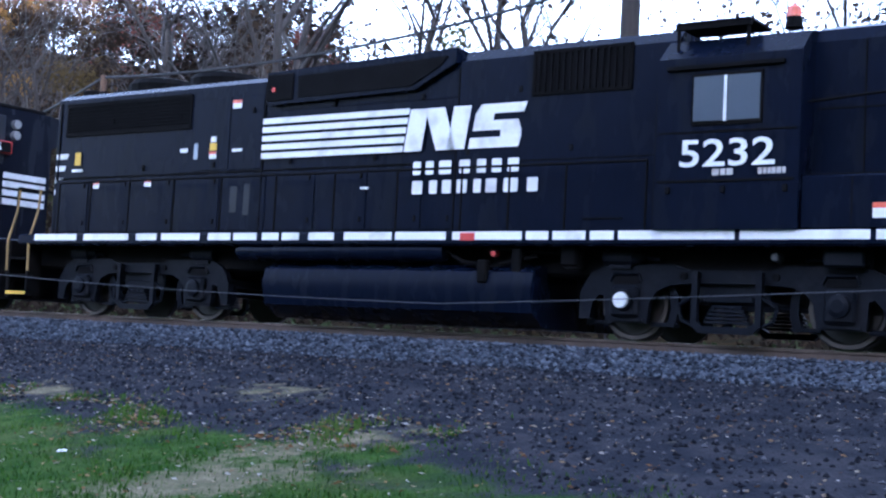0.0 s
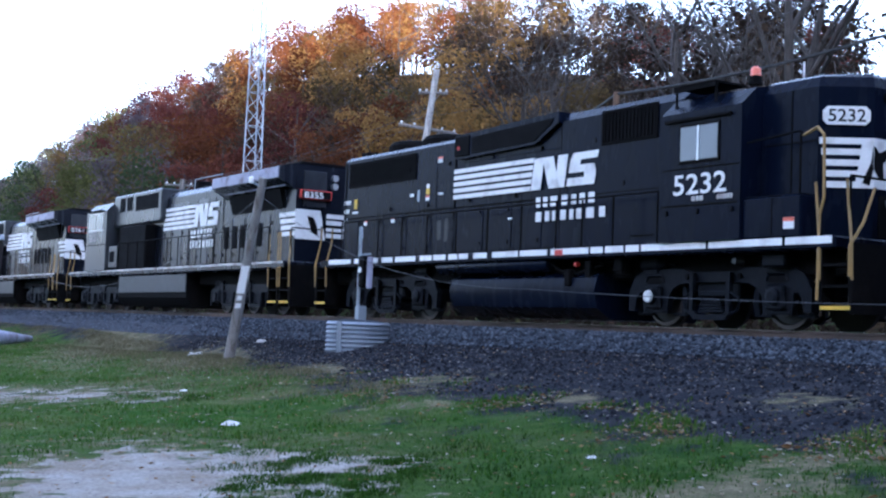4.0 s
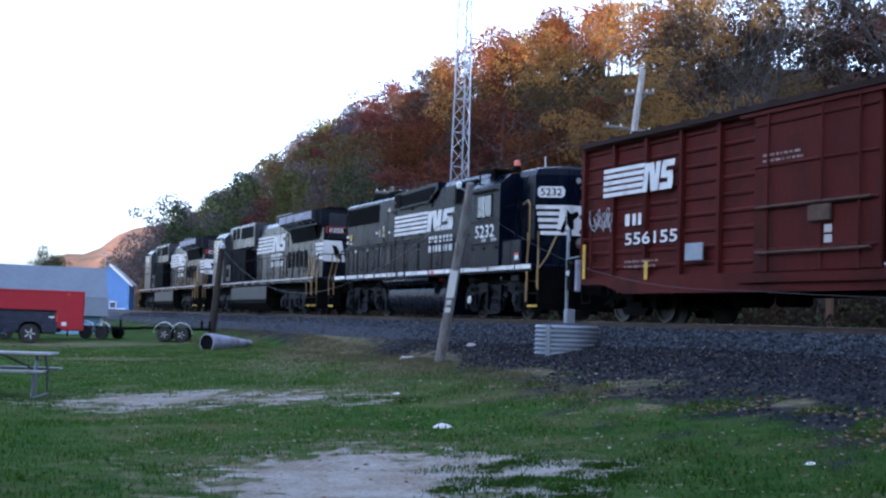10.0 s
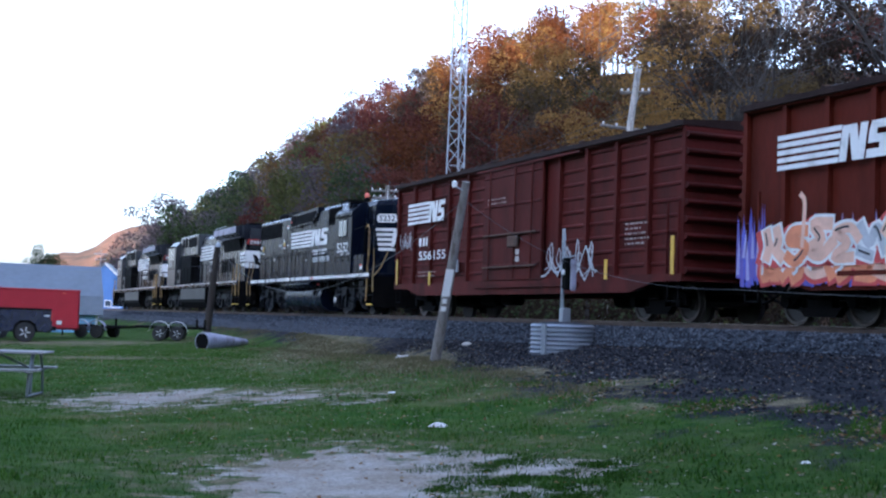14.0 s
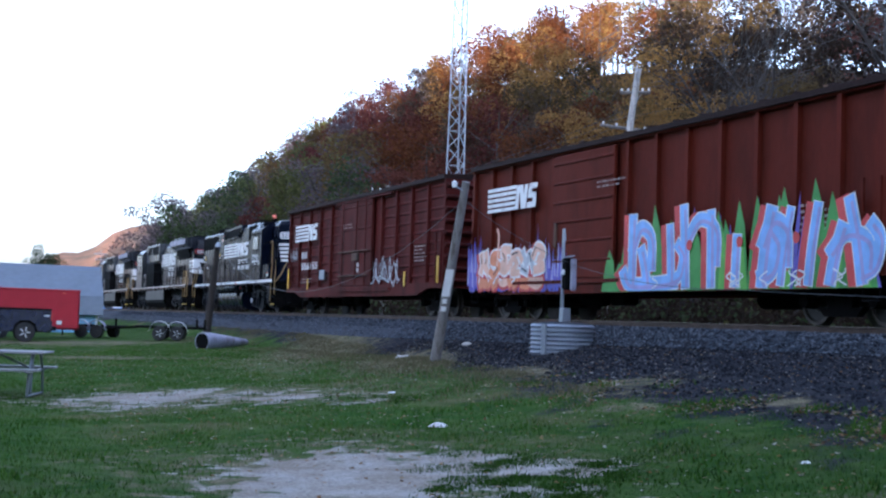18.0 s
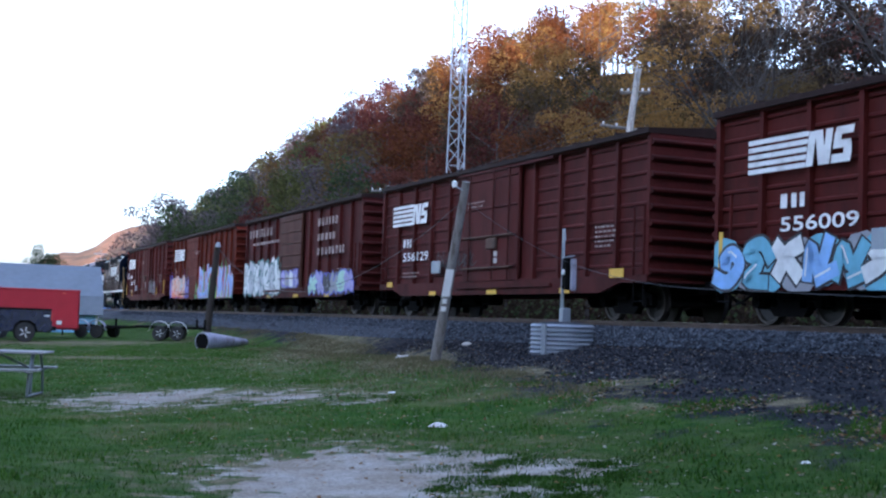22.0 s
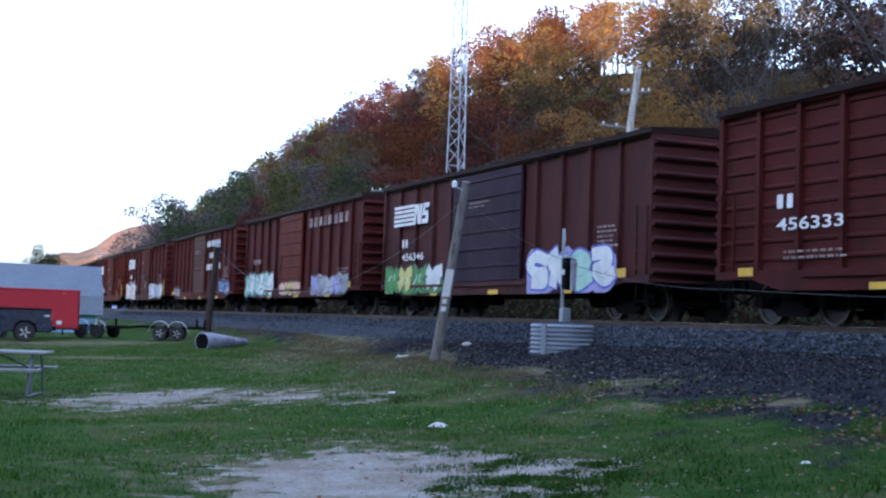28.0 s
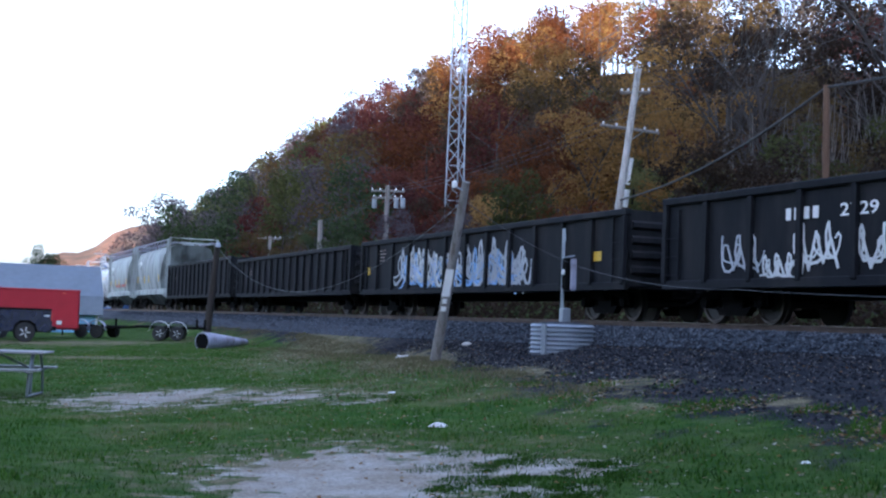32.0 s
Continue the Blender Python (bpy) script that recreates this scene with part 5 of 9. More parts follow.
    for k in (1, -1):
        end_steps(root, k * 8.35, k, 1.46, 1.3)
        pl = Mesh().box(k * 8.62 - 0.04, k * 8.62 + 0.04, -1.45, 1.45, 0.25, 1.3)
        part("pilot", pl, M["frame_black"], root)
        ends = Mesh().path([(k * 8.55, 1.4, 1.42), (k * 8.55, 1.4, 2.3), (k * 8.55, 0.5, 2.3), (k * 8.55, 0.5, 1.42)], 0.02).path([(k * 8.55, -1.4, 1.42), (k * 8.55, -1.4, 2.3), (k * 8.55, -0.5, 2.3), (k * 8.55, -0.5, 1.42)], 0.02)
        part("end_rail", ends, M["frame_black"], root)
    add_couplers(root, 8.5)
    return root


def six_axle_loco(num):
    b, d, gr = M["black_paled"], M["sheen_black"], M["grille"]
    H = 1.05
    root = thing("locomotive", Mesh().cbox(-10.3, 10.3, -1.5, 1.5, 1.26, 1.46, 0.03), b, "black six-axle diesel locomotive, sheen-paled sides, on the track", "locomotive", "train locomotives")
    part("long_hood", Mesh().prism_x([(-H, 1.46), (H, 1.46), (H, 3.85), (H - 0.2, 4.05), (-H + 0.2, 4.05), (-H, 3.85)], -9.95, 5.4), b, root, "black long hood, sky sheen in its colour")
    r = random.Random(int(num))
    # side doors between the cab and the radiator
    x = 0.45
    while x > -9.0:
        w = r.choice((0.62, 0.78, 0.92))
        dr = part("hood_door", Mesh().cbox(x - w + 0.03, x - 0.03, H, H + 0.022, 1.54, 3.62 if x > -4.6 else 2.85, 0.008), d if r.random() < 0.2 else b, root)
        for z in (1.72, 2.55, 3.3):
            if z < (3.5 if x > -4.6 else 2.8):
                part("latch", shared("clatch", lambda: Mesh().cbox(-0.03, 0.03, 0.02, 0.045, 0, 0.10, 0.008).data("latch", M["frame_black"])), None, dr, m=pose(x - 0.12, H, z))
        x -= w
    for i in range(5):
        part("vent", shared("cvent", lambda: Mesh().cbox(-0.16, 0.16, 0, 0.04, 1.95, 2.62, 0.01).data("vent", gr)), None, root, m=pose(-5.15 - i * 0.62, H + 0.01, 0))
    # overhanging radiator at the rear
    W = 1.55
    part("radiator_wing", Mesh().prism_x([(-H, 3.45), (H, 3.45), (W, 3.74), (W, 4.08), (H, 4.18), (-H, 4.18), (-W, 4.08), (-W, 3.74)], -9.9, -5.0), b, root, "wide radiator wing")
    # pale metal on edge and ledge stands for the sheen they catch
    part("wing_edge", Mesh().cbox(-9.85, -5.05, W, W + 0.03, 3.76, 4.06, 0.01), M["galv_rust"], root, "wing edge panel, sheen in its pale colour")
    part("lower_ledge", Mesh().cbox(-9.7, -5.3, H, 1.30, 3.56, 3.63, 0.01), M["galv_rust"], root, "ledge under the wing, sheen in its pale colour")
    part("radiator_grille", Mesh().prism_x([(H + 0.005, 2.98), (H + 0.05, 2.98), (H + 0.20, 3.52), (H + 0.005, 3.52)], -9.25, -5.6), gr, root, "dark radiator grille")
    part("roof_walk", Mesh().cbox(-9.9, -6.0, -0.9, 0.9, 4.18, 4.26, 0.02), M["frame_black"], root)
    part("antenna_rail", Mesh().path([(-1.0, 0.6, 4.05), (-1.0, 0.6, 4.45), (-3.4, 0.6, 4.45)], 0.02), M["galv"], root)
    # cab, door recess and electrical cabinets
    C = 1.55
    cab = part("cab", Mesh().prism_x([(-C, 1.46), (C, 1.46), (C, 3.70), (C - 0.30, 4.02), (-C + 0.30, 4.02), (-C, 3.70)], 5.45, 7.9), d, root, "grey-black crew cab, sky sheen in its colour")
    for a, c in ((5.85, 6.62), (6.72, 7.55)):
        fr = part("window_frame", Mesh().cbox(a - 0.05, c + 0.05, C, C + 0.015, 2.95, 3.66, 0.006), M["alu"], cab, "bright window frame")
        part("pane", Mesh().box(a, c, C + 0.015, C + 0.022, 3.0, 3.61), M["glass"], fr, "cab window pane")
    part("cab_seam", Mesh().box(5.47, 7.88, C, C + 0.012, 2.42, 2.45), M["frame_black"], cab)
    part("sun_visor", Mesh().box(5.7, 7.7, C, C + 0.16, 3.70, 3.73), M["frame_black"], cab)
    side_text(root, num, 7.45, 2.58, 0.28, C + 0.012, M["dull_white"], 0.95)
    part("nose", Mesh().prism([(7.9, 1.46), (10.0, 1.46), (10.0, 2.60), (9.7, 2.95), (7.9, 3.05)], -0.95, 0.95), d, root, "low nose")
    part("front_pane", Mesh().prism_x([(-1.3, 3.15), (1.3, 3.15), (1.2, 3.75), (-1.2, 3.75)], 7.9, 7.92), M["glass"], cab)
    # a flat dark plate stands for the shade inside the door recess
    part("door_recess", Mesh().box(4.2, 5.45, H, H + 0.02, 1.5, 3.6), gr, root, "dark plate for the shade of a door recess")
    part("side_box", Mesh().cbox(4.3, 5.3, 1.08, 1.46, 1.55, 2.35, 0.03), d, root)
    part("box_window", Mesh().box(4.6, 5.1, 1.46, 1.475, 1.75, 2.15), gr, root)
    part("equipment_cabinet", Mesh().cbox(1.4, 4.2, 1.0, 1.42, 1.46, 3.02, 0.03), gr, root, "dark electrical cabinet")
    part("upper_cabinet", Mesh().cbox(0.3, 5.45, -1.28, 1.28, 3.08, 4.22, 0.05), d, root, "upper cabinet, sky sheen in its pale colour")
    part("upper_grille", Mesh().cbox(0.6, 2.95, 1.28, 1.30, 3.55, 4.08, 0.008), gr, root, "dark intake grille")
    for x0 in (3.35, 4.15):
        part("upper_vent", Mesh().cbox(x0, x0 + 0.55, 1.28, 1.30, 3.60, 4.1, 0.008), gr, root)
    part("exhaust_outlet", Mesh().cbox(-0.4, 0.1, -0.25, 0.25, 4.0, 4.5, 0.03), M["frame_black"], root)
    for x in (-1.6, -3.2):
        part("roof_hatch", Mesh().cbox(x - 0.65, x + 0.65, -0.6, 0.6, 4.05, 4.16, 0.03), M["frame_black"], root)
    # markings
    stripes_logo(root, 0.45, 2.74, 4.9, 0.72, H + 0.05, M["white"])
    word_bars(root, -2.13, 2.40, 1.9, 0.24, 7, H + 0.05, M["white"])
    word_bars(root, -2.13, 2.06, 2.1, 0.24, 8, H + 0.05, M["white"])
    for i in range(4):
        part("end_stripe", Mesh().box(-9.96, -9.15 + 0.06 * i, H, H + 0.03, 2.18 + i * 0.18, 2.30 + i * 0.18), M["white"], root, "white end stripe")
        part("end_stripe", Mesh().box(-9.97, -9.955, -0.95, 0.10, 2.18 + i * 0.18, 2.30 + i * 0.18), M["white"], root, "white end stripe")
    part("end_panel", Mesh().prism_x([(0.12, 2.1), (H, 2.1), (H, 2.92), (0.3, 2.92)], -9.972, -9.955), M["white"], root, "white end panel")
    part("end_figure", Mesh().prism_x([(0.35, 2.2), (0.55, 2.3), (0.7, 2.75), (0.5, 2.7), (0.4, 2.5)], -9.985, -9.972), gr, root, "black figure shape")
    part("end_door", Mesh().cbox(-9.99, -9.955, 0.15, 0.85, 3.0, 4.0, 0.01), d, root)
    part("number_board", Mesh().cbox(-10.10, -9.99, 0.02, 0.98, 3.20, 3.46, 0.02), M["red"], root)
    part("board_face", Mesh().box(-10.103, -10.10, 0.06, 0.94, 3.225, 3.435), M["grille"], root)
    nb = side_text(root, num, 0, 0, 0.17, 0, M["white"], 0.6)
    nb.matrix_basis = Matrix(((0, 0, -1, -10.106), (-0.30, 0, 0, 0.88), (0, 0.24, 0, 3.24), (0, 0, 0, 1)))
    for z in (3.85, 3.62):
        part("rear_lamp", Mesh().lathe([(-10.05, 0.09), (-9.95, 0.1)], "x", 12, (0, -0.1, z)), M["alu"], root)
    part("sill_stripe", Mesh().box(-10.2, 10.2, 1.5, 1.508, 1.395, 1.45), M["dull_white"], root, "white sill stripe")
    handrail(root, [4.1 - i * 1.02 for i in range(14)], 1.46, 1.46, 2.42, M["frame_black"])
    for k in (1, -1):
        end_steps(root, k * 10.3, k, 1.46, 1.3)
        end_steps(root, k * 9.55, k, 1.46, 1.3) if k < 0 else None
        part("pilot", Mesh().box(k * 10.62 - 0.04, k * 10.62 + 0.04, -1.45, 1.45, 0.22, 1.35), M["frame_black"], root)
        part("end_rail", Mesh().path([(k * 10.5, 1.4, 1.46), (k * 10.5, 1.4, 2.35), (k * 10.5, 0.5, 2.35), (k * 10.5, 0.5, 1.46)], 0.02), M["frame_black"], root)
    part("underframe", Mesh().cbox(-10.2, 10.2, -1.02, 1.02, 0.86, 1.26, 0.03), M["frame_black"], root, "dark underframe")
    tank = part("fuel_tank", Mesh().prism_x([(-1.45, 0.45), (-1.2, 0.16), (1.2, 0.16), (1.45, 0.45), (1.45, 1.22), (-1.45, 1.22)], -2.95, 3.9), M["frame_black"], root, "fuel tank")
    part("tank_panel", Mesh().cbox(-2.9, 3.85, 1.45, 1.47, 0.62, 1.20, 0.01), M["tank_grey"], tank, "grey tank side")
    for x in (6.9, -6.9):
        add_loco_truck(root, x, 3, 4.1)
    add_couplers(root, 10.45)
    return root


# ---- other freight cars ----
def tank_car(spec, n):
    h = spec["half"]
    R0, zc = 1.42, spec.get("zc", 2.35)
    p = CARMATS["tank_white"]
    prof = [(-h + 0.45, 0.05)]
    for i in range(1, 7):
        a = math.pi / 2 * i / 6
        prof.append((-h + 1.15 - 0.70 * math.cos(a), R0 * math.sin(a) ** 0.8))
    prof += [(-x, r) for x, r in prof[::-1]]
    root = thing("tank_car", Mesh().lathe(prof, "x", 32, (0, 0, zc)), p, spec["label"], "tank car", "train of freight cars", smooth=True)
    for x in (-h + 1.2, h - 1.2):
        part("tank_band", Mesh().lathe([(x - 0.04, R0 + 0.012), (x + 0.04, R0 + 0.012)], "x", 32, (0, 0, zc)), p, root)
    part("grime_band", Mesh().lathe([(-0.12, R0 + 0.008), (0.12, R0 + 0.008)], "x", 32, (spec.get("band", h * 0.45), 0, zc)), M["galv_rust"], root, "grimy band round the tank")
    # dome platform with railing
    pf = spec.get("plat", 0.0)
    part("manway", Mesh().lathe([(zc + R0 - 0.05, 0.55), (zc + R0 + 0.30, 0.55), (zc + R0 + 0.36, 0.45)], "z", 20, (pf, 0, 0)), p, root, smooth=True)
    part("walkway", Mesh().box(pf - 1.3, pf + 1.3, 0.62, 1.25, zc + R0 - 0.16, zc + R0 - 0.12).box(pf - 1.3, pf + 1.3, -1.25, -0.62, zc + R0 - 0.16, zc + R0 - 0.12), M["galv"], root)
    rl = Mesh()
    z0, z1 = zc + R0 - 0.14, zc + R0 + 0.85
    for y in (-1.25, 1.25):
        for x in (pf - 1.3, pf - 0.45, pf + 0.45, pf + 1.3):
            rl.rod((x, y, z0), (x, y, z1), 0.025, n=6)
        for z in (z1, (z0 + z1) / 2):
            rl.rod((pf - 1.3, y, z), (pf + 1.3, y, z), 0.025, n=6)
    for x in (pf - 1.3, pf + 1.3):
        rl.rod((x, -1.25, z1), (x, 1.25, z1), 0.025, n=6)
    part("safety_railing", rl, M["trim_white"], root, "white safety railing")
    ld = ladder_data(zc + R0 - 0.75, 0.45)
    part("ladder", ld, M["trim_white"], root, m=pose(pf, 1.5, 0.62))
    # end platforms, sills
    part("side_sill", Mesh().cbox(-h, h, -0.35, 0.35, 0.70, 0.98, 0.03), p, root)
    for k in (-1, 1):
        part("end_platform", Mesh().box(k * (h - 1.5), k * h, -1.5, 1.5, 0.92, 1.0), p, root)
        er = Mesh().path([(k * (h - 0.05), 1.5, 0.98), (k * (h - 0.05), 1.5, 1.85), (k * (h - 1.1), 1.5, 1.85), (k * (h - 1.1), 1.5, 0.98)], 0.024)
        er.path([(k * (h - 0.05), -1.5, 0.98), (k * (h - 0.05), -1.5, 1.85), (k * (h - 0.05), 1.5, 1.85)], 0.024)
        part("end_railing", er, M["trim_white"], root, "white end railing")
        part("saddle", Mesh().prism_x([(-1.1, 0.98), (1.1, 0.98), (1.25, 1.75), (0.9, 1.3), (0, zc - R0), (-0.9, 1.3), (-1.25, 1.75)], k * (h - 2.0) - 0.25, k * (h - 2.0) + 0.25), p, root)
    part("running_board", Mesh().box(-h + 1.4, h - 1.4, 1.35, 1.52, 0.92, 0.98), p, root)
    part("belly_valve", Mesh().lathe([(0.45, 0.12), (zc - R0 + 0.1, 0.2)], "z", 12, (0.2, 0, 0)), M["frame_black"], root)
    for x in (-h + 1.7, h - 1.7):
        add_truck(root, x)
    add_couplers(root, h - 0.05)
    # markings follow the curve of the shell: short plates set against it
    def shell_plate(x, z, w, hh, mm, name, label=""):
        me = Mesh()
        a0, a1 = math.asin(max(-1, min(1, (z - zc) / R0))), math.asin(max(-1, min(1, (z + hh - zc) / R0)))
        k = 5
        vs = []
        for i in range(k + 1):
            a = a0 + (a1 - a0) * i / k
            for xx in (x + w / 2, x - w / 2):
                vs.append((xx, (R0 + 0.006) * math.cos(a), zc + (R0 + 0.006) * math.sin(a)))
        me.add(vs, [(2 * i, 2 * i + 1, 2 * i + 3, 2 * i + 2) for i in range(k)])
        part(name, me, mm, root, label)
    for i in range(8):
        shell_plate(h - 2.3 - i * 0.26, zc - 0.05, 0.16 if i != 4 else 0.02, 0.24, M["wire"], "lettering")
    for k in range(3):
        shell_plate(h - 2.6 - 0.1 * k, zc - 0.42 - k * 0.13, 1.2 - 0.2 * k, 0.05, M["galv_rust"], "stencil")
    shell_plate(-1.9, zc + 0.18, 0.75, 0.30, M["yellow"], "placard", "yellow placard")
    shell_plate(-4.3, zc - 0.15, 1.0, 0.55, M["galv"], "placard")
    for x in (h - 1.0, -h * 0.1 - 2.6, -h + 1.5):
        shell_plate(x, zc + 0.1, 0.08, 0.55, M["yellow"], "reflector", "yellow reflective strip")
    return root


def hopper_body(prof, h, top):
    """A rounded body whose ends slope inwards to the hoppers below."""
    n = len(prof)
    vs = []
    for k in (-1, 1):
        for y, z in prof:
            vs.append((k * (h - 2.9 + 1.75 * (z - 1.25) / (top - 1.25)), y, z))
    return Mesh().add(vs, [(i, (i + 1) % n, n + (i + 1) % n, n + i) for i in range(n)] + [tuple(range(n))[::-1], tuple(range(n, 2 * n))])


def hopper_car(spec, n):
    h = spec["half"]
    p = CARMATS["hopper_grey"]
    top, bot = 4.02, 0.95
    prof = [(-1.38, 1.25), (1.38, 1.25), (1.55, 1.9), (1.60, 2.7), (1.54, 3.3), (1.30, 3.82), (0.8, top), (-0.8, top), (-1.30, 3.82), (-1.54, 3.3), (-1.60, 2.7), (-1.55, 1.9)]
    root = thing("covered_hopper", hopper_body(prof, h, top), p, spec["label"], "hopper car", "train of freight cars", smooth=True)
    for k in (-1, 1):
        # end frame over the platform
        part("end_beam", Mesh().box(k * (h - 0.15) - 0.05, k * (h - 0.15) + 0.05, -1.5, 1.5, top + 0.02, top + 0.12), p, root)
        part("end_beam", Mesh().box(k * (h - 0.15) - 0.05, k * (h - 0.15) + 0.05, -1.5, 1.5, top + 0.32, top + 0.38), p, root)
        part("side_beam", Mesh().box(min(k * (h - 1.4), k * h), max(k * (h - 1.4), k * h), 1.40, 1.5, top - 0.12, top), p, root)
        part("brake_cylinder", Mesh().rod((k * (h - 0.6), 0.6, 1.25), (k * (h - 1.3), 0.6, 1.25), 0.2, n=12), M["frame_black"], root)
        for x, y in ((h - 0.15, 1.44), (h - 0.15, -1.44), (h - 0.75, 1.45)):
            part("corner_post", Mesh().box(k * x - 0.05, k * x + 0.05, y - 0.06, y + 0.06, bot, top + 0.36 if x > h - 0.5 else top), p, root)
        part("end_platform", Mesh().box(k * (h - 1.5), k * h, -1.5, 1.5, bot - 0.12, bot), p, root)
        part("ladder", ladder_data(3.3, 0.5), p, root, m=pose(k * (h - 0.45), 1.5, 1.0))
    part("side_sill", Mesh().cbox(-h, h, 1.40, 1.52, bot, 1.28, 0.02), p, root)
    part("side_sill", Mesh().cbox(-h, h, -1.52, -1.40, bot, 1.28, 0.02), p, root)
    part("centre_sill", Mesh().cbox(-h, h, -0.3, 0.3, 0.7, 1.0, 0.02), p, root)
    for i in range(3):
        x = -3.6 + i * 3.6
        part("hopper_bottom", Mesh().add([(x - 1.7, -1.35, 1.25), (x + 1.7, -1.35, 1.25), (x + 1.7, 1.35, 1.25), (x - 1.7, 1.35, 1.25), (x - 0.35, -0.5, 0.38), (x + 0.35, -0.5, 0.38), (x + 0.35, 0.5, 0.38), (x - 0.35, 0.5, 0.38)], [(0, 1, 5, 4), (1, 2, 6, 5), (2, 3, 7, 6), (3, 0, 4, 7), (4, 5, 6, 7), (3, 2, 1, 0)]), p, root)
    # roof walk with its side rail and hatches
    rw = Mesh().box(-h, h, 0.85, 1.25, top + 0.06, top + 0.10).box(-h, h, -1.35, -0.95, top + 0.10, top + 0.15)
    for i in range(12):
        x = -h + 0.3 + i * (2 * h - 0.6) / 11
        rw.rod((x, 1.38, top - 0.28), (x, 1.38, top + 0.30), 0.03, n=5)
    rw.box(-h, h, 1.36, 1.40, top + 0.27, top + 0.33)
    part("roof_walk", rw, M["galv_rust"], root, "grey roof walk grating")
    for i in range(5):
        part("hatch", Mesh().lathe([(top, 0.34), (top + 0.12, 0.34), (top + 0.15, 0.25)], "z", 14, (-5 + i * 2.5, 0, 0)), p, root)
    for x in (-h + 1.9, h - 1.9):
        add_truck(root, x)
    add_couplers(root, h - 0.05)
    y = 1.615
    word_bars(root, h - 3.0, 2.95, 1.0, 0.22, 4, y, M["white"])
    side_text(root, spec["num"], h - 3.0, 2.52, 0.24, y, M["wire"], 1.0)
    data_bars(root, h - 3.0, 2.15, 1.4, 2, y - 0.01, M["dull_white"], n)
    if spec.get("tag"):
        tag(root, 2.0, -0.8, 1.6, 1.9, "crimson", 1.52, 5, 0.05)
        tag(root, -1.2, -3.6, 1.6, 1.95, "crimson", 1.52, 8, 0.05)
    for x in (h - 2.2, h - 5.0, 0, -h + 3):
        part("reflector", Mesh().box(x - 0.05, x + 0.05, 1.56, 1.60, 1.75, 2.2), M["yellow"], root, "yellow reflective strip")
    return root


def gondola_car(spec, n):
    h, p = spec["half"], CARMATS["gondola"]
    top, bot = spec.get("top", 2.5), 0.72
    me = Mesh()
    w = 1.52
    me.box(-h, h, w - 0.06, w, bot, top).box(-h, h, -w, -w + 0.06, bot, top)
    me.box(-h, -h + 0.06, -w, w, bot, top).box(h - 0.06, h, -w, w, bot, top).box(-h, h, -w, w, bot, bot + 0.08)
    root = thing("gondola_car", me, p, spec["label"], "gondola car", "train of freight cars")
    part("top_chord", Mesh().cbox(-h - 0.03, h + 0.03, w - 0.08, w + 0.09, top - 0.12, top + 0.03, 0.02), p, root)
    part("top_chord", Mesh().cbox(-h - 0.03, h + 0.03, -w - 0.09, -w + 0.08, top - 0.12, top + 0.03, 0.02), p, root)
    part("side_sill", Mesh().cbox(-h, h, w - 0.05, w + 0.07, bot - 0.05, bot + 0.14, 0.02), p, root)
    k = spec.get("posts", 14)
    pd = shared("gpost%.2f" % top, lambda: Mesh().prism_x([(0, bot), (0.11, bot + 0.1), (0.09, top - 0.12), (0, top - 0.08)], -0.06, 0.06).data("side_post", p))
    for i in range(k):
        x = -h + 0.08 + i * (2 * h - 0.16) / (k - 1)
        part("side_post", pd, None, root, m=pose(x, w, 0))
        part("side_post", pd, None, root, m=pose(x, -w, 0, 0, 0, 180))
    for s in (1, -1):
        er = Mesh()
        for i in range(4):
            z = bot + 0.3 + i * (top - bot - 0.4) / 4
            er.prism([(s * h, z), (s * (h + 0.08), z + 0.05), (s * (h + 0.08), z + 0.15), (s * h, z + 0.2)], -w + 0.1, w - 0.1)
        part("end_rib", er, p, root)
        part("ladder", ladder_data(1.5), p, root, m=pose(s * (h - 0.35), w + 0.02, bot + 0.1))
    part("underframe", Mesh().cbox(-h, h, -0.3, 0.3, 0.5, bot, 0.03), M["frame_black"], root)
    for x in (-h + 1.75, h - 1.75):
        add_truck(root, x)
    add_couplers(root, h - 0.02)
    decorate(root, spec, w + 0.012, n)
    return root
# ---- the freight cars, in their order ----
LOGO = (7.08, 2.82, 2.85, 0.62)
Y4 = ((7.9, 0.98, 0.12, 0.8), (5.2, 0.92, 0.12, 0.4), (-5.2, 0.92, 0.12, 0.45), (-7.9, 0.98, 0.12, 0.8))
YLOW = ((7.2, 0.9, 0.45, 0.16), (3.6, 0.62, 0.5, 0.12), (-0.5, 0.62, 0.6, 0.12), (-4.6, 0.62, 0.5, 0.12), (-7.0, 0.95, 0.6, 0.2))
DATA = ((6.1, 1.30, 1.6, 2), (-6.0, 2.1, 1.0, 5), (1.2, 3.15, 1.3, 2))


def southern(paint, seed, **more):
    """A boxcar with a long word beside the door."""
    s = dict(paint=paint, posts=14, door=3.2, door_x=0.6, door_paint="tan_door", ribs=6, post_w=0.10, white="faded_white", yellow=YLOW, data=((6.2, 1.25, 1.6, 2), (-5.8, 1.6, 1.2, 4)), bars=((-2.0, 3.25, 4.0, 0.36, 8),))
    s.update(more)
    return s


def plug(paint, num, **more):
    """A boxcar with a plug door, a striped mark and panelled sides."""
    s = dict(paint=paint, posts=13, panels=True, door=3.45, door_x=-0.25, door_kind="plug", ribs=4, logo=LOGO, bars=((6.1, 2.12, 0.75, 0.26, 3),), text=((num, 6.12, 1.70, 0.26, 2.1),), yellow=Y4, data=DATA, plates=((3.4, 1.27, 0.62, 0.36),))
    s.update(more)
    return s


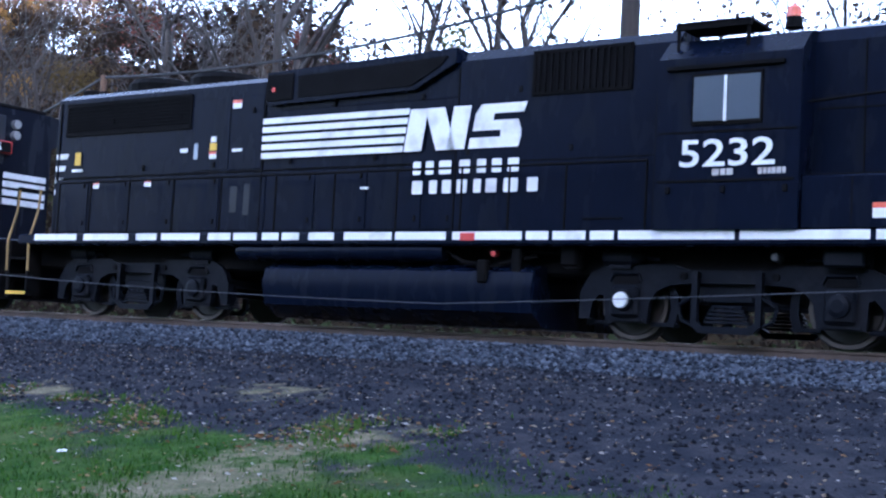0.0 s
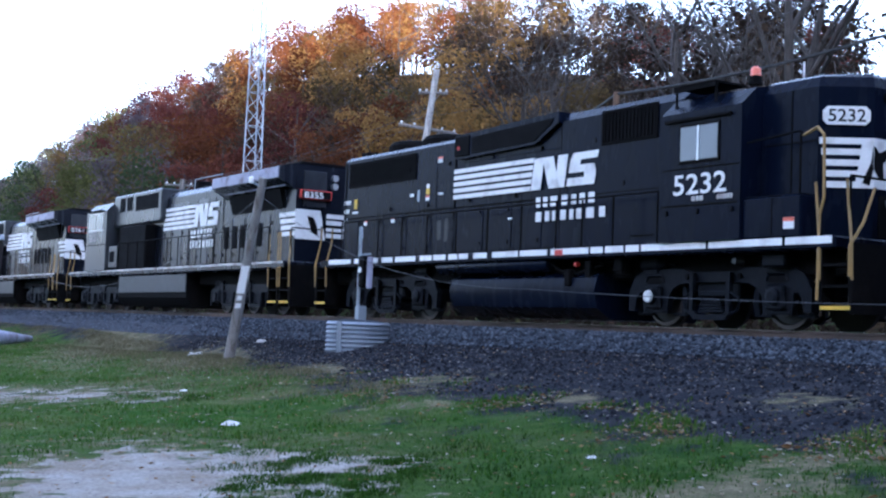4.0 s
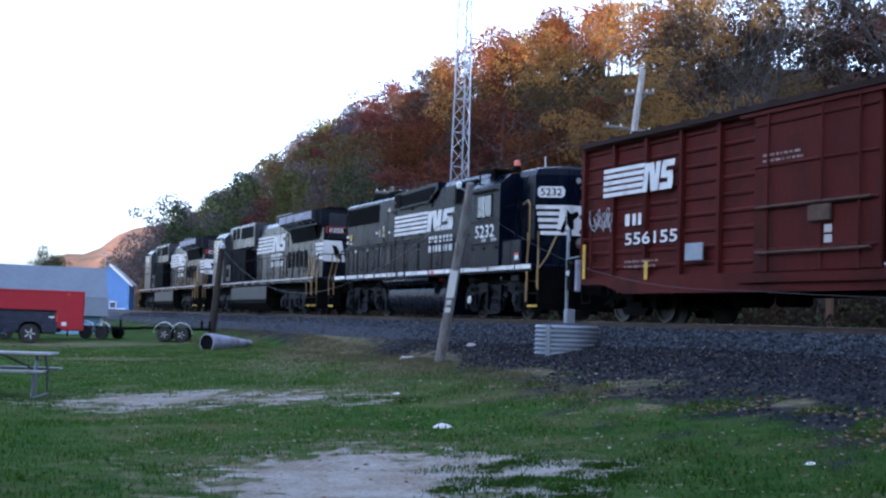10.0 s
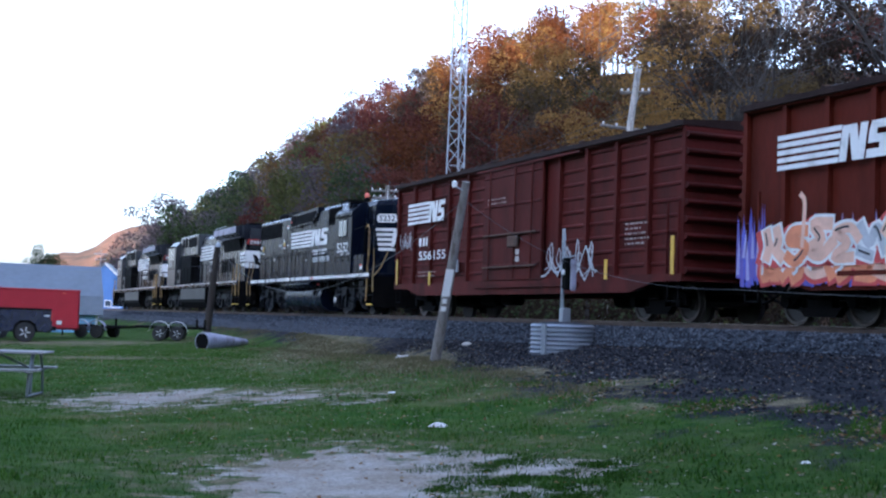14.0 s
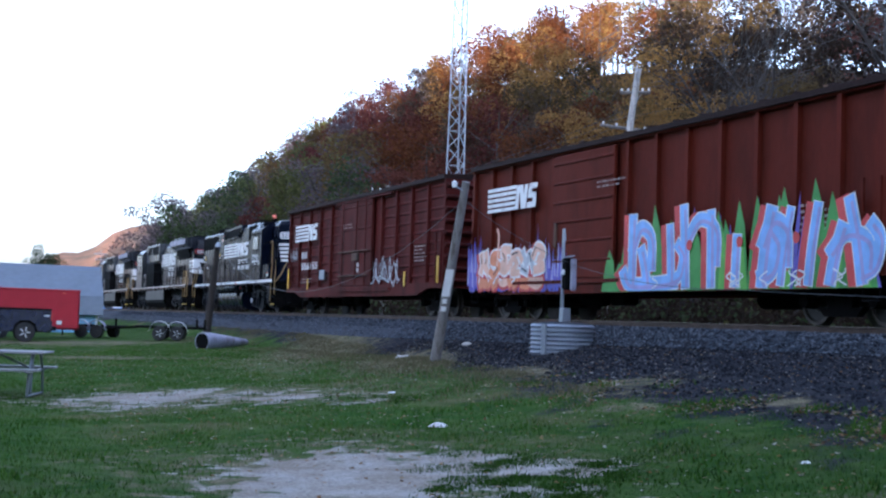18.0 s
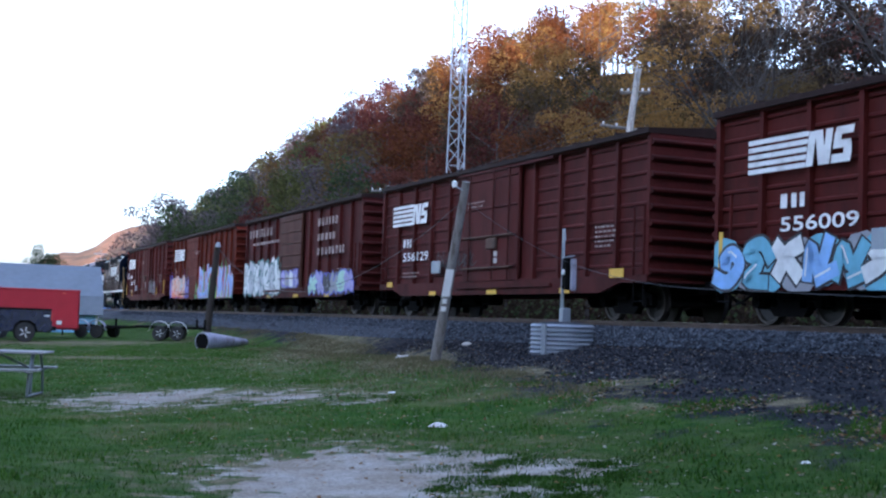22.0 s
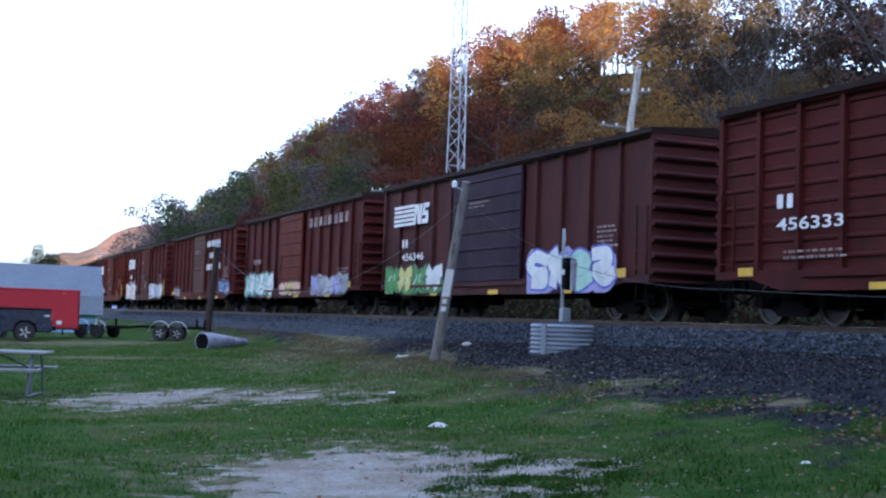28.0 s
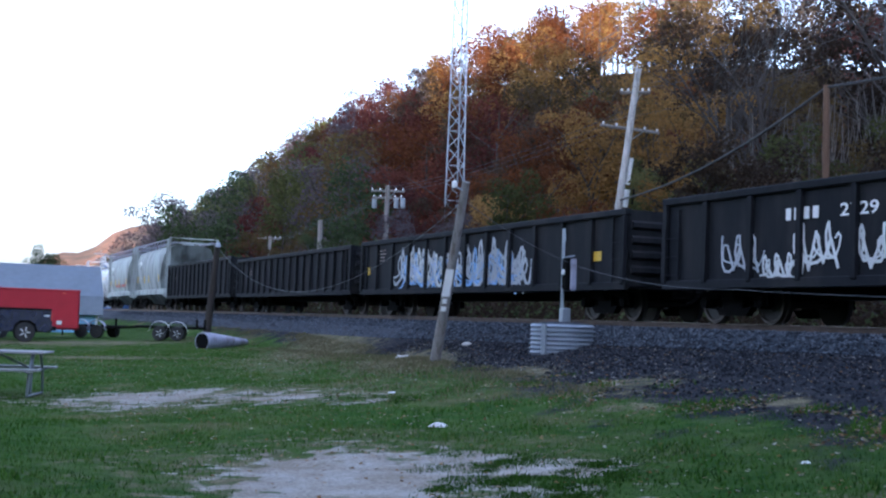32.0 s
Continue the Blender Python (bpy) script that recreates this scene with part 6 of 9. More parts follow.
def plate(paint, num, **more):
    """A boxcar with broad posts and a sliding door."""
    s = dict(paint=paint, posts=15, door=3.0, door_x=0.9, ribs=6, logo=LOGO, bars=((6.3, 2.12, 0.55, 0.26, 2),), text=((num, 6.3, 1.72, 0.22, 1.8),), yellow=YLOW, data=DATA)
    s.update(more)
    return s


BLUES, WHITES, YEL = ("ink", "sky", "cyan", "white"), ("teal", "white", "silver", "white"), ("ink", "lemon", "mint", "lemon", "white")
CARS = [
    plug("oxide", "556155", label="rust-red boxcar with plug door and white scrawl", tags=((-2.2, -5.0, 0.9, 1.9, "silver", 0.05), (7.6, 6.6, 2.0, 2.6, "silver", 0.025))),
    plate("red_oxide", "", label="red boxcar with blue, orange and green graffiti", text=(), bars=(), door=2.9, door_x=1.9, graf=((8.2, 2.6, 0.66, 2.15, ("blue",), 0), (0.3, -8.1, 0.64, 2.55, ("sky",), 0)), yellow=()),
    southern("brown", 3, label="brown boxcar with large white and teal graffiti", bars=((7.2, 3.3, 4.0, 0.36, 8), (6.6, 2.95, 4.4, 0.12, 18), (-3.2, 3.3, 2.6, 0.3, 6), (-3.2, 2.75, 2.4, 0.26, 5), (-3.2, 2.2, 3.4, 0.28, 8)), white="faded_white", graf=((7.9, 1.9, 0.66, 2.35, WHITES, 5, ("white", "teal")), (1.7, -0.7, 1.0, 1.8, ("blue", "lilac", "grey", "white"), 4), (-2.4, -7.6, 0.66, 1.7, ("blue", "mint", "lilac", "ink", "grey"), 6))),
    plug("brown", "556129", yellow=YLOW, label="brown boxcar with plug door and yellow strips", tags=((3.4, 0.4, 1.3, 1.9, "ink", 0.03),)),
    plug("oxide", "556009", label="rust-red boxcar with blue and yellow graffiti", graf=((8.0, 2.9, 0.6, 1.7, BLUES, 6, ("cyan", "grey")), (-1.9, -7.8, 0.6, 1.75, YEL, 7, ("cyan", "lemon")))),
    plate("purple", "406911", label="faded purple boxcar with pale blue graffiti", logo=None, door_paint="maroon", graf=((5.6, 2.6, 0.66, 2.0, ("ink", "cyan", "mint", "white"), 3, ("cyan",)),), tags=((1.8, 0.8, 1.0, 1.3, "white", 0.05), (-3.4, -4.2, 1.0, 1.8, "silver", 0.05))),
    southern("brown", 7, label="brown boxcar with tan door and a white word", text=(("526538", 6.1, 1.55, 0.24, 1.6),), tags=((-2.0, -4.8, 1.0, 2.2, "grey", 0.014),)),
    plate("red_oxide", "456500", label="red boxcar with wide double door", door=4.6, door_x=-0.2, door_paint="oxide", ribs=7, panels=True, graf=((2.9, -0.4, 0.85, 1.4, ("ink", "blue", "lilac", "ink", "white"), 5),)),
    plug("red_oxide", "556106", yellow=YLOW, label="rust-red boxcar with small blue and white tags", tags=((6.4, 5.4, 0.9, 1.5, "white", 0.06), (-4.4, -6.6, 1.0, 1.6, "lilac", 0.05), (-6.6, -7.6, 1.6, 2.1, "lilac", 0.04))),
    plate("purple", "456553", label="purple boxcar with louvred double door", logo=None, door=6.2, door_x=0.4, door_paint="purple", ribs=12, panels=True),
    plate("purple", "406895", label="dark purple boxcar with white tags", logo=None, door_paint="maroon", tags=((3.6, 2.4, 0.8, 2.0, "white", 0.07), (1.2, -1.8, 1.0, 1.9, "silver", 0.05))),
    plug("red_oxide", "556097", label="rust-red boxcar with grey graffiti", tags=((7.7, 5.4, 0.8, 1.8, "silver", 0.05), (5.2, 3.2, 0.75, 1.9, "lilac", 0.06), (-2.6, -3.8, 0.9, 1.8, "grey", 0.05), (-5.0, -6.2, 0.9, 1.7, "silver", 0.04))),
    plug("oxide", "556140", label="rust-red boxcar with grey patches low on the side", graf=((8.0, 2.2, 0.62, 1.9, ("slate", "slate", "slate", "grey"), 5, ("slate",)), (-4.6, -8.0, 0.62, 1.9, ("slate", "slate", "slate"), 3, ("slate",)))),
    plate("oxide", "456520", label="rust-red boxcar with red door and blue graffiti", logo=None, door=5.0, door_x=-0.4, door_paint="red_oxide", graf=((6.4, 2.6, 0.64, 1.8, ("blue", "sky", "cyan", "white"), 5), (2.2, -3.6, 0.66, 1.4, ("crimson", "blue", "lilac", "blue"), 4))),
    plug("brown", "556071", label="brown boxcar with plug door", tags=((5, 2.5, 0.9, 1.6, "silver", 0.04),)),
    plug("oxide", "556118", label="rust-red boxcar with white scrawl", tags=((-3, -6.5, 0.9, 1.7, "white", 0.05),)),
    plate("maroon", "406722", label="maroon boxcar with sliding door", logo=None, tags=((5, 3, 0.8, 1.4, "silver", 0.04),)),
    plug("red_oxide", "556084", label="rust-red boxcar with pale graffiti", graf=((7.5, 3.6, 0.7, 1.7, WHITES, 4),)),
    plug("oxide", "556133", label="rust-red boxcar with mixed graffiti", graf=((7.9, 3.6, 0.7, 1.9, ("ink", "peach", "white", "silver"), 5), (-2.5, -7.5, 0.7, 1.7, ("ink", "silver", "white", "lilac"), 5))),
    plate("oxide", "", label="rust-red boxcar with pale ribbed door and white words", logo=None, text=(), door_paint="tan_door", door_x=0.2, door=2.8, ribs=10, bars=((-1.9, 3.3, 3.2, 0.3, 7), (-2.6, 2.7, 1.6, 0.28, 3), (-1.9, 2.1, 3.4, 0.3, 7)), door_label="pale striped sliding door", tags=((7.0, 5.0, 0.8, 1.3, "silver", 0.05), (-5.0, -7.5, 0.8, 1.6, "sky", 0.05))),
    southern("brown", 21, label="brown boxcar with orange-red door and graffiti", door_paint="red_oxide", bars=((-2.0, 3.3, 5.0, 0.36, 8), (6.4, 2.1, 1.4, 0.22, 4)), graf=((7.7, 3.0, 0.66, 1.8, ("teal", "mint", "white", "peach", "white"), 4), (1.9, -1.0, 0.7, 1.3, ("ink", "peach", "lemon"), 3), (-2.6, -7.0, 0.66, 1.5, ("ink", "lilac", "grey", "silver"), 5))),
    plate("maroon", "456346", label="maroon boxcar with violet door and yellow graffiti", door_paint="violet_door", door=4.4, door_x=0.2, posts=13, graf=((7.6, 3.0, 0.66, 1.6, ("ink", "green", "lemon", "green", "white"), 4), (-2.6, -6.8, 0.62, 1.8, ("blue", "white", "white", "mint"), 4, ("lilac",)))),
    plate("brown", "456333", label="brown boxcar with full-width double door", logo=None, door=4.8, door_x=-0.2, panels=True, ribs=7),
    plug("oxide", "556159", yellow=YLOW, label="rust-red boxcar with blue patch and white tag", graf=((5.6, 3.2, 0.66, 1.6, ("cyan", "cyan", "blue", "cyan"), 3, ("cyan",)),), tags=((-1.4, -5.6, 0.8, 1.7, "white", 0.05), (-2.0, -5.2, 0.8, 1.5, "lilac", 0.06))),
    southern("brown", 25, label="brown boxcar with white, gold and blue graffiti", bars=((7.3, 3.3, 4.2, 0.36, 8), (6.9, 2.9, 4.2, 0.12, 16), (-2.6, 3.3, 3.0, 0.3, 7), (-3.0, 2.75, 2.2, 0.26, 5), (-2.6, 2.2, 3.6, 0.28, 8)), white="faded_white", text=(("525643", 6.8, 2.2, 0.28, 2.2),), graf=((2.4, -2.0, 0.66, 1.7, ("ink", "white", "peach", "lemon"), 6), (-2.2, -7.2, 0.8, 2.0, ("ink", "lilac", "blue", "sky"), 4))),
    plug("red_oxide", "556053", yellow=YLOW, label="rust-red boxcar with faint tan tags", tags=((-1.5, -4.6, 0.9, 1.6, "peach", 0.04),)),
    plate("oxide", "456541", label="rust-red boxcar with white graffiti on both ends", logo=None, door=4.6, door_x=0.2, door_paint="tan_door", bars=((-3.0, 3.3, 4.2, 0.12, 14), (-3.0, 2.9, 4.2, 0.12, 14), (-3.0, 2.5, 4.2, 0.12, 14)), white="faded_white", graf=((6.3, 3.6, 0.7, 2.0, WHITES, 2, ("white",)), (-2.6, -6.4, 0.64, 1.6, ("cyan", "white", "sky", "white"), 4))),
    plate("purple", "", label="pale purple boxcar with sketched outlines", logo=None, text=(), tags=((5.6, -0.5, 1.2, 1.7, "silver", 0.02), (-5.0, -7.4, 1.0, 2.2, "lilac", 0.03))),
    southern("oxide", 29, label="rust-red boxcar with white words and green graffiti", bars=((7.4, 3.3, 4.4, 0.4, 8), (7.0, 2.9, 4.4, 0.12, 16), (-2.6, 3.35, 4.0, 0.32, 8), (-2.6, 2.8, 2.8, 0.28, 6), (-2.6, 2.2, 4.4, 0.3, 9)), text=(("526624", 6.9, 2.2, 0.3, 2.4),), graf=((6.9, 2.6, 0.66, 1.8, ("ink", "mint", "lemon", "mint", "white"), 4), (1.9, -1.4, 0.9, 1.5, ("ink", "teal", "grey"), 3), (-2.0, -7.6, 0.66, 1.9, ("ink", "sky", "cyan", "white"), 6))),
    plate("red_oxide", "406875", label="rust-red boxcar with violet door and bold white graffiti", logo=None, door_paint="violet_door", door=2.9, door_x=1.4, graf=((5.2, 3.2, 0.66, 1.8, ("ink", "white", "silver", "white"), 3), (-0.3, -5.0, 0.66, 2.2, ("ink", "white", "white", "silver"), 4), (-5.3, -7.8, 0.66, 1.7, ("ink", "white", "lilac", "ink", "white"), 3))),
]
OTHERS = [
    dict(build=tank_car, half=6.6, zc=2.08, label="white tank car with grimy band", band=2.3),
    dict(build=tank_car, half=6.4, zc=2.18, label="white tank car with yellow placard"),
    dict(build=tank_car, half=6.7, zc=2.18, label="white tank car with railed dome platform"),
    dict(build=tank_car, half=6.3, zc=2.18, label="clean white tank car"),
    dict(build=hopper_car, half=7.0, num="95708", label="grey covered hopper with red scrawl", tag=True),
    dict(build=hopper_car, half=6.8, num="95714", label="pale grey covered hopper with roof walk"),
    dict(build=gondola_car, half=8.4, top=2.62, label="black gondola with closely set posts", posts=16, data=((6.6, 2.0, 0.8, 4),)),
    dict(build=gondola_car, half=8.4, top=2.40, label="black gondola with small white lettering", posts=18, data=((6.8, 1.9, 1.0, 3),)),
    dict(build=gondola_car, half=8.7, top=2.45, label="black gondola with blue-white graffiti", posts=13, tags=((5.6, -4.6, 0.8, 2.1, "silver", 0.11), (5.0, -4.0, 0.7, 1.9, "sky", 0.09), (4.4, 0.4, 0.9, 2.0, "white", 0.10), (-0.6, -4.2, 0.7, 1.8, "silver", 0.12)), data=((7.0, 2.1, 0.7, 4),), yellow=((8.1, 1.35, 0.3, 0.25), (-7.4, 1.35, 0.35, 0.22))),
    dict(build=gondola_car, half=8.7, top=2.55, label="black gondola with white tags", posts=13, text=(("2729", 3.3, 1.90, 0.22, 0.95),), bars=((4.75, 1.90, 1.0, 0.22, 4),), tags=((6.6, 5.4, 0.9, 1.7, "silver", 0.06), (5.4, 4.2, 0.75, 1.3, "white", 0.06), (4.4, 3.2, 0.9, 1.8, "white", 0.07), (2.9, 1.4, 0.9, 1.7, "white", 0.07), (0.6, -1.0, 0.8, 1.6, "mint", 0.05))),
]
TRAIN = []  # each vehicle, with its middle's distance behind the first boxcar's front edge
for i, spec in enumerate(CARS):
    if spec.get("logo", 1) is None:
        del spec["logo"]
    if not any(t[0] for t in spec.get("text", ())):
        spec["text"] = ()
    TRAIN.append((boxcar(spec, i + 1), OFFSETS[i] + HALF))
for i, spec in enumerate(OTHERS):
    TRAIN.append((spec["build"](spec, 40 + i), OFFSETS[30 + i] + spec["half"]))
GP = four_axle_loco()
TRAIN.append((GP, -10.95))
TRAIN.append((six_axle_loco("8355"), -31.75))
TRAIN.append((six_axle_loco("8361"), -54.4))
# ---- the land ----
def ground_material():
    m = bpy.data.materials.new("ground")
    m.use_nodes = True
    n, l = m.node_tree.nodes, m.node_tree.links
    b = n["Principled BSDF"]
    b.inputs["Roughness"].default_value = 0.95
    b.inputs["Specular IOR Level"].default_value = 0.03
    tc = n.new("ShaderNodeTexCoord")

    def noise_tex(scale, detail=5):
        t = n.new("ShaderNodeTexNoise")
        t.inputs["Scale"].default_value, t.inputs["Detail"].default_value = scale, detail
        l.new(tc.outputs["Object"], t.inputs[0])
        return t.outputs[0]

    def mixed(fac, a, c):
        x = n.new("ShaderNodeMix")
        x.data_type = "RGBA"
        for k, v in ((6, a), (7, c)):
            if isinstance(v, tuple):
                x.inputs[k].default_value = (*v, 1)
            else:
                l.new(v, x.inputs[k])
        l.new(fac, x.inputs[0])
        return x.outputs[2]

    def ranged(v, a, c):
        r = n.new("ShaderNodeMapRange")
        r.interpolation_type = "SMOOTHSTEP"
        r.inputs[1].default_value, r.inputs[2].default_value = a, c
        l.new(v, r.inputs[0])
        return r.outputs[0]

    def mask(name, scale, width=0.25, rough=1.1):
        a = n.new("ShaderNodeAttribute")
        a.attribute_name = name
        s = n.new("ShaderNodeMath")
        s.operation = "ADD"
        l.new(a.outputs["Fac"], s.inputs[0])
        o = n.new("ShaderNodeMath")
        o.operation = "MULTIPLY_ADD"
        o.inputs[1].default_value, o.inputs[2].default_value = rough, -rough / 2
        l.new(noise_tex(scale, 6), o.inputs[0])
        l.new(o.outputs[0], s.inputs[1])
        return ranged(s.outputs[0], 0.5 - width, 0.5 + width)

    big, mid, fine = noise_tex(0.5), noise_tex(2.2), noise_tex(28, 7)
    grass = mixed(ranged(mid, 0.35, 0.68), (0.028, 0.070, 0.009), (0.062, 0.098, 0.023))
    grass = mixed(ranged(noise_tex(7, 4), 0.50, 0.72), grass, (0.016, 0.040, 0.010))
    grass = mixed(ranged(big, 0.52, 0.74), grass, (0.105, 0.098, 0.048))
    # a darker green carries the weaker light on the lawn's right
    right_dim = n.new("ShaderNodeAttribute")
    right_dim.attribute_name = "right_dim"
    grass = mixed(right_dim.outputs["Fac"], grass, mixed(ranged(mid, 0.35, 0.7), (0.015, 0.040, 0.006), (0.031, 0.062, 0.012)))
    soil = mixed(ranged(mid, 0.35, 0.7), (0.016, 0.0175, 0.0235), (0.034, 0.0335, 0.0385))
    dry = mixed(ranged(mid, 0.3, 0.7), (0.165, 0.142, 0.090), (0.085, 0.085, 0.046))
    dirt = mixed(ranged(mid, 0.3, 0.7), (0.32, 0.30, 0.275), (0.22, 0.19, 0.155))
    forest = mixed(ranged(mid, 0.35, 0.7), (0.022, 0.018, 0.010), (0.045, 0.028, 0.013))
    c = mixed(mask("grass", 1.4, 0.12), soil, grass)
    c = mixed(mask("dry", 3.5, 0.28, 1.7), c, dry)
    c = mixed(mask("dirt", 2.4, 0.10, 1.7), c, dirt)
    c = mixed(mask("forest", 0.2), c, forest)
    hs = n.new("ShaderNodeHueSaturation")
    l.new(c, hs.inputs["Color"])
    vr = n.new("ShaderNodeMapRange")
    vr.inputs[3].default_value, vr.inputs[4].default_value = 0.25, 1.75
    l.new(fine, vr.inputs[0])
    l.new(vr.outputs[0], hs.inputs["Value"])
    l.new(hs.outputs[0], b.inputs["Base Color"])
    bp = n.new("ShaderNodeBump")
    bp.inputs["Strength"].default_value, bp.inputs["Distance"].default_value = 0.7, 0.05
    l.new(fine, bp.inputs["Height"])
    l.new(bp.outputs[0], b.inputs["Normal"])
    return m


GRASS_EDGE = [(-40, 9.6), (0, 9.2), (4.5, 8.5), (6, 7.5), (9.5, 7.7), (13, 7.3), (16, 7.6), (22, 6.4), (27, 5.4), (34, 4.3), (45, 3.5), (60, 3.1), (900, 3.1)]
# bare patches on the lawn and dry, tan ones: ahead of the tripod, to its right, half depth, half width, strength
BARE = [(11.8, -0.85, 1.6, 1.05, 1.0), (12.0, 0.1, 1.2, 0.8, 0.85), (11.9, 1.1, 0.75, 0.8, 0.72), (10.7, 0.6, 0.5, 0.9, 0.66), (20.8, -4.5, 1.5, 1.9, 0.72), (20.2, -2.4, 1.1, 1.5, 0.62), (19.0, -0.9, 0.5, 0.6, 0.6)]
DRY = [(9.4, 3.7, 0.55, 0.8, 0.95), (18.9, 2.5, 1.0, 1.1, 0.58), (22.5, 1.3, 2.0, 0.8, 0.62), (28.5, -0.9, 4.0, 1.1, 0.95), (38.0, -3.6, 9.0, 1.4, 0.95), (13.5, 6.1, 0.6, 0.4, 0.6), (15.4, 4.1, 0.8, 0.4, 0.6), (10.2, 5.0, 0.4, 0.9, 0.8), (47, -15.0, 3.0, 5.0, 0.95), (34, -9, 1.2, 4.0, 0.72), (16.4, 2.3, 0.5, 0.7, 0.6), (12.4, -1.0, 2.4, 2.2, 0.62), (20.8, -3.4, 2.2, 3.6, 0.62)]


def grass_amount(s, u):
    if u < 0:
        return 0.0
    e = curve_at(s, GRASS_EDGE)
    return 0.62 * ramp(u, e - 0.8, e + 0.8) + 0.38 * ramp(u, e + 0.5, e + 3.8)


def right_dim_amount(s, u):
    """Deep green grass east of the mast, darkened to stand for dimmer light towards the cinders."""
    return (1 - ramp(s, 5, 17)) * 0.75 if u > 3 else 0.0


def patch_amount(s, u, patches):
    best = 0.0
    p = at_line(s, u)
    ahead, side = p.x * -math.sin(radians(29.2)) + p.y * math.cos(radians(29.2)), p.x * math.cos(radians(29.2)) + p.y * math.sin(radians(29.2))
    for cs, cu, a, c, k in patches:
        q = math.hypot((ahead - cs) / a, (side - cu) / c)
        best = max(best, k * (1.15 - 0.6 * q))
    return max(0.0, min(1.0, best))


def dirt_amount(s, u):
    return patch_amount(s, u, BARE)


def steps(*runs):
    out = []
    for a, b, d in runs:
        k = max(1, round((b - a) / d))
        out += [a + (b - a) * i / k for i in range(k)]
    return out + [runs[-1][1]]


S_GRID = steps((-2600, -300, 230), (-300, -60, 24), (-60, -14, 4), (-14, 4, 0.45), (4, 26, 0.25), (26, 40, 0.45), (40, 62, 0.5), (62, 80, 1.0), (80, 200, 5), (200, 700, 14), (700, 2400, 120))
U_GRID = steps((-1500, -260, 180), (-260, -120, 14), (-120, -16, 6), (-16, -4, 1.5), (-4, 1.8, 0.5), (1.8, 3.4, 0.2), (3.4, 16, 0.25), (16, 40, 2), (40, 200, 16), (200, 700, 40), (700, 3000, 400))


def build_ground():
    vs, gr, di, fo, dr, lu = [], [], [], [], [], []
    for s in S_GRID:
        for u in U_GRID:
            vs.append(at_line(s, u, ground_z(s, u)))
            gr.append(grass_amount(s, u))
            lu.append(right_dim_amount(s, u))
            di.append(dirt_amount(s, u) if -5 < s < 70 else 0.0)
            dr.append(patch_amount(s, u, DRY) if -5 < s < 80 else 0.0)
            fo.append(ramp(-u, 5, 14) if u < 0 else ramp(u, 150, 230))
    k = len(U_GRID)
    fs = [(i * k + j, i * k + j + 1, i * k + k + j + 1, i * k + k + j) for i in range(len(S_GRID) - 1) for j in range(k - 1)]
    me = bpy.data.meshes.new("ground")
    me.from_pydata(vs, [], fs)
    for name, vals in (("grass", gr), ("dirt", di), ("dry", dr), ("forest", fo), ("right_dim", lu)):
        a = me.attributes.new(name, "FLOAT", "POINT")
        a.data.foreach_set("value", vals)
    me.polygons.foreach_set("use_smooth", [True] * len(me.polygons))
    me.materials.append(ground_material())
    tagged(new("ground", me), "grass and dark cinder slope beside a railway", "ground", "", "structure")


build_ground()

# ---- track: ballast bed, ties, rails ----
STONE = mat("ballast_stone", (0.058, 0.066, 0.084), 0.9, spec=0.05, vary=0.5, scale=9, fine=40, other=(0.030, 0.031, 0.037), amount=0.7, bump=0.4)
CINDER = mat("cinder_stone", (0.045, 0.042, 0.043), 0.9, vary=0.5, scale=9, fine=40, other=(0.10, 0.085, 0.075), amount=0.5)


def strip(profile, s_list, dz=0.0):
    me = Mesh()
    vs = []
    for s in s_list:
        for u, z in profile:
            vs.append(at_line(s, u, rail_z(s) + z + dz))
    k = len(profile)
    return me.add(vs, [(i * k + j, i * k + (j + 1) % k, (i + 1) * k + (j + 1) % k, (i + 1) * k + j) for i in range(len(s_list) - 1) for j in range(k)])


LONG = steps((-760, -60, 35), (-60, 120, 4), (120, 860, 20))
bed = thing("ballast_bed", strip([(-3.3, -0.75), (-2.1, -0.16), (2.1, -0.16), (3.0, -0.40), (3.3, -0.75)], LONG), STONE, "grey crushed-stone ballast bed", "track", "", "structure")
for u in (-0.7175, 0.7175):
    rail = thing("rail", strip([(u - 0.07, -0.17), (u + 0.07, -0.17), (u + 0.07, -0.15), (u + 0.012, -0.13), (u + 0.012, -0.05), (u + 0.036, -0.04), (u + 0.036, -0.004), (u - 0.036, -0.004), (u - 0.036, -0.04), (u - 0.012, -0.05), (u - 0.012, -0.13), (u - 0.07, -0.15)], LONG), M["rail"], "rusty steel rail with polished head", "rail", "running rails", "structure")
    part("rail_head", strip([(u - 0.03, -0.004), (u + 0.03, -0.004), (u + 0.03, 0.0), (u - 0.03, 0.0)], LONG), M["rail_head"], rail)
ties = Mesh()
r = random.Random(3)
s = -200.0
while s < 260:
    m4 = on_line(s, r.uniform(-0.03, 0.03), rail_z(s) - 0.17, r.uniform(-0.6, 0.6))
    ties.box(-0.11, 0.11, -1.3, 1.3, -0.15, 0.02 + r.uniform(-0.008, 0.008), m4)
    s += 0.55
thing("ties", ties, M["tie"], "weathered wooden railway ties", "ties", "", "stuff")


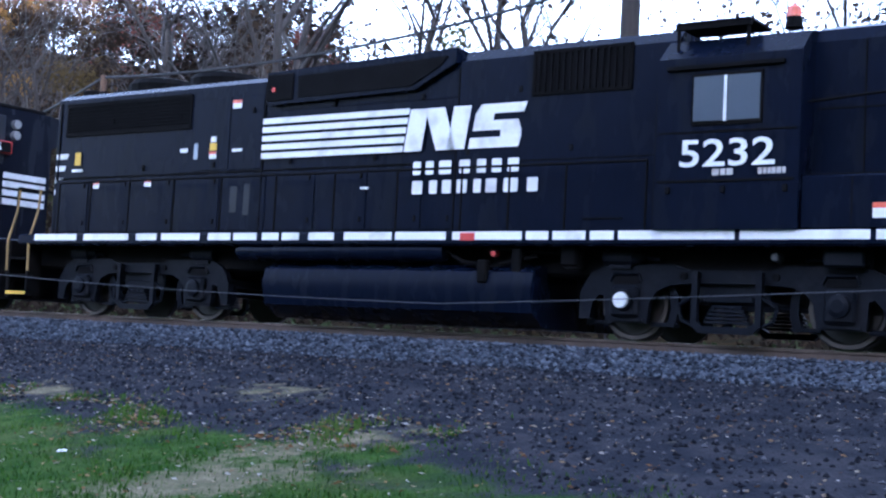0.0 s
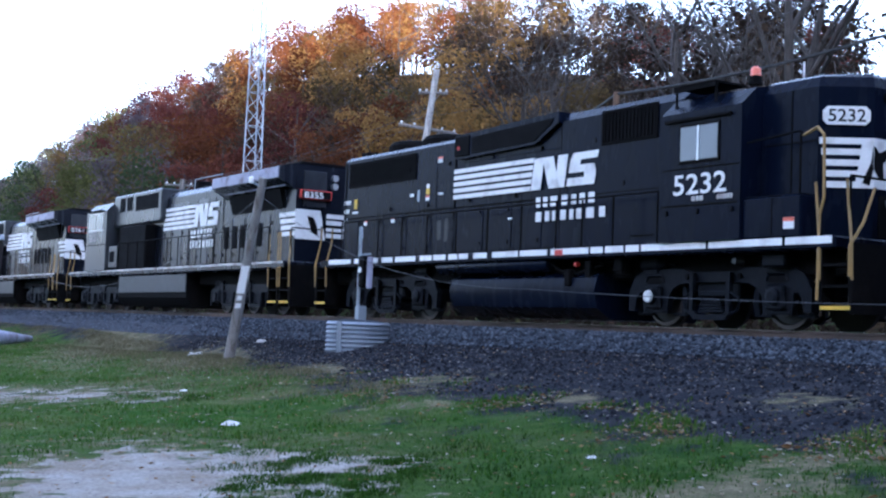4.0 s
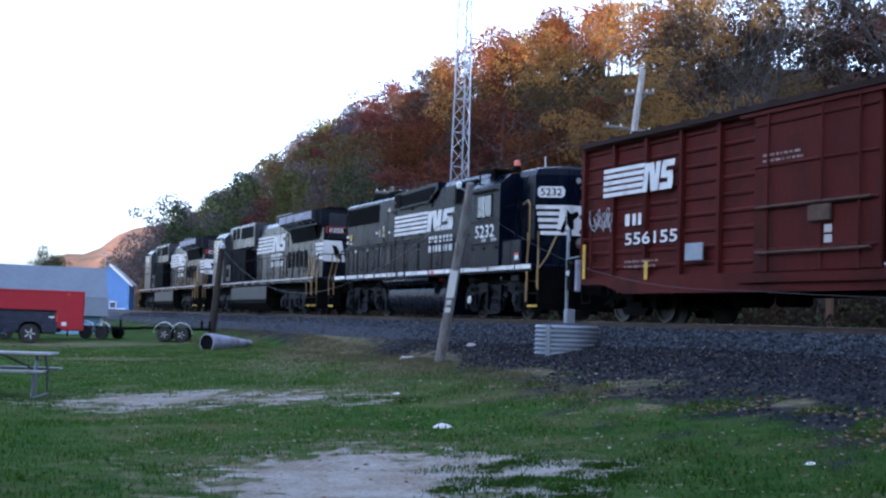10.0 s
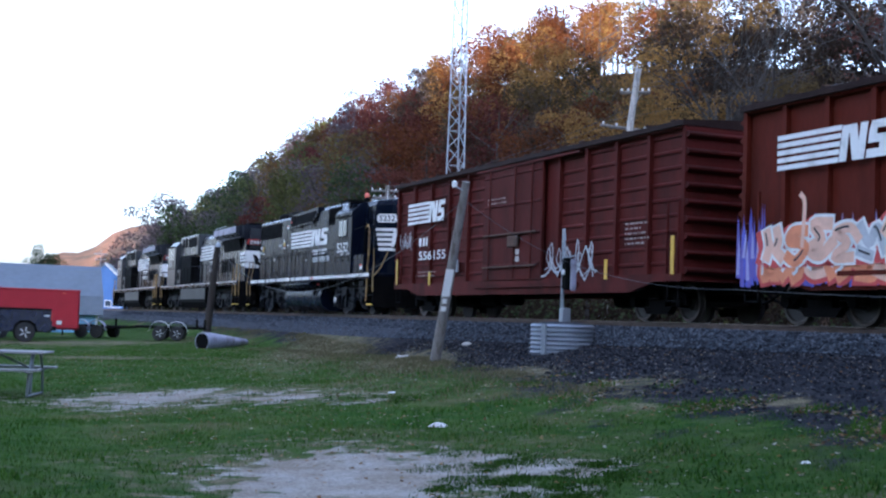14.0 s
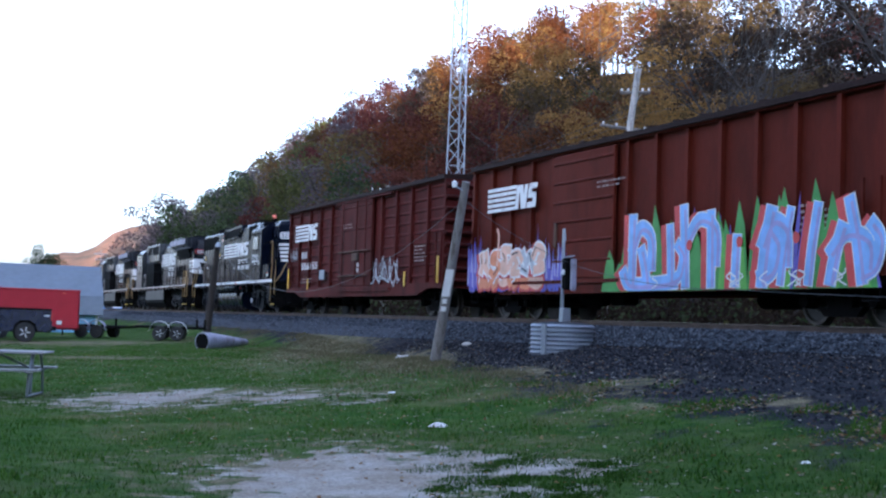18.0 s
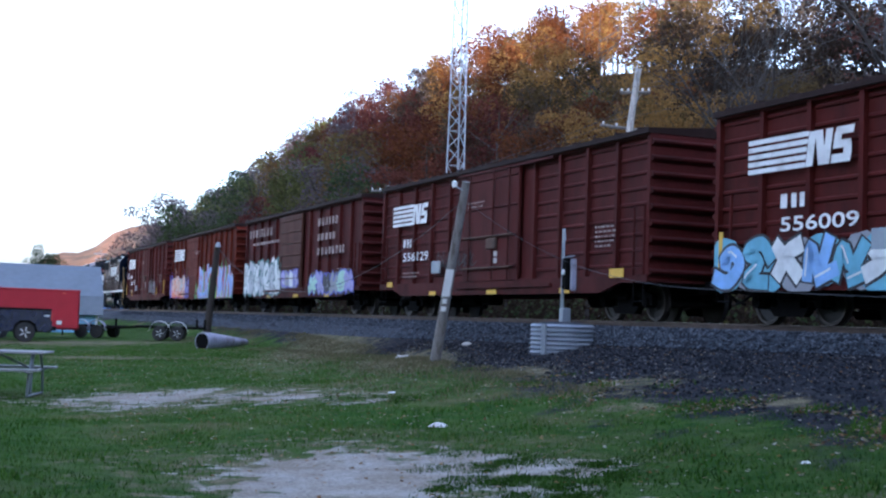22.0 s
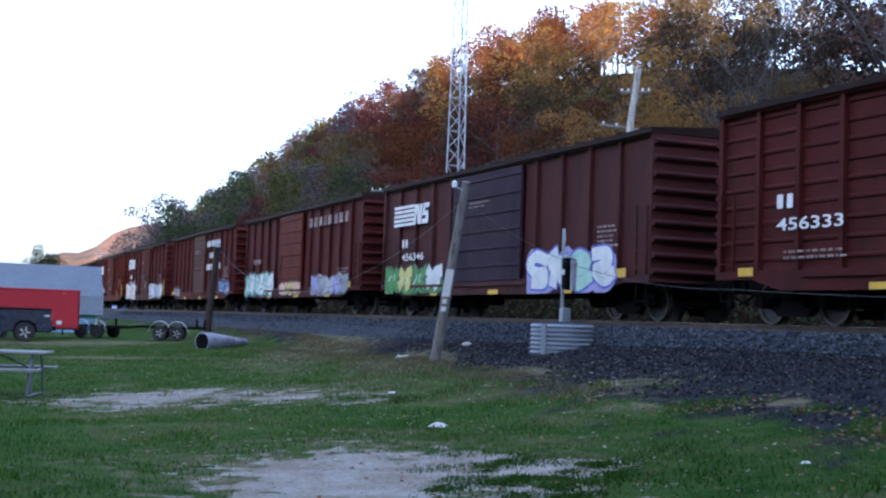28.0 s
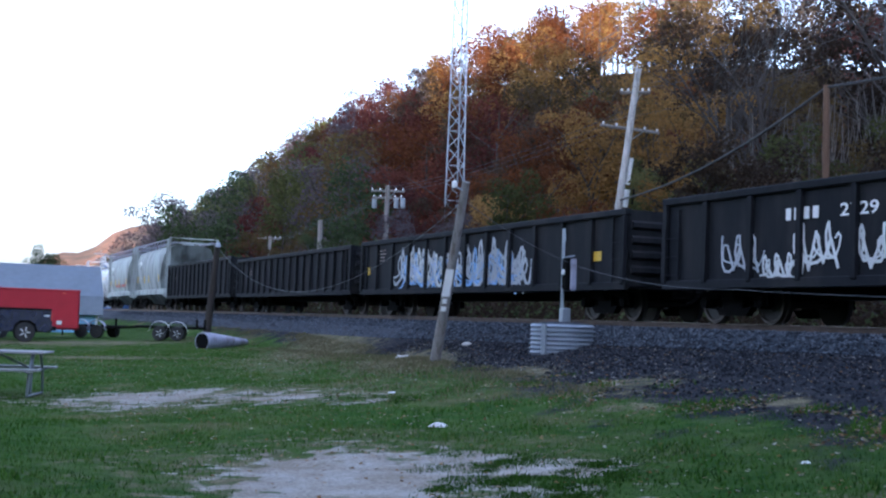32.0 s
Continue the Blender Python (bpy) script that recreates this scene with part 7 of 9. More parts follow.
def stones(count, region, size, material, name, label, seed, lift=0.0):
    """Loose stones scattered on the ground of a stretch."""
    rg = np.random.RandomState(seed)
    base = np.array([(1, 0, 0), (-1, 0, 0), (0, 1, 0), (0, -1, 0), (0, 0, 1), (0, 0, -0.6)], float)
    tri = np.array([(0, 2, 4), (2, 1, 4), (1, 3, 4), (3, 0, 4), (2, 0, 5), (1, 2, 5), (3, 1, 5), (0, 3, 5)])
    vs, fs = [], []
    for i in range(count):
        s, u = region(rg)
        z = max(ground_z(s, u), rail_z(s) + curve_at(abs(u), [(0, -0.16), (2.1, -0.16), (3.0, -0.40), (3.3, -0.75)]) if abs(u) < 3.3 else -9)
        p = at_line(s, u, z + lift)
        q = base * rg.uniform(0.5, 1.3, (6, 1)) * size * rg.uniform(0.5, 1.2)
        a = rg.uniform(0, 6.28)
        c, d = math.cos(a), math.sin(a)
        q = np.stack([q[:, 0] * c - q[:, 1] * d, q[:, 0] * d + q[:, 1] * c, q[:, 2] * 0.8], 1)
        vs.append(q + np.array(p))
        fs.append(tri + 6 * i)
    me = bpy.data.meshes.new(name)
    me.from_pydata(np.concatenate(vs).tolist(), [], np.concatenate(fs).tolist())
    me.materials.append(material)
    tagged(new(name, me), label, "stones", "", "stuff")


def isl_mat(name, cols, rough=0.9):
    m = leaf_mat(name, cols, 1.0)
    return m


STONES = isl_mat("ballast_pieces", ((0.020, 0.023, 0.030), (0.050, 0.058, 0.075), (0.090, 0.104, 0.132), (0.17, 0.19, 0.225)))
CINDERS = isl_mat("cinder_pieces", ((0.009, 0.0095, 0.0135), (0.019, 0.020, 0.027), (0.037, 0.0385, 0.049), (0.15, 0.15, 0.165)))
LITTER = isl_mat("fallen_leaves", ((0.08, 0.04, 0.02), (0.17, 0.09, 0.035), (0.24, 0.16, 0.08), (0.28, 0.24, 0.18), (0.36, 0.34, 0.32)))
GRASSES = leaf_mat("grass_blades", ((0.019, 0.050, 0.007), (0.036, 0.094, 0.010), (0.064, 0.124, 0.018), (0.104, 0.128, 0.040), (0.165, 0.145, 0.072)), 0.45)
gn, gl = GRASSES.node_tree.nodes, GRASSES.node_tree.links
g_pos, g_big, g_range = gn.new("ShaderNodeTexCoord"), gn.new("ShaderNodeTexNoise"), gn.new("ShaderNodeMapRange")
g_big.inputs["Scale"].default_value, g_big.inputs["Detail"].default_value = 0.5, 5
g_range.inputs[1].default_value, g_range.inputs[2].default_value = 0.33, 0.76
gl.new(g_pos.outputs["Object"], g_big.inputs[0])
gl.new(g_big.outputs[0], g_range.inputs[0])
gl.new(g_range.outputs[0], next(q for q in gn if q.type == "MATH" and q.operation == "MULTIPLY").inputs[0])


def ballast_region(rg):
    near = rg.rand() < 0.75
    return (rg.uniform(-6, 34) if near else rg.uniform(34, 90), rg.uniform(1.2, 3.25))


def cinder_region(rg):
    s = rg.uniform(-6, 32)
    e = curve_at(s, GRASS_EDGE)
    u = min(e + 0.3, 2.9 + (e - 2.9) * rg.uniform(0, 1) ** 1.2 + rg.normal(0, 0.15))
    return s, u if patch_amount(s, u, DRY) < 0.45 else 2.9 + (e - 2.9) * 0.5 * rg.rand()


def leaf_cards(count, region, size, material, name, label, seed, category, upright=False):
    rg = np.random.RandomState(seed)
    vs, fs = [], []
    k = 0
    for i in range(count):
        su = region(rg)
        if su is None:
            continue
        s, u = su
        p = np.array(at_line(s, u, ground_z(s, u)))
        a = rg.uniform(0, 6.28)
        h = size * rg.uniform(0.5, 1.3) * ((1.05 + 0.9 * noise.noise((p[0] * 1.3, p[1] * 1.3, 2.0))) if upright else 1)
        if upright:
            w = h * 0.16
            lean = rg.uniform(-0.5, 0.5, 2) * h
            c, d = math.cos(a) * w, math.sin(a) * w
            vs += [p + (c, d, 0), p - (c, d, 0), p + (lean[0], lean[1], h)]
            fs.append((k, k + 1, k + 2))
            k += 3
        else:
            c, d = math.cos(a) * h, math.sin(a) * h
            t = rg.uniform(0.0, 0.7) * h
            vs += [p + (c, d, 0.006), p + (-d * 0.6, c * 0.6, 0.006 + t), p + (-c, -d, 0.01 + t * 0.4), p + (d * 0.6, -c * 0.6, 0.006)]
            fs.append((k, k + 1, k + 2, k + 3))
            k += 4
    me = bpy.data.meshes.new(name)
    me.from_pydata([tuple(v) for v in vs], [], fs)
    me.materials.append(material)
    tagged(new(name, me), label, category, "", "stuff")


def grass_region(rg):
    s = rg.uniform(0, 1) ** 1.6 * 46 + 1
    u = rg.uniform(4.4, 16)
    if grass_amount(s, u) < rg.rand() or dirt_amount(s, u) > rg.uniform(0.3, 0.62) or patch_amount(s, u, DRY) > rg.uniform(0.3, 1.1):
        return None
    return s, u


def litter_region(rg):
    s = rg.uniform(-4, 42)
    return s, rg.uniform(3.2, 14)


stones(23000, ballast_region, 0.043, STONES, "ballast_stones", "loose grey ballast stones", 1, 0.012)
stones(15000, cinder_region, 0.030, CINDERS, "cinders", "dark cinders on the slope", 2, 0.005)
leaf_cards(11500, litter_region, 0.026, LITTER, "fallen_leaves", "dry fallen leaves", 3, "leaves")
# blades darkened for the dimmer right of the lawn, used in tufts too
DIM_BLADES = isl_mat("dimmed_green_blades", ((0.011, 0.030, 0.005), (0.021, 0.056, 0.007), (0.036, 0.082, 0.011), (0.060, 0.098, 0.021)))


def lawn_region(rg):
    q = grass_region(rg)
    return None if q is None or right_dim_amount(*q) > rg.rand() else q


def right_dim_region(rg):
    s, u = rg.uniform(0, 1) ** 1.2 * 16 + 1, rg.uniform(6.5, 16)
    if right_dim_amount(s, u) < 0.75 * rg.rand() or grass_amount(s, u) < rg.rand() or patch_amount(s, u, BARE) > rg.uniform(0.3, 0.62) or patch_amount(s, u, DRY) > rg.uniform(0.3, 1.1):
        return None
    return s, u


leaf_cards(170000, lawn_region, 0.038, GRASSES, "grass", "short green and yellowing grass", 4, "grass", True)
leaf_cards(80000, right_dim_region, 0.034, DIM_BLADES, "grass", "short deep green grass, darkened on the dim side", 5, "grass", True)
STRAW = isl_mat("dry_straw", ((0.070, 0.066, 0.036), (0.125, 0.108, 0.060), (0.19, 0.165, 0.10), (0.062, 0.080, 0.028)))


def straw_region(rg):
    """Dry grass on the mound beside the ballast and in the tan patches."""
    s = rg.uniform(14, 56)
    u = curve_at(s, GRASS_EDGE) + abs(rg.normal(0, 1.3)) - 0.4
    return (s, u) if patch_amount(s, u, DRY) > rg.uniform(0.05, 0.6) or s > 27 and noise.noise((s * 0.3, u * 0.6, 5)) > rg.uniform(-0.3, 0.3) else None


leaf_cards(36000, straw_region, 0.05, STRAW, "dry_grass", "tan dry grass on the bank beside the ballast", 15, "grass", True)


def tuft_region(rg):
    """Blades in dense tufts on the worn patches of the lawn."""
    ahead, side, a, c, k = BARE[rg.randint(0, len(BARE))]
    spot = np.random.RandomState(rg.randint(0, 22))
    q = spot.uniform(-1.0, 1.0, 2)
    if ahead > 15 and rg.rand() > 0.25 or ahead < 15 and side + q[1] * c < -0.15:
        return None
    p = Vector((-math.sin(radians(29.2)), math.cos(radians(29.2)), 0)) * (ahead + q[0] * a) + Vector((math.cos(radians(29.2)), math.sin(radians(29.2)), 0)) * (side + q[1] * c)
    wide = spot.uniform(0.05, 0.15)
    p += Vector((rg.normal(0, wide), rg.normal(0, wide), 0))
    s = 0.0
    for _ in range(6):
        o, d, r = line(s)
        s += (p.x - o.x) * d.x + (p.y - o.y) * d.y
    o, d, r = line(s)
    return s, -((p.x - o.x) * r.x + (p.y - o.y) * r.y)


leaf_cards(26000, tuft_region, 0.026, DIM_BLADES, "grass_tufts", "small grass tufts on bare ground", 14, "grass", True)


def weed_region(rg):
    s = rg.uniform(6, 18)
    u = curve_at(s, GRASS_EDGE) + rg.normal(-0.1, 0.45)
    return (s, u) if noise.noise((s * 0.9, u * 0.9, 7)) > 0.05 else None


leaf_cards(6000, weed_region, 0.055, GRASSES, "weeds", "low leafy weeds at the edge of the cinders", 9, "weeds", True)
leaf_cards(3500, weed_region, 0.040, LITTER, "dry_leaves", "dry leaves caught in the weeds", 10, "leaves")


# ---- trees ----
PALETTES = {
    "red": ((0.038, 0.012, 0.009), (0.078, 0.021, 0.013), (0.125, 0.040, 0.018)),
    "wine": ((0.0364, 0.0125, 0.0125), (0.0780, 0.0208, 0.0166), (0.1144, 0.0364, 0.0208)),
    "rust": ((0.0510, 0.0170, 0.0051), (0.1020, 0.0323, 0.0076), (0.1615, 0.0612, 0.0127)),
    "gold": ((0.100, 0.050, 0.010), (0.175, 0.094, 0.016), (0.260, 0.150, 0.032)),
    "ochre": ((0.0400, 0.0264, 0.0080), (0.0720, 0.0480, 0.0136), (0.1120, 0.0720, 0.0216)),
    "olive": ((0.0345, 0.0414, 0.0115), (0.0690, 0.0747, 0.0184), (0.1265, 0.1150, 0.0322)),
    "green": ((0.0240, 0.0390, 0.0150), (0.0450, 0.0630, 0.0225), (0.0900, 0.0975, 0.0360)),
    "brown": ((0.0255, 0.0170, 0.0110), (0.0493, 0.0323, 0.0195), (0.0850, 0.0544, 0.0323)),
    # brown darkened to carry the shade of the right-hand woods
    "umber": ((0.014, 0.010, 0.0075), (0.027, 0.018, 0.012), (0.046, 0.031, 0.019)),
    # bluish and light: haze over the woods is put into this leaf colour
    "mauve": ((0.054, 0.045, 0.056), (0.086, 0.070, 0.080), (0.130, 0.100, 0.100)),
}
LEAF = {k: leaf_mat("leaves_" + k, [tuple(1.15 * (c * 0.84 + 0.16 * sum(q) / 3) for c in q) for q in v], 0.28) for k, v in PALETTES.items()}
WOOD = {k: leaf_mat("wood_leaves_" + k, [tuple(1.15 * (c * 0.86 + 0.14 * sum(q) / 3) for c in q) for q in v], 0.28, True) for k, v in PALETTES.items()}
NAMES = {"red": "dark red", "wine": "wine-brown", "rust": "rust-orange", "gold": "golden", "ochre": "ochre", "olive": "olive", "green": "dark green", "brown": "brown", "mauve": "grey-brown", "umber": "dark brown"}


def limbs(rg, h, spread, levels, bare):
    """Tapered trunk and limbs: segments (a, b, ra, rb), and the tips."""
    segs, tips = [], []

    def grow(p, d, length, r, lev):
        k = 3 if lev else 5
        for i in range(k):
            d2 = (d + Vector((rg.uniform(-1, 1), rg.uniform(-1, 1), rg.uniform(-0.3, 0.6))) * (0.12 if lev == 0 else 0.22)).normalized()
            q = p + d2 * (length / k)
            rb = r * (1 - 0.55 * (i + 1) / k)
            ra = r * (1 - 0.55 * i / k)
            segs.append((p, q, ra, rb))
            if lev < levels and (lev or i >= 1):
                for _ in range(2 if lev == 0 else rg.choice((1, 1, 2))):
                    a = rg.uniform(0, 6.283)
                    out = Vector((math.cos(a), math.sin(a), rg.uniform(0.25, 0.9) if lev == 0 else rg.uniform(-0.1, 0.8))).normalized()
                    out = (out * spread + d2 * (1 - spread * 0.6)).normalized()
                    grow(q, out, length * rg.uniform(0.42, 0.62), rb * 0.62, lev + 1)
            p, d = q, d2
        tips.append((p, lev))
        if lev >= levels:
            tips.append((p - d * length * 0.4, lev))

    grow(Vector((0, 0, -0.3)), Vector((rg.uniform(-0.08, 0.08), rg.uniform(-0.08, 0.08), 1)).normalized(), h * 0.72, (h * 0.013 + 0.04) if bare else (h * 0.022 + 0.05), 0)
    return segs, tips


def limb_mesh(segs, n=5, thin=0.0):
    vs, fs = [], []
    for a, b, ra, rb in segs:
        if ra < thin:
            continue
        q = (b - a).to_track_quat("Z", "Y")
        k = len(vs)
        m = n if ra > 0.05 else 3
        for p, r in ((a, ra), (b, rb)):
            for i in range(m):
                t = 6.283 * i / m
                vs.append(tuple(p + q @ Vector((r * math.cos(t), r * math.sin(t), 0))))
        fs += [(k + i, k + (i + 1) % m, k + m + (i + 1) % m, k + m + i) for i in range(m)]
    me = Mesh()
    me.v, me.f = vs, fs
    return me


def leaf_quads(tips, count, radius, size, nr, flat=0.8):
    """Leaf clumps as small bent quads round the tips."""
    pts = np.array([tuple(t[0]) for t in tips])
    idx = nr.randint(0, len(pts), count)
    off = nr.normal(0, 1, (count, 3))
    off /= np.linalg.norm(off, axis=1)[:, None]
    off *= (nr.rand(count, 1) ** 0.45) * radius
    off[:, 2] *= flat
    c = pts[idx] + off
    # leaves face outwards and upwards, loosely
    out = off / (np.linalg.norm(off, axis=1)[:, None] + 1e-9) * 0.9 + np.array((0, 0, 0.25)) + nr.normal(0, 0.55, (count, 3))
    a = np.cross(out, nr.normal(0, 1, (count, 3)))
    a /= np.linalg.norm(a, axis=1)[:, None] + 1e-9
    b = np.cross(out, a)
    b /= np.linalg.norm(b, axis=1)[:, None] + 1e-9
    s = size * nr.uniform(0.5, 1.3, (count, 1))
    a, b = a * s, b * s * 0.75
    v = np.stack([c + a, c + b, c - a * 0.9, c - b], 1).reshape(-1, 3)
    f = np.arange(count * 4).reshape(-1, 4)
    return v, f


def crown_leaves(lobes, count, size, nr):
    """Leaves on the outer shell of overlapping lobes (x, y, z, radius, flatness): masses with shaded hollows between them."""
    lb = np.array(lobes, float)
    idx = nr.choice(len(lb), count, p=lb[:, 3] ** 2 / (lb[:, 3] ** 2).sum())
    d = nr.normal(0, 1, (count, 3))
    d[:, 2] += 0.25
    d /= np.linalg.norm(d, axis=1)[:, None]
    own = lb[idx]
    shell = 1.0 - 0.42 * nr.rand(count, 1) ** 1.7 + nr.normal(0, 0.05, (count, 1))
    off = d * own[:, 3:4] * shell
    off[:, 2] *= own[:, 4]
    c = own[:, :3] + off
    keep = np.ones(count, bool)
    for x, y, z, r, fl in lb:
        q = (c - (x, y, z)) / (r, r, r * fl)
        keep &= (q * q).sum(1) > 0.30
    c, d = c[keep], d[keep]
    n = len(c)
    out = d + np.array((0, 0, 0.2)) + nr.normal(0, 0.42, (n, 3))
    a = np.cross(out, nr.normal(0, 1, (n, 3)))
    a /= np.linalg.norm(a, axis=1)[:, None] + 1e-9
    b = np.cross(out, a)
    b /= np.linalg.norm(b, axis=1)[:, None] + 1e-9
    s = size * nr.uniform(0.55, 1.35, (n, 1))
    a, b = a * s, b * s * 0.8
    v = np.stack([c + a, c + b, c - a * 0.9, c - b], 1).reshape(-1, 3)
    return v, np.arange(n * 4).reshape(-1, 4)


def leafy_tree(kind, seed, h, count=1500, radius=1.5, size=0.26, spread=0.75):
    rg, nr = random.Random(seed), np.random.RandomState(seed)
    segs, tips = limbs(rg, h, spread, 2, False)
    low = [t[0] for t in tips if t[0].z > h * 0.2]
    rg.shuffle(low)
    lobes = [(*q, radius * rg.uniform(0.65, 1.15), rg.uniform(0.7, 0.95)) for q in low[:26]]
    lobes += [(rg.uniform(-0.5, 0.5), rg.uniform(-0.5, 0.5), h * z, radius * 1.2, 0.9) for z in (0.45, 0.6, 0.75)]
    v, f = crown_leaves(lobes, count, size, nr)
    trunk = limb_mesh(segs, 6, 0.012).data("trunk", M["bark"])
    me = bpy.data.meshes.new("crown")
    me.from_pydata(v.tolist(), [], f.tolist())
    me.materials.append(LEAF[kind])
    return trunk, me


def bare_tree(seed, h, levels=4, few=None, spread=0.7):
    rg, nr = random.Random(seed), np.random.RandomState(seed)
    segs, tips = limbs(rg, h, spread, levels, True)
    trunk = limb_mesh(segs, 6, 0.004).data("trunk", M["bark"])
    v, f = leaf_quads([t for t in tips if t[0].z > 0.3 * h], few[1], 0.7, 0.13, nr)
    me = bpy.data.meshes.new("crown")
    me.from_pydata(v.tolist(), [], f.tolist())
    me.materials.append(LEAF[few[0]])
    return trunk, me


def su_of(x, y):
    """s and u of a point of the plan."""
    s = 0.0
    for _ in range(10):
        p, d, r = line(s)
        s += (x - p.x) * d.x + (y - p.y) * d.y
    p, d, r = line(s)
    return s, -((x - p.x) * r.x + (y - p.y) * r.y)


def bearing(s, u):
    """Degrees to the right of the resting view's middle, and the distance."""
    p = at_line(s, u)
    a = math.degrees(math.atan2(p.x, p.y)) + 29.2
    return a, math.hypot(p.x, p.y)


def palette_for(b, v, rg):
    # gold and rust on the crest put its low sunlight into the leaves
    if -1.0 < b < 9 and v > 48:
        pool = ("gold", "gold", "rust", "gold", "ochre", "rust")
    # towards the left, mauve crowns stand in for the bluish haze
    elif b < -8.5:
        pool = ("green", "olive", "mauve", "mauve", "green", "mauve", "olive")
    elif b < -4:
        pool = ("mauve", "green", "wine", "brown", "mauve", "olive", "mauve", "wine", "ochre")
    elif b < 2:
        pool = ("red", "wine", "wine", "red", "wine", "red", "brown", "wine", "mauve", "brown", "rust")
    elif b < 7:
        pool = ("ochre", "olive", "brown", "rust", "gold", "brown", "olive", "wine")
    # further right, umber puts the dimmer light into the leaves
    elif b < 12:
        pool = ("rust", "umber", "ochre", "brown", "olive", "umber", "gold")
    else:
        pool = ("umber", "brown", "umber", "ochre", "umber", "umber", "wine")
    return rg.choice(pool)


PROTO = {}


def proto(kind, i):
    key = (kind, i)
    if key not in PROTO:
        if kind == "bare":
            PROTO[key] = bare_tree(100 + i, 13 + i, 4, (("umber", 260), ("umber", 360), ("brown", 200))[i % 3], 0.7)
        else:
            PROTO[key] = leafy_tree(kind, 10 + i * 7 + len(kind), 11 + 1.5 * i, 6000, 1.35, 0.132)
    return PROTO[key]


def plant(kind, i, s, u, scale, turn, label=""):
    tk, cr = proto(kind, i)
    z = ground_z(s, u)
    p = at_line(s, u, z)
    m4 = pose(p.x, p.y, z, 0, 0, turn) @ Matrix.Diagonal((scale, scale, scale, 1))
    words = label or ("bare tall tree with few brown leaves on the hillside" if kind == "bare" else NAMES[kind] + " autumn tree on the wooded hillside")
    ob = thing("tree", tk, None, words, "tree", "trees of the hillside", m=m4)
    part("crown", cr, None, ob)
    return ob


_h = radians(29.2)
HOUSE = Vector((-math.sin(_h) * 195 - math.cos(_h) * 49.4, math.cos(_h) * 195 - math.sin(_h) * 49.4, 0))


def plant_woods():
    rg = random.Random(21)
    far_v, far_f, far_m, far_t = [], [], [], []
    kinds = list(PALETTES)
    nr = np.random.RandomState(5)
    tv, tf = [], []
    count = near = 0
    s = -70.0
    while s < 640:
        wide = ridge_at(s) + 18
        v = 11.0
        while v < wide:
            ss, vv = s + rg.uniform(-3, 3), v + rg.uniform(-2.5, 2.5)
            b, dist = bearing(ss, -vv)
            step = 5.6 + dist * 0.012
            v += step * rg.uniform(0.8, 1.3)
            if not -19.5 < b < 54 or dist > 640:
                continue
            if 25.5 < b < 43.5 and rg.random() > (0.05 if vv > 22 else 0.2) * (3 if b < 31 else 1):
                continue
            if vv < 13.5 and rg.random() < 0.5:
                continue
            if (at_line(ss, -vv) - HOUSE).length < 24:
                continue
            kind = palette_for(b, vv, rg)
            bare = rg.random() < (0.12 if b < 5 else 0.36 if b < 11 else 0.62)
            if dist < 105 and near < 150:
                near += 1
                low = vv < 22
                if bare and vv > 20:
                    plant("bare", rg.randrange(3), ss, -vv, rg.uniform(0.75, 1.05), rg.uniform(0, 360))
                else:
                    plant(kind, rg.randrange(2), ss, -vv, rg.uniform(0.38, 0.6) if low else rg.uniform(0.65, 1.0), rg.uniform(0, 360))
                continue
            # far trees go into one mesh of woods
            count += 1
            h = rg.uniform(10, 16)
            w = h * rg.uniform(0.30, 0.42)
            z = ground_z(ss, -vv)
            p = at_line(ss, -vv, z)
            k = int(2900 if dist < 170 else 2100 if dist < 240 else 1200 if dist < 330 else 650)
            size = 0.165 if dist < 170 else 0.195 if dist < 240 else 0.23 if dist < 330 else 0.31
            lobes = []
            for j in range(13):
                a, e = rg.uniform(0, 6.283), rg.random()
                rad = w * (0.25 + 0.5 * rg.random()) * (1 - 0.55 * e * e)
                lobes.append((p.x + math.cos(a) * rad, p.y + math.sin(a) * rad, z + h * (0.28 + 0.58 * e), w * rg.uniform(0.26, 0.44), rg.uniform(0.7, 1.0)))
            lobes.append((p.x, p.y, z + h * 0.55, w * 0.55, 1.2))
            if bare:
                k = int(k * 0.30)
            q, f = crown_leaves(lobes, k, size * (0.8 if bare else 1), nr)
            k = len(f)
            base = sum(len(x) for x in far_v)
            far_v.append(q)
            far_f.append(f + base)
            far_m += [kinds.index(kind)] * k
            far_t += [rg.random()] * k
            # trunk and two limbs
            top = p + Vector((rg.uniform(-0.6, 0.6), rg.uniform(-0.6, 0.6), h * 0.85))
            tk = Mesh().rod(p - Vector((0, 0, 0.4)), top, 0.20, 0.04, n=4, cap=False)
            for _ in range(11 if bare else 3):
                a = rg.uniform(0, 6.28)
                st = p + (top - p) * rg.uniform(0.35, 0.8)
                tk.rod(st, st + Vector((math.cos(a) * w, math.sin(a) * w, h * rg.uniform(0.1, 0.28))), 0.08, 0.02, n=3, cap=False)
            kk = len(tv)
            tv.extend(tk.v)
            tf.extend([tuple(i + kk for i in fc) for fc in tk.f])
        s += 5.8 + max(0, s) * 0.012
    me = bpy.data.meshes.new("far_woods")
    me.from_pydata(np.concatenate(far_v).tolist(), [], np.concatenate(far_f).tolist())
    for kname in kinds:
        me.materials.append(WOOD[kname])
    me.polygons.foreach_set("material_index", far_m)
    me.attributes.new("tone", "FLOAT", "FACE").data.foreach_set("value", far_t)
    tagged(new("far_woods", me), "autumn woods on the hillside, red, rust and olive", "woods", "", "stuff")
    t = Mesh()
    t.v, t.f = tv, tf
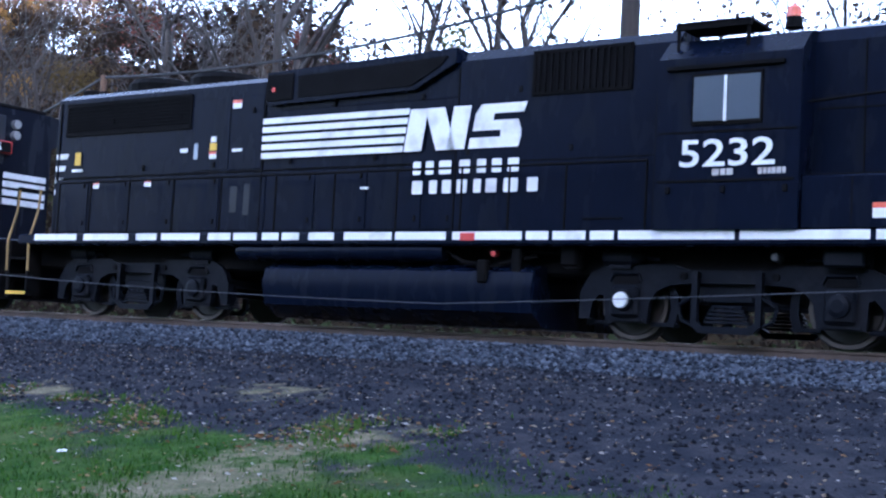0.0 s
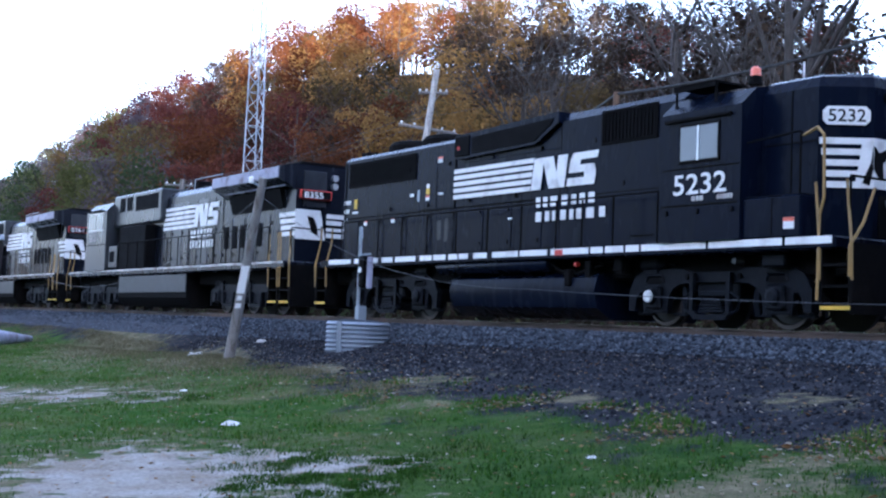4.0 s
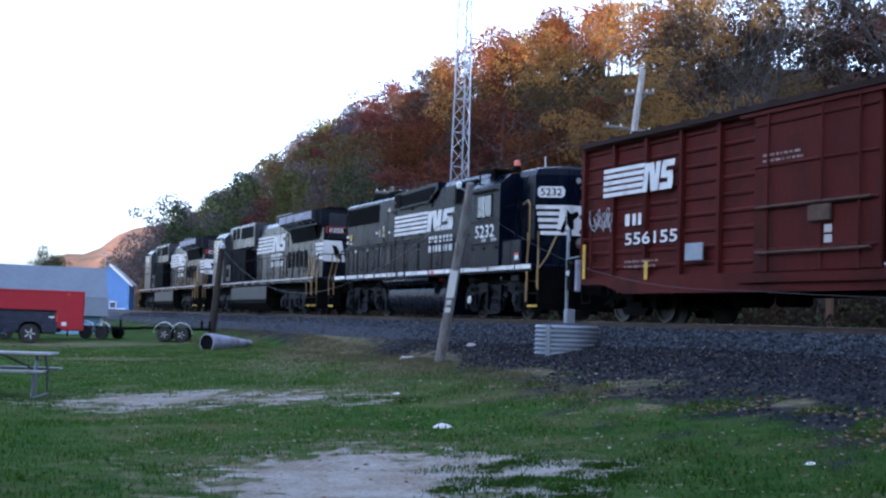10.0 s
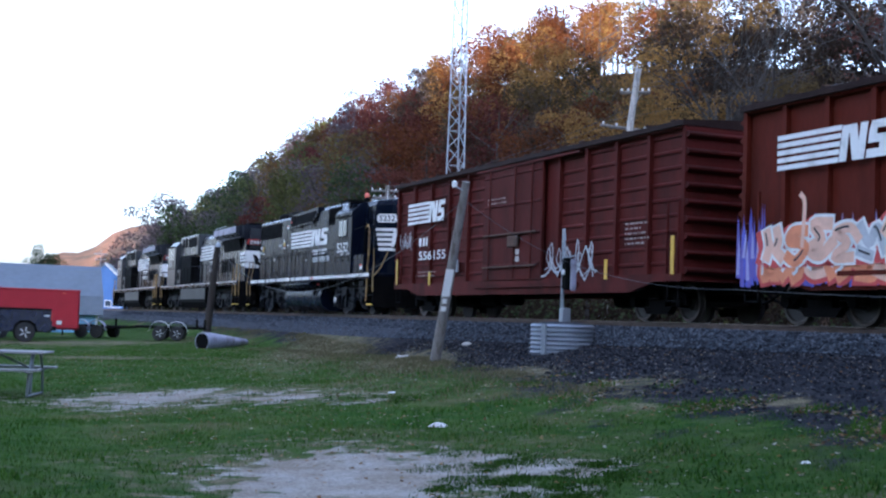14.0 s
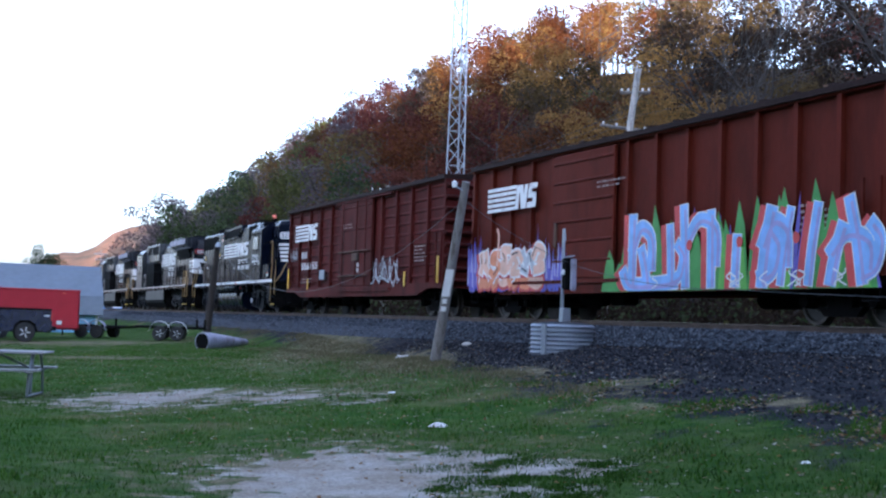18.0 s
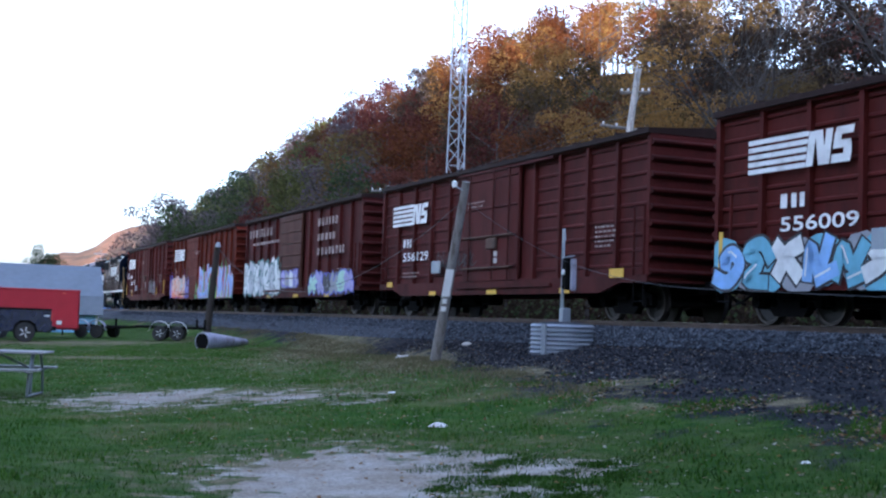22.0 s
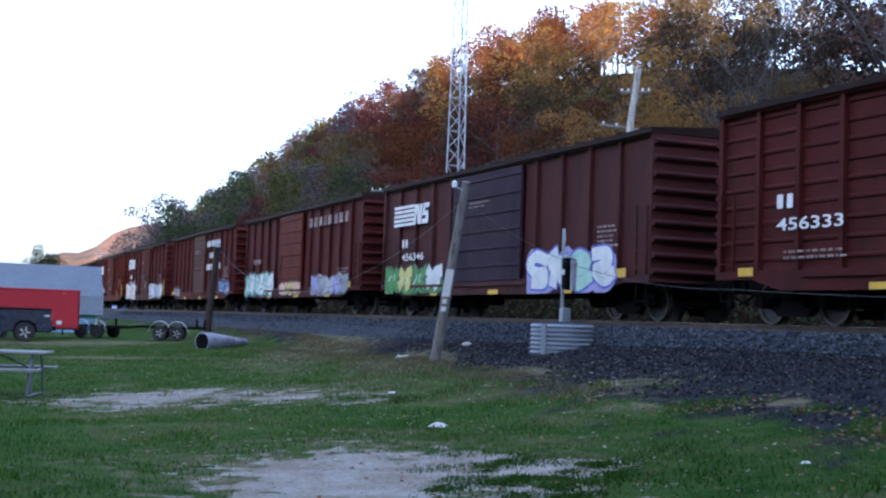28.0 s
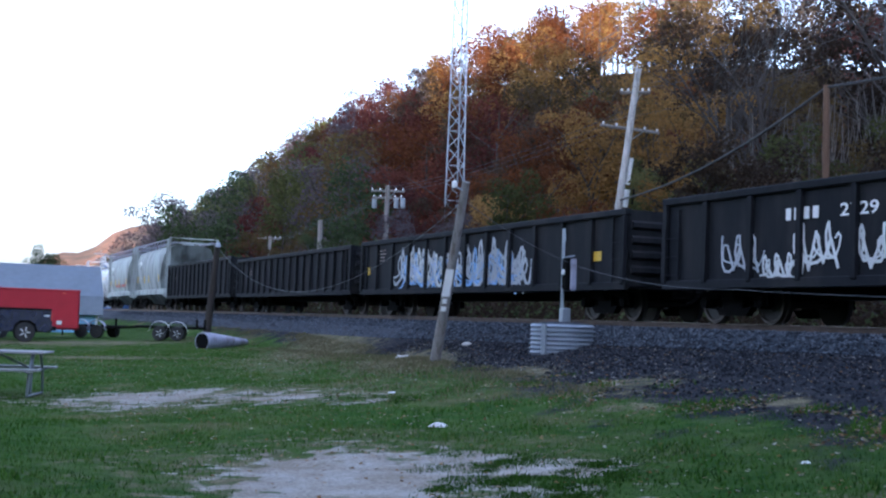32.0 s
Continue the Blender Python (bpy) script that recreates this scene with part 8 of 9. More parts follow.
    me2 = bpy.data.meshes.new("woods_trunks")
    me2.from_pydata(tv, [], tf)
    me2.materials.append(M["bark"])
    tagged(new("woods_trunks", me2), "grey trunks and limbs among the autumn woods", "trunks", "", "stuff")


plant_woods()
# the trees that stand out near the line
for kind, i, s, v, sc, turn in (("gold", 0, 62, 13, 0.50, 30), ("gold", 1, 66, 15, 0.42, 200), ("olive", 0, 52, 16, 0.5, 10), ("olive", 1, 47, 15, 0.45, 70), ("green", 0, 43, 14, 0.42, 120), ("olive", 1, 39, 16, 0.5, 250), ("ochre", 0, 35, 15, 0.45, 10), ("ochre", 1, 30, 14, 0.42, 90), ("brown", 0, 26, 15, 0.5, 150), ("brown", 1, 21, 16, 0.5, 10)):
    plant(kind, i, s, -v, sc, turn, NAMES[kind] + " bushy tree behind the track")
for i, (s, v, sc, turn) in enumerate(((41, 21, 1.25, 0), (37, 23, 1.3, 60), (34, 20, 1.2, 130), (45, 26, 1.2, 200), (30, 22, 1.15, 20), (27, 26, 1.2, 310), (53, 24, 1.1, 100), (22, 22, 1.05, 220), (20, 34, 0.9, 40), (15, 40, 1.0, 80), (2, 30, 0.9, 170), (-3, 42, 1.0, 260))):
    plant("bare", i % 3, s, -v, sc, turn, "tall bare tree with dark limbs behind the track")
plant("olive", 0, 34.5, -35, 0.95, 0, "yellow-green leafy tree on the low rise")


def vines():
    """Dry vines that hang in curtains from the trees behind the track."""
    rg = random.Random(31)
    me = Mesh()
    for i in range(520):
        s, v = rg.uniform(8, 50), rg.uniform(17, 23)
        p = at_line(s, -v, ground_z(s, -v))
        top = p + Vector((rg.uniform(-1, 1), rg.uniform(-1, 1), rg.uniform(3.5, 9)))
        mid = p + (top - p) * 0.5 + Vector((rg.uniform(-0.7, 0.7), rg.uniform(-0.7, 0.7), 0))
        r = rg.uniform(0.010, 0.026)
        for a, c in ((p, mid), (mid, top)):
            me.rod(a, c, r, r * 0.7, n=3, cap=False)
        if rg.random() < 0.6:
            me.rod(mid, mid + Vector((rg.uniform(-1.2, 1.2), rg.uniform(-1.2, 1.2), rg.uniform(-1.2, 0.8))), r * 0.7, r * 0.3, n=3, cap=False)
    tagged(new("hanging_vines", me.data("hanging_vines", M["vine"])), "tangle of dry pale vines", "vines", "", "stuff")


vines()


def undergrowth():
    """Low brush along the far side of the track, coloured dark as shade behind the cars."""
    nr = np.random.RandomState(77)
    vs, fs, k = [], [], 0
    tips = []
    for i in range(1100):
        s, v = nr.uniform(-4, 130), nr.uniform(5.5, 15)
        z = ground_z(s, -v)
        tips.append((at_line(s, -v, z + nr.uniform(0.1, 0.5 + 0.13 * v)), 0))
    v, f = leaf_quads(tips, 56000, 0.75, 0.10, nr, 0.9)
    me = bpy.data.meshes.new("undergrowth")
    me.from_pydata(v.tolist(), [], f.tolist())
    # mostly umber, so that the gaps under the cars look shaded
    me.materials.append(LEAF["green"])
    me.materials.append(LEAF["umber"])
    me.polygons.foreach_set("material_index", (nr.rand(len(f)) < 0.8).astype(int).tolist())
    tagged(new("undergrowth", me), "low brush beyond the track, darkened for the shade there", "brush", "", "stuff")


undergrowth()


def thicket():
    """Scrub that closes the slope under the trees near the line."""
    nr = np.random.RandomState(78)
    tips = []
    for i in range(1500):
        s, v = nr.uniform(2, 95), nr.uniform(13, 62)
        tips.append((at_line(s, -v, ground_z(s, -v) + nr.uniform(0.3, 4.2)), 0))
    v, f = leaf_quads(tips, 62000, 1.25, 0.115, nr, 0.9)
    me = bpy.data.meshes.new("thicket")
    me.from_pydata(v.tolist(), [], f.tolist())
    names = ("umber", "ochre", "olive", "umber", "brown")
    for k in names:
        me.materials.append(LEAF[k])
    me.polygons.foreach_set("material_index", [int(5 * (0.5 + 0.5 * noise.noise((q[0] * 0.12, q[1] * 0.12, q[2] * 0.12)))) % 5 for q in v[::4]])
    tagged(new("thicket", me), "brown and olive scrub under the hillside trees", "scrub", "", "stuff")


thicket()


# ---- beside the line ----
def upright(s, u, z=None):
    p = at_line(s, u, ground_z(s, u) if z is None else z)
    return p


def leaning_pole():
    s0, u0 = 25.6, 5.5
    a = at_line(s0, u0, ground_z(s0, u0) - 0.35)
    b = at_line(24.15, u0, rail_z(24) + 2.78)
    ax = (b - a).normalized()
    me = Mesh()
    me.rod(a, b, 0.122, 0.082, n=14)
    root = thing("utility_pole", me, M["wood_pole"], "leaning grey wooden pole with white tag plates", "pole", "", "", None, True)
    t = Vector((0, 0, 0)) - a
    side = Vector((-a.x, -a.y, 0)).normalized()
    right = Vector((side.y, -side.x, 0)) * -1
    for f0, f1, w in ((0.42, 0.56, 0.085), (0.385, 0.41, 0.05), (0.345, 0.37, 0.06)):
        p, q = a + (b - a) * f0, a + (b - a) * f1
        pl = Mesh()
        c = side * 0.118 - right * 0.02
        vs = [p + c - right * w, p + c + right * w, q + c + right * w, q + c - right * w]
        pl.add([*vs, *[v + side * 0.012 for v in vs]], [(0, 1, 2, 3), (7, 6, 5, 4), (0, 4, 5, 1), (1, 5, 6, 2), (2, 6, 7, 3), (3, 7, 4, 0)])
        part("tag_plate", pl, M["trim_white"], root, "white tag plate")
    part("insulator", Mesh().lathe([(0, 0.05), (0.10, 0.06), (0.14, 0.03)], "z", 10, tuple(b - right * 0.24 + Vector((0, 0, -0.12)))), M["trim_white"], root)
    part("bracket", Mesh().rod(b + Vector((0, 0, -0.2)), b - right * 0.24 + Vector((0, 0, -0.1)), 0.02, n=6), M["galv"], root)
    return b


POLE_TOP = leaning_pole()


def signal_well():
    """A ring of corrugated steel that holds ballast round a small signal mast."""
    s, u = 23.35, 3.55
    p = at_line(s, u)
    z0, z1 = rail_z(s) - 0.95, rail_z(s) - 0.13
    prof = []
    n = 9
    for i in range(n * 2 + 1):
        prof.append((z0 + (z1 - z0) * i / (n * 2), 0.66 + (0.026 if i % 2 else -0.026)))
    ring = thing("corrugated_well", Mesh().lathe(prof, "z", 36, (p.x, p.y, 0)), M["galv"], "galvanised corrugated steel ring set in the ballast", "culvert ring", smooth=False)
    part("stone_fill", Mesh().lathe([(z1 - 0.1, 0.62), (z1 + 0.01, 0.60), (z1 + 0.05, 0.3)], "z", 24, (p.x, p.y, 0)), STONE, ring)
    part("seam_strip", Mesh().box(0.62, 0.70, -0.05, 0.05, z0, z1, Matrix.Translation((p.x, p.y, 0)) @ pose(0, 0, 0, 0, 0, -100)), M["galv"], ring)
    q = at_line(s + 0.05, u, z1)
    mast = thing("signal_mast", Mesh().rod(q, q + Vector((0, 0, 2.0)), 0.035, n=10), M["galv"], "slim grey mast with small equipment boxes", "mast")
    m4 = on_line(s, u, z1)
    part("base_box", Mesh().cbox(-0.16, 0.0, -0.1, 0.1, 0.0, 0.34, 0.02), M["galv"], mast, m=m4)
    part("relay_box", Mesh().cbox(-0.30, -0.10, -0.12, 0.12, 0.72, 1.38, 0.03), M["frame_black"], mast, "black relay box", m=m4)
    part("meter_dial", Mesh().lathe([(0.12, 0.06), (0.15, 0.05)], "y", 14, (-0.2, 0, 1.08)), M["trim_white"], mast, m=m4)
    part("conduit_box", Mesh().cbox(-0.44, -0.36, -0.06, 0.06, 0.70, 1.36, 0.02), M["galv_rust"], mast, "pale narrow cover", m=m4)
    part("arm", Mesh().rod((0, 0, 1.40), (-0.42, 0, 1.42), 0.015, n=6).rod((0, 0, 1.75), (0.04, 0, 2.0), 0.03, n=6), M["galv"], mast, m=m4)
    return q


MAST = signal_well()


def cable(name, pts, r, material, label):
    """A cable hung through points, sagging a little between them."""
    me = Mesh()
    run = []
    for a, b, sag in pts:
        a, b = Vector(a), Vector(b)
        k = 14
        for i in range(0 if not run else 1, k + 1):
            t = i / k
            run.append(a + (b - a) * t - Vector((0, 0, 4 * sag * t * (1 - t))))
    n, vs = 5, []
    for i, p in enumerate(run):
        d = (run[min(i + 1, len(run) - 1)] - run[max(i - 1, 0)]).normalized()
        q = d.to_track_quat("Z", "Y")
        vs += [p + q @ Vector((r * math.cos(6.2832 * j / n), r * math.sin(6.2832 * j / n), 0)) for j in range(n)]
    me.add(vs, [(i * n + j, i * n + (j + 1) % n, i * n + n + (j + 1) % n, i * n + n + j) for i in range(len(run) - 1) for j in range(n)])
    return thing(name, me, material, label, "cable")


def brown_pole_left():
    a, b = at_line(53.2, 4.3, ground_z(53.2, 4.3) - 0.3), at_line(52.2, 4.2, rail_z(52) + 2.7)
    root = thing("utility_pole", Mesh().rod(a, b, 0.17, 0.12, n=12), M["dark_pole"], "short dark leaning pole beside the ballast", "pole", smooth=True)
    part("pole_lamp", Mesh().lathe([(0, 0.12), (0.14, 0.09), (0.2, 0.03)], "z", 10, tuple(b + Vector((0.1, -0.1, -0.1)))), M["galv"], root)
    return b


BROWN_TOP = brown_pole_left()
zz = lambda s, d: rail_z(s) + d
cable("overhead_cable", [(BROWN_TOP - Vector((0, 0, 0.1)), POLE_TOP - Vector((0, 0, 0.35)), 1.9)], 0.008, M["wire_grey"], "grey cable slung between two leaning poles")
cable("overhead_cable", [(POLE_TOP - Vector((0, 0, 0.4)), at_line(22.6, 3.6, zz(22, 1.05)), 0.12), (at_line(22.6, 3.6, zz(22, 1.05)), at_line(17.6, 3.4, zz(17, 0.55)), 0.12), (at_line(17.6, 3.4, zz(17, 0.55)), at_line(8.8, 3.4, zz(8, 0.32)), 0.05), (at_line(8.8, 3.4, zz(8, 0.32)), at_line(-6.0, 3.4, zz(0, 1.3)), 0.08)], 0.006, M["wire_grey"], "thin pale wire sagging along the track")
thing("wire_stake", Mesh().rod(at_line(-6.0, 3.4, ground_z(-6, 3.4) - 0.2), at_line(-6.0, 3.4, zz(0, 1.35)), 0.05, n=8), M["wood_pole"], "short wooden stake that carries a wire", "stake")


def tower():
    """A slim three-sided lattice mast."""
    s, u = 98.0, -25.0
    base = at_line(s, u, ground_z(s, u) - 0.3)
    top = 40.0
    root_me = Mesh()
    r0, r1 = 0.95, 0.42
    def corner(k, z):
        r = r0 + (r1 - r0) * z / top
        a = math.radians(90 + 120 * k + 20)
        return base + Vector((math.cos(a) * r, math.sin(a) * r, z))
    root = thing("radio_tower", Mesh().cbox(base.x - 1.4, base.x + 1.4, base.y - 1.4, base.y + 1.4, base.z - 0.2, base.z + 0.5, 0.05), M["concrete"], "slim galvanised lattice radio tower", "tower")
    for k in range(3):
        part("tower_leg", Mesh().rod(corner(k, 0), corner(k, top), 0.075, 0.05, n=8), M["galv"], root)
    z = 0.6
    i = 0
    while z < top - 1.5:
        h = 1.55 - 0.5 * z / top
        for k in range(3):
            a, b = (k, (k + 1) % 3) if i % 2 else ((k + 1) % 3, k)
            part("brace", Mesh().rod(corner(a, z), corner(b, z + h), 0.042, n=5), M["galv"], root)
        if i % 2 == 0:
            for k in range(3):
                part("ring_bar", Mesh().rod(corner(k, z), corner((k + 1) % 3, z), 0.03, n=5), M["galv"], root)
        z += h
        i += 1
    part("antenna", Mesh().rod(corner(0, top - 3), corner(0, top + 1.5) + Vector((0.3, 0, 0)), 0.05, n=6), M["trim_white"], root)
    for zz0 in (24.5, 26.0):
        part("dish_arm", Mesh().rod(corner(1, zz0), corner(1, zz0) + Vector((0.7, -0.4, 0.2)), 0.04, n=6), M["trim_white"], root)


tower()


def cross_pole(s_base, s_top, u, ztop, material, arms, label, r=0.16):
    a, b = at_line(s_base, u, ground_z(s_base, u) - 0.4), at_line(s_top, u, zz(s_top, ztop))
    root = thing("utility_pole", Mesh().rod(a, b, r * 1.15, r * 0.8, n=12), material, label, "pole", "line of utility poles", smooth=True)
    ax = (b - a).normalized()
    d = line(s_top)[1]
    out = Vector((d.y, -d.x, 0))
    heads = []
    for down, half, slope in arms:
        c = b - ax * down
        t = (Vector((d.x, d.y, 0)) * -0.45 + out * 0.89).normalized() + Vector((0, 0, slope))
        part("crossarm", Mesh().rod(c - t * half, c + t * half, 0.075, n=6), M["wood_pole"], root, "grey wooden crossarm")
        part("arm_brace", Mesh().rod(c + t * half * 0.5, c - ax * 0.55, 0.02, n=5), M["galv"], root)
        for f in (-0.9, -0.45, 0.5, 0.92):
            e = c + t * half * f
            part("insulator", Mesh().lathe([(0, 0.035), (0.08, 0.05), (0.12, 0.02)], "z", 8, tuple(e + Vector((0, 0, 0.05)))), M["trim_white"], root)
            heads.append(e + Vector((0, 0, 0.15)))
    return root, b, heads


P1, B1, H1 = cross_pole(48.9, 46.2, -12.0, 10.76, M["pale_pole"], ((1.0, 0.62, 0.03), (2.55, 1.25, -0.12)), "leaning silvery utility pole with two crossarms")
ax1 = at_line(48.9, -12, ground_z(48.9, -12)) - B1
for f0, f1, w, mm in ((0.335, 0.435, 0.09, "trim_white"), (0.455, 0.52, 0.14, "trim_white"), (0.45, 0.51, 0.05, "frame_black")):
    c0, c1 = B1 + ax1 * f0, B1 + ax1 * f1
    sh = Vector((0.24, 0.13, 0)) if mm == "trim_white" else Vector((0.5, 0.28, 0))
    part("pole_box", Mesh().rod(c0 + sh, c1 + sh, w, n=8), M[mm], P1, "pale equipment box" if mm == "trim_white" else "dark equipment box")
P2, B2, H2 = cross_pole(71.6, 71.4, -10.0, 7.8, M["wood_pole"], ((0.35, 1.0, 0.0), (0.75, 0.9, 0.0)), "utility pole with transformer cans", 0.17)
for sd in (-0.8, 0.55, 0.95):
    q = B2 + Vector((sd, sd * 0.2, -1.35))
    part("transformer_can", Mesh().lathe([(0, 0.14), (0.55, 0.14), (0.6, 0.08)], "z", 10, tuple(q)), M["galv"], P2, "grey transformer can")
P3, B3, H3 = cross_pole(85.2, 85.3, -10.0, 6.56, M["wood_pole"], (), "plain grey utility pole", 0.2)
P4, B4, H4 = cross_pole(99.7, 99.7, -10.0, 6.17, M["wood_pole"], ((0.2, 0.9, 0.0),), "small far utility pole with crossarm", 0.16)
P5, B5, H5 = cross_pole(30.3, 30.4, -9.0, 7.3, M["brown_pole"], (), "brown utility pole carrying a thick cable", 0.115)
P6, B6, H6 = cross_pole(12.7, 12.7, -9.0, 11.5, M["dark_pole"], (), "thick dark utility pole beside the track", 0.24)
cable("overhead_cable", [(at_line(47.6, -12, zz(47, 5.3)), B5 - Vector((0, 0, 0.06)), 0.5), (B5 - Vector((0, 0, 0.06)), B6 - Vector((0, 0, 3.2)), 0.5)], 0.045, M["wire"], "thick black cable between utility poles")
for k in range(3):
    o = Vector((0, 0, -0.3 * k))
    cable("overhead_wire", [(B1 + o - Vector((0, 0, 1.5)), B2 + o * 0.5 + Vector((0, 0, -0.1)), 0.5), (B2 + o * 0.5 + Vector((0, 0, -0.1)), B3 + o * 0.5, 0.35), (B3 + o * 0.5, B4 + o * 0.5, 0.3)], 0.008, M["wire_grey"], "thin overhead wire along the line")
for k in range(3):
    cable("overhead_wire", [(H1[k * 2] , B6 + Vector((0, 0, -0.5 - 0.5 * k)), 0.9)], 0.006, M["wire_grey"], "thin overhead wire along the line")


# ---- the yard ----
HEAD = radians(29.2)
FWD, RGT = Vector((-math.sin(HEAD), math.cos(HEAD), 0)), Vector((math.cos(HEAD), math.sin(HEAD), 0))


def yard(dist, side, turn=0.0, lift=0.0):
    """Pose on the ground at a distance ahead and to the right of the tripod, x to the right."""
    p = FWD * dist + RGT * side
    s, u = su_of(p.x, p.y)
    return pose(p.x, p.y, ground_z(s, u) + lift, 0, 0, 29.2 + turn)


def wheel_into(parent, name, x, y, r, w, rim, m=None):
    tyre = part(name, Mesh().lathe([(y - w / 2, r * 0.55), (y - w / 2, r * 0.93), (y - w * 0.35, r), (y + w * 0.35, r), (y + w / 2, r * 0.93), (y + w / 2, r * 0.55)], "y", 24, (x, 0, r)), M["tyre"], parent, smooth=True)
    part("rim", Mesh().lathe([(y - w * 0.42, r * 0.60), (y - w * 0.46, r * 0.56), (y - w * 0.30, r * 0.5), (y - w * 0.38, r * 0.18), (y + w * 0.4, r * 0.5)], "y", 20, (x, 0, r)), M[rim], tyre)
    for i in range(5):
        a = i * 1.2566
        part("spoke", Mesh().rod((x + math.cos(a) * r * 0.12, y - w * 0.42, r + math.sin(a) * r * 0.12), (x + math.cos(a) * r * 0.54, y - w * 0.42, r + math.sin(a) * r * 0.54), r * 0.09, n=5), M[rim], tyre)


def picnic_table():
    root = thing("picnic_table", Mesh().path([(0.75, -0.36, 0.03), (0.75, -0.30, 0.60), (0.75, -0.25, 0.70)], 0.022, 8), M["tank_leg"], "weathered picnic table with bent steel legs on the lawn", "picnic table", m=yard(21.4, -7.42, 6))
    for x in (-0.75, 0.75):
        part("leg", Mesh().path([(x, -0.62, 0.03), (x, -0.55, 0.40), (x, -0.34, 0.68)], 0.020, 8).path([(x, 0.62, 0.03), (x, 0.55, 0.40), (x, 0.34, 0.68)], 0.020, 8).path([(x, -0.78, 0.42), (x, 0.78, 0.42)], 0.020, 8).path([(x, -0.62, 0.03), (x, 0.62, 0.03)], 0.018, 8), M["tank_leg"], root, "bent galvanised leg")
    for i in range(5):
        y = -0.36 + i * 0.18
        part("top_board", Mesh().cbox(-0.95, 0.95, y - 0.082, y + 0.082, 0.70, 0.74, 0.008), M["table_top"], root)
    for y in (-0.72, 0.72):
        for d in (-0.07, 0.07):
            part("bench_board", Mesh().cbox(-0.95, 0.95, y + d - 0.065, y + d + 0.065, 0.43, 0.47, 0.008), M["table_top"], root)
    part("brace", Mesh().rod((0.75, 0, 0.42), (0.1, 0, 0.70), 0.02, n=6), M["tank_leg"], root)


picnic_table()


def pickup():
    """A dark pickup seen from its side, tail to the right."""
    m4 = yard(48.6, -17.2, 20)
    prof = [(-2.8, 0.45), (-2.8, 0.95), (-2.1, 1.16), (-1.5, 1.84), (-0.45, 1.86), (-0.2, 1.24), (2.40, 1.22), (2.46, 0.80), (2.44, 0.42), (1.95, 0.42), (1.85, 0.70), (1.65, 0.82), (1.35, 0.82), (1.15, 0.70), (1.05, 0.40), (-1.25, 0.40), (-1.35, 0.70), (-1.55, 0.82), (-1.85, 0.82), (-2.05, 0.70), (-2.15, 0.42)]
    root = thing("pickup_truck", Mesh().prism(prof, -0.92, 0.92), M["navy"], "dark navy pickup truck parked on the gravel", "pickup", m=m4)
    for x in (1.5, -1.7):
        for y in (-0.84, 0.84):
            wheel_into(root, "wheel", x, y, 0.37, 0.24, "alu")
    part("side_window", Mesh().prism([(-1.9, 1.25), (-1.42, 1.76), (-0.52, 1.78), (-0.35, 1.25)], -0.935, -0.925), M["glass"], root)
    part("underbody", Mesh().cbox(-2.6, 2.45, -0.70, 0.70, 0.38, 0.9, 0.03), M["frame_black"], root)
    part("bed_rail", Mesh().cbox(-0.1, 2.44, -0.95, -0.82, 1.20, 1.27, 0.02), M["frame_black"], root)
    part("tail_lamp", Mesh().cbox(2.40, 2.48, -0.93, -0.80, 0.82, 1.12, 0.02), M["red"], root)
    part("bumper", Mesh().cbox(2.40, 2.62, -0.9, 0.9, 0.45, 0.62, 0.04), M["frame_black"], root)
    part("door_seam", Mesh().box(-0.35, -0.33, -0.93, -0.92, 0.5, 1.15).box(-0.27, -0.25, -0.93, -0.92, 0.5, 1.12), M["frame_black"], root)
    part("badge", Mesh().box(2.15, 2.35, -0.93, -0.925, 0.98, 1.03), M["trim_white"], root)


pickup()


def red_trailer():
    m4 = yard(54.04, -18.2, 21)
    root = thing("cargo_trailer", Mesh().cbox(-3.0, 2.9, -1.05, 1.05, 0.42, 2.05, 0.06), M["box_red"], "red enclosed cargo trailer", "trailer", m=m4)
    for x in (-1.0, -0.2):
        wheel_into(root, "wheel", x, -0.98, 0.33, 0.2, "galv")
    for i in range(9):
        part("wall_seam", shared("rts", lambda: Mesh().box(-0.008, 0.008, -1.06, -1.05, 0.45, 2.0).data("wall_seam", M["box_red"])), None, root, m=pose(-2.6 + i * 0.65, 0, 0))
    part("drawbar", Mesh().rod((2.9, 0, 0.45), (4.1, 0, 0.45), 0.05, n=6), M["frame_black"], root)
    part("vent", Mesh().cbox(2.0, 2.2, -1.07, -1.05, 0.62, 0.78, 0.005), M["trim_white"], root)
    part("marker_lamp", Mesh().box(2.2, 2.3, -1.065, -1.05, 1.9, 1.95), M["orange_red"], root)
    part("top_rail", Mesh().cbox(-3.0, 2.9, -1.07, -1.03, 1.98, 2.07, 0.01), M["box_red"], root)


red_trailer()


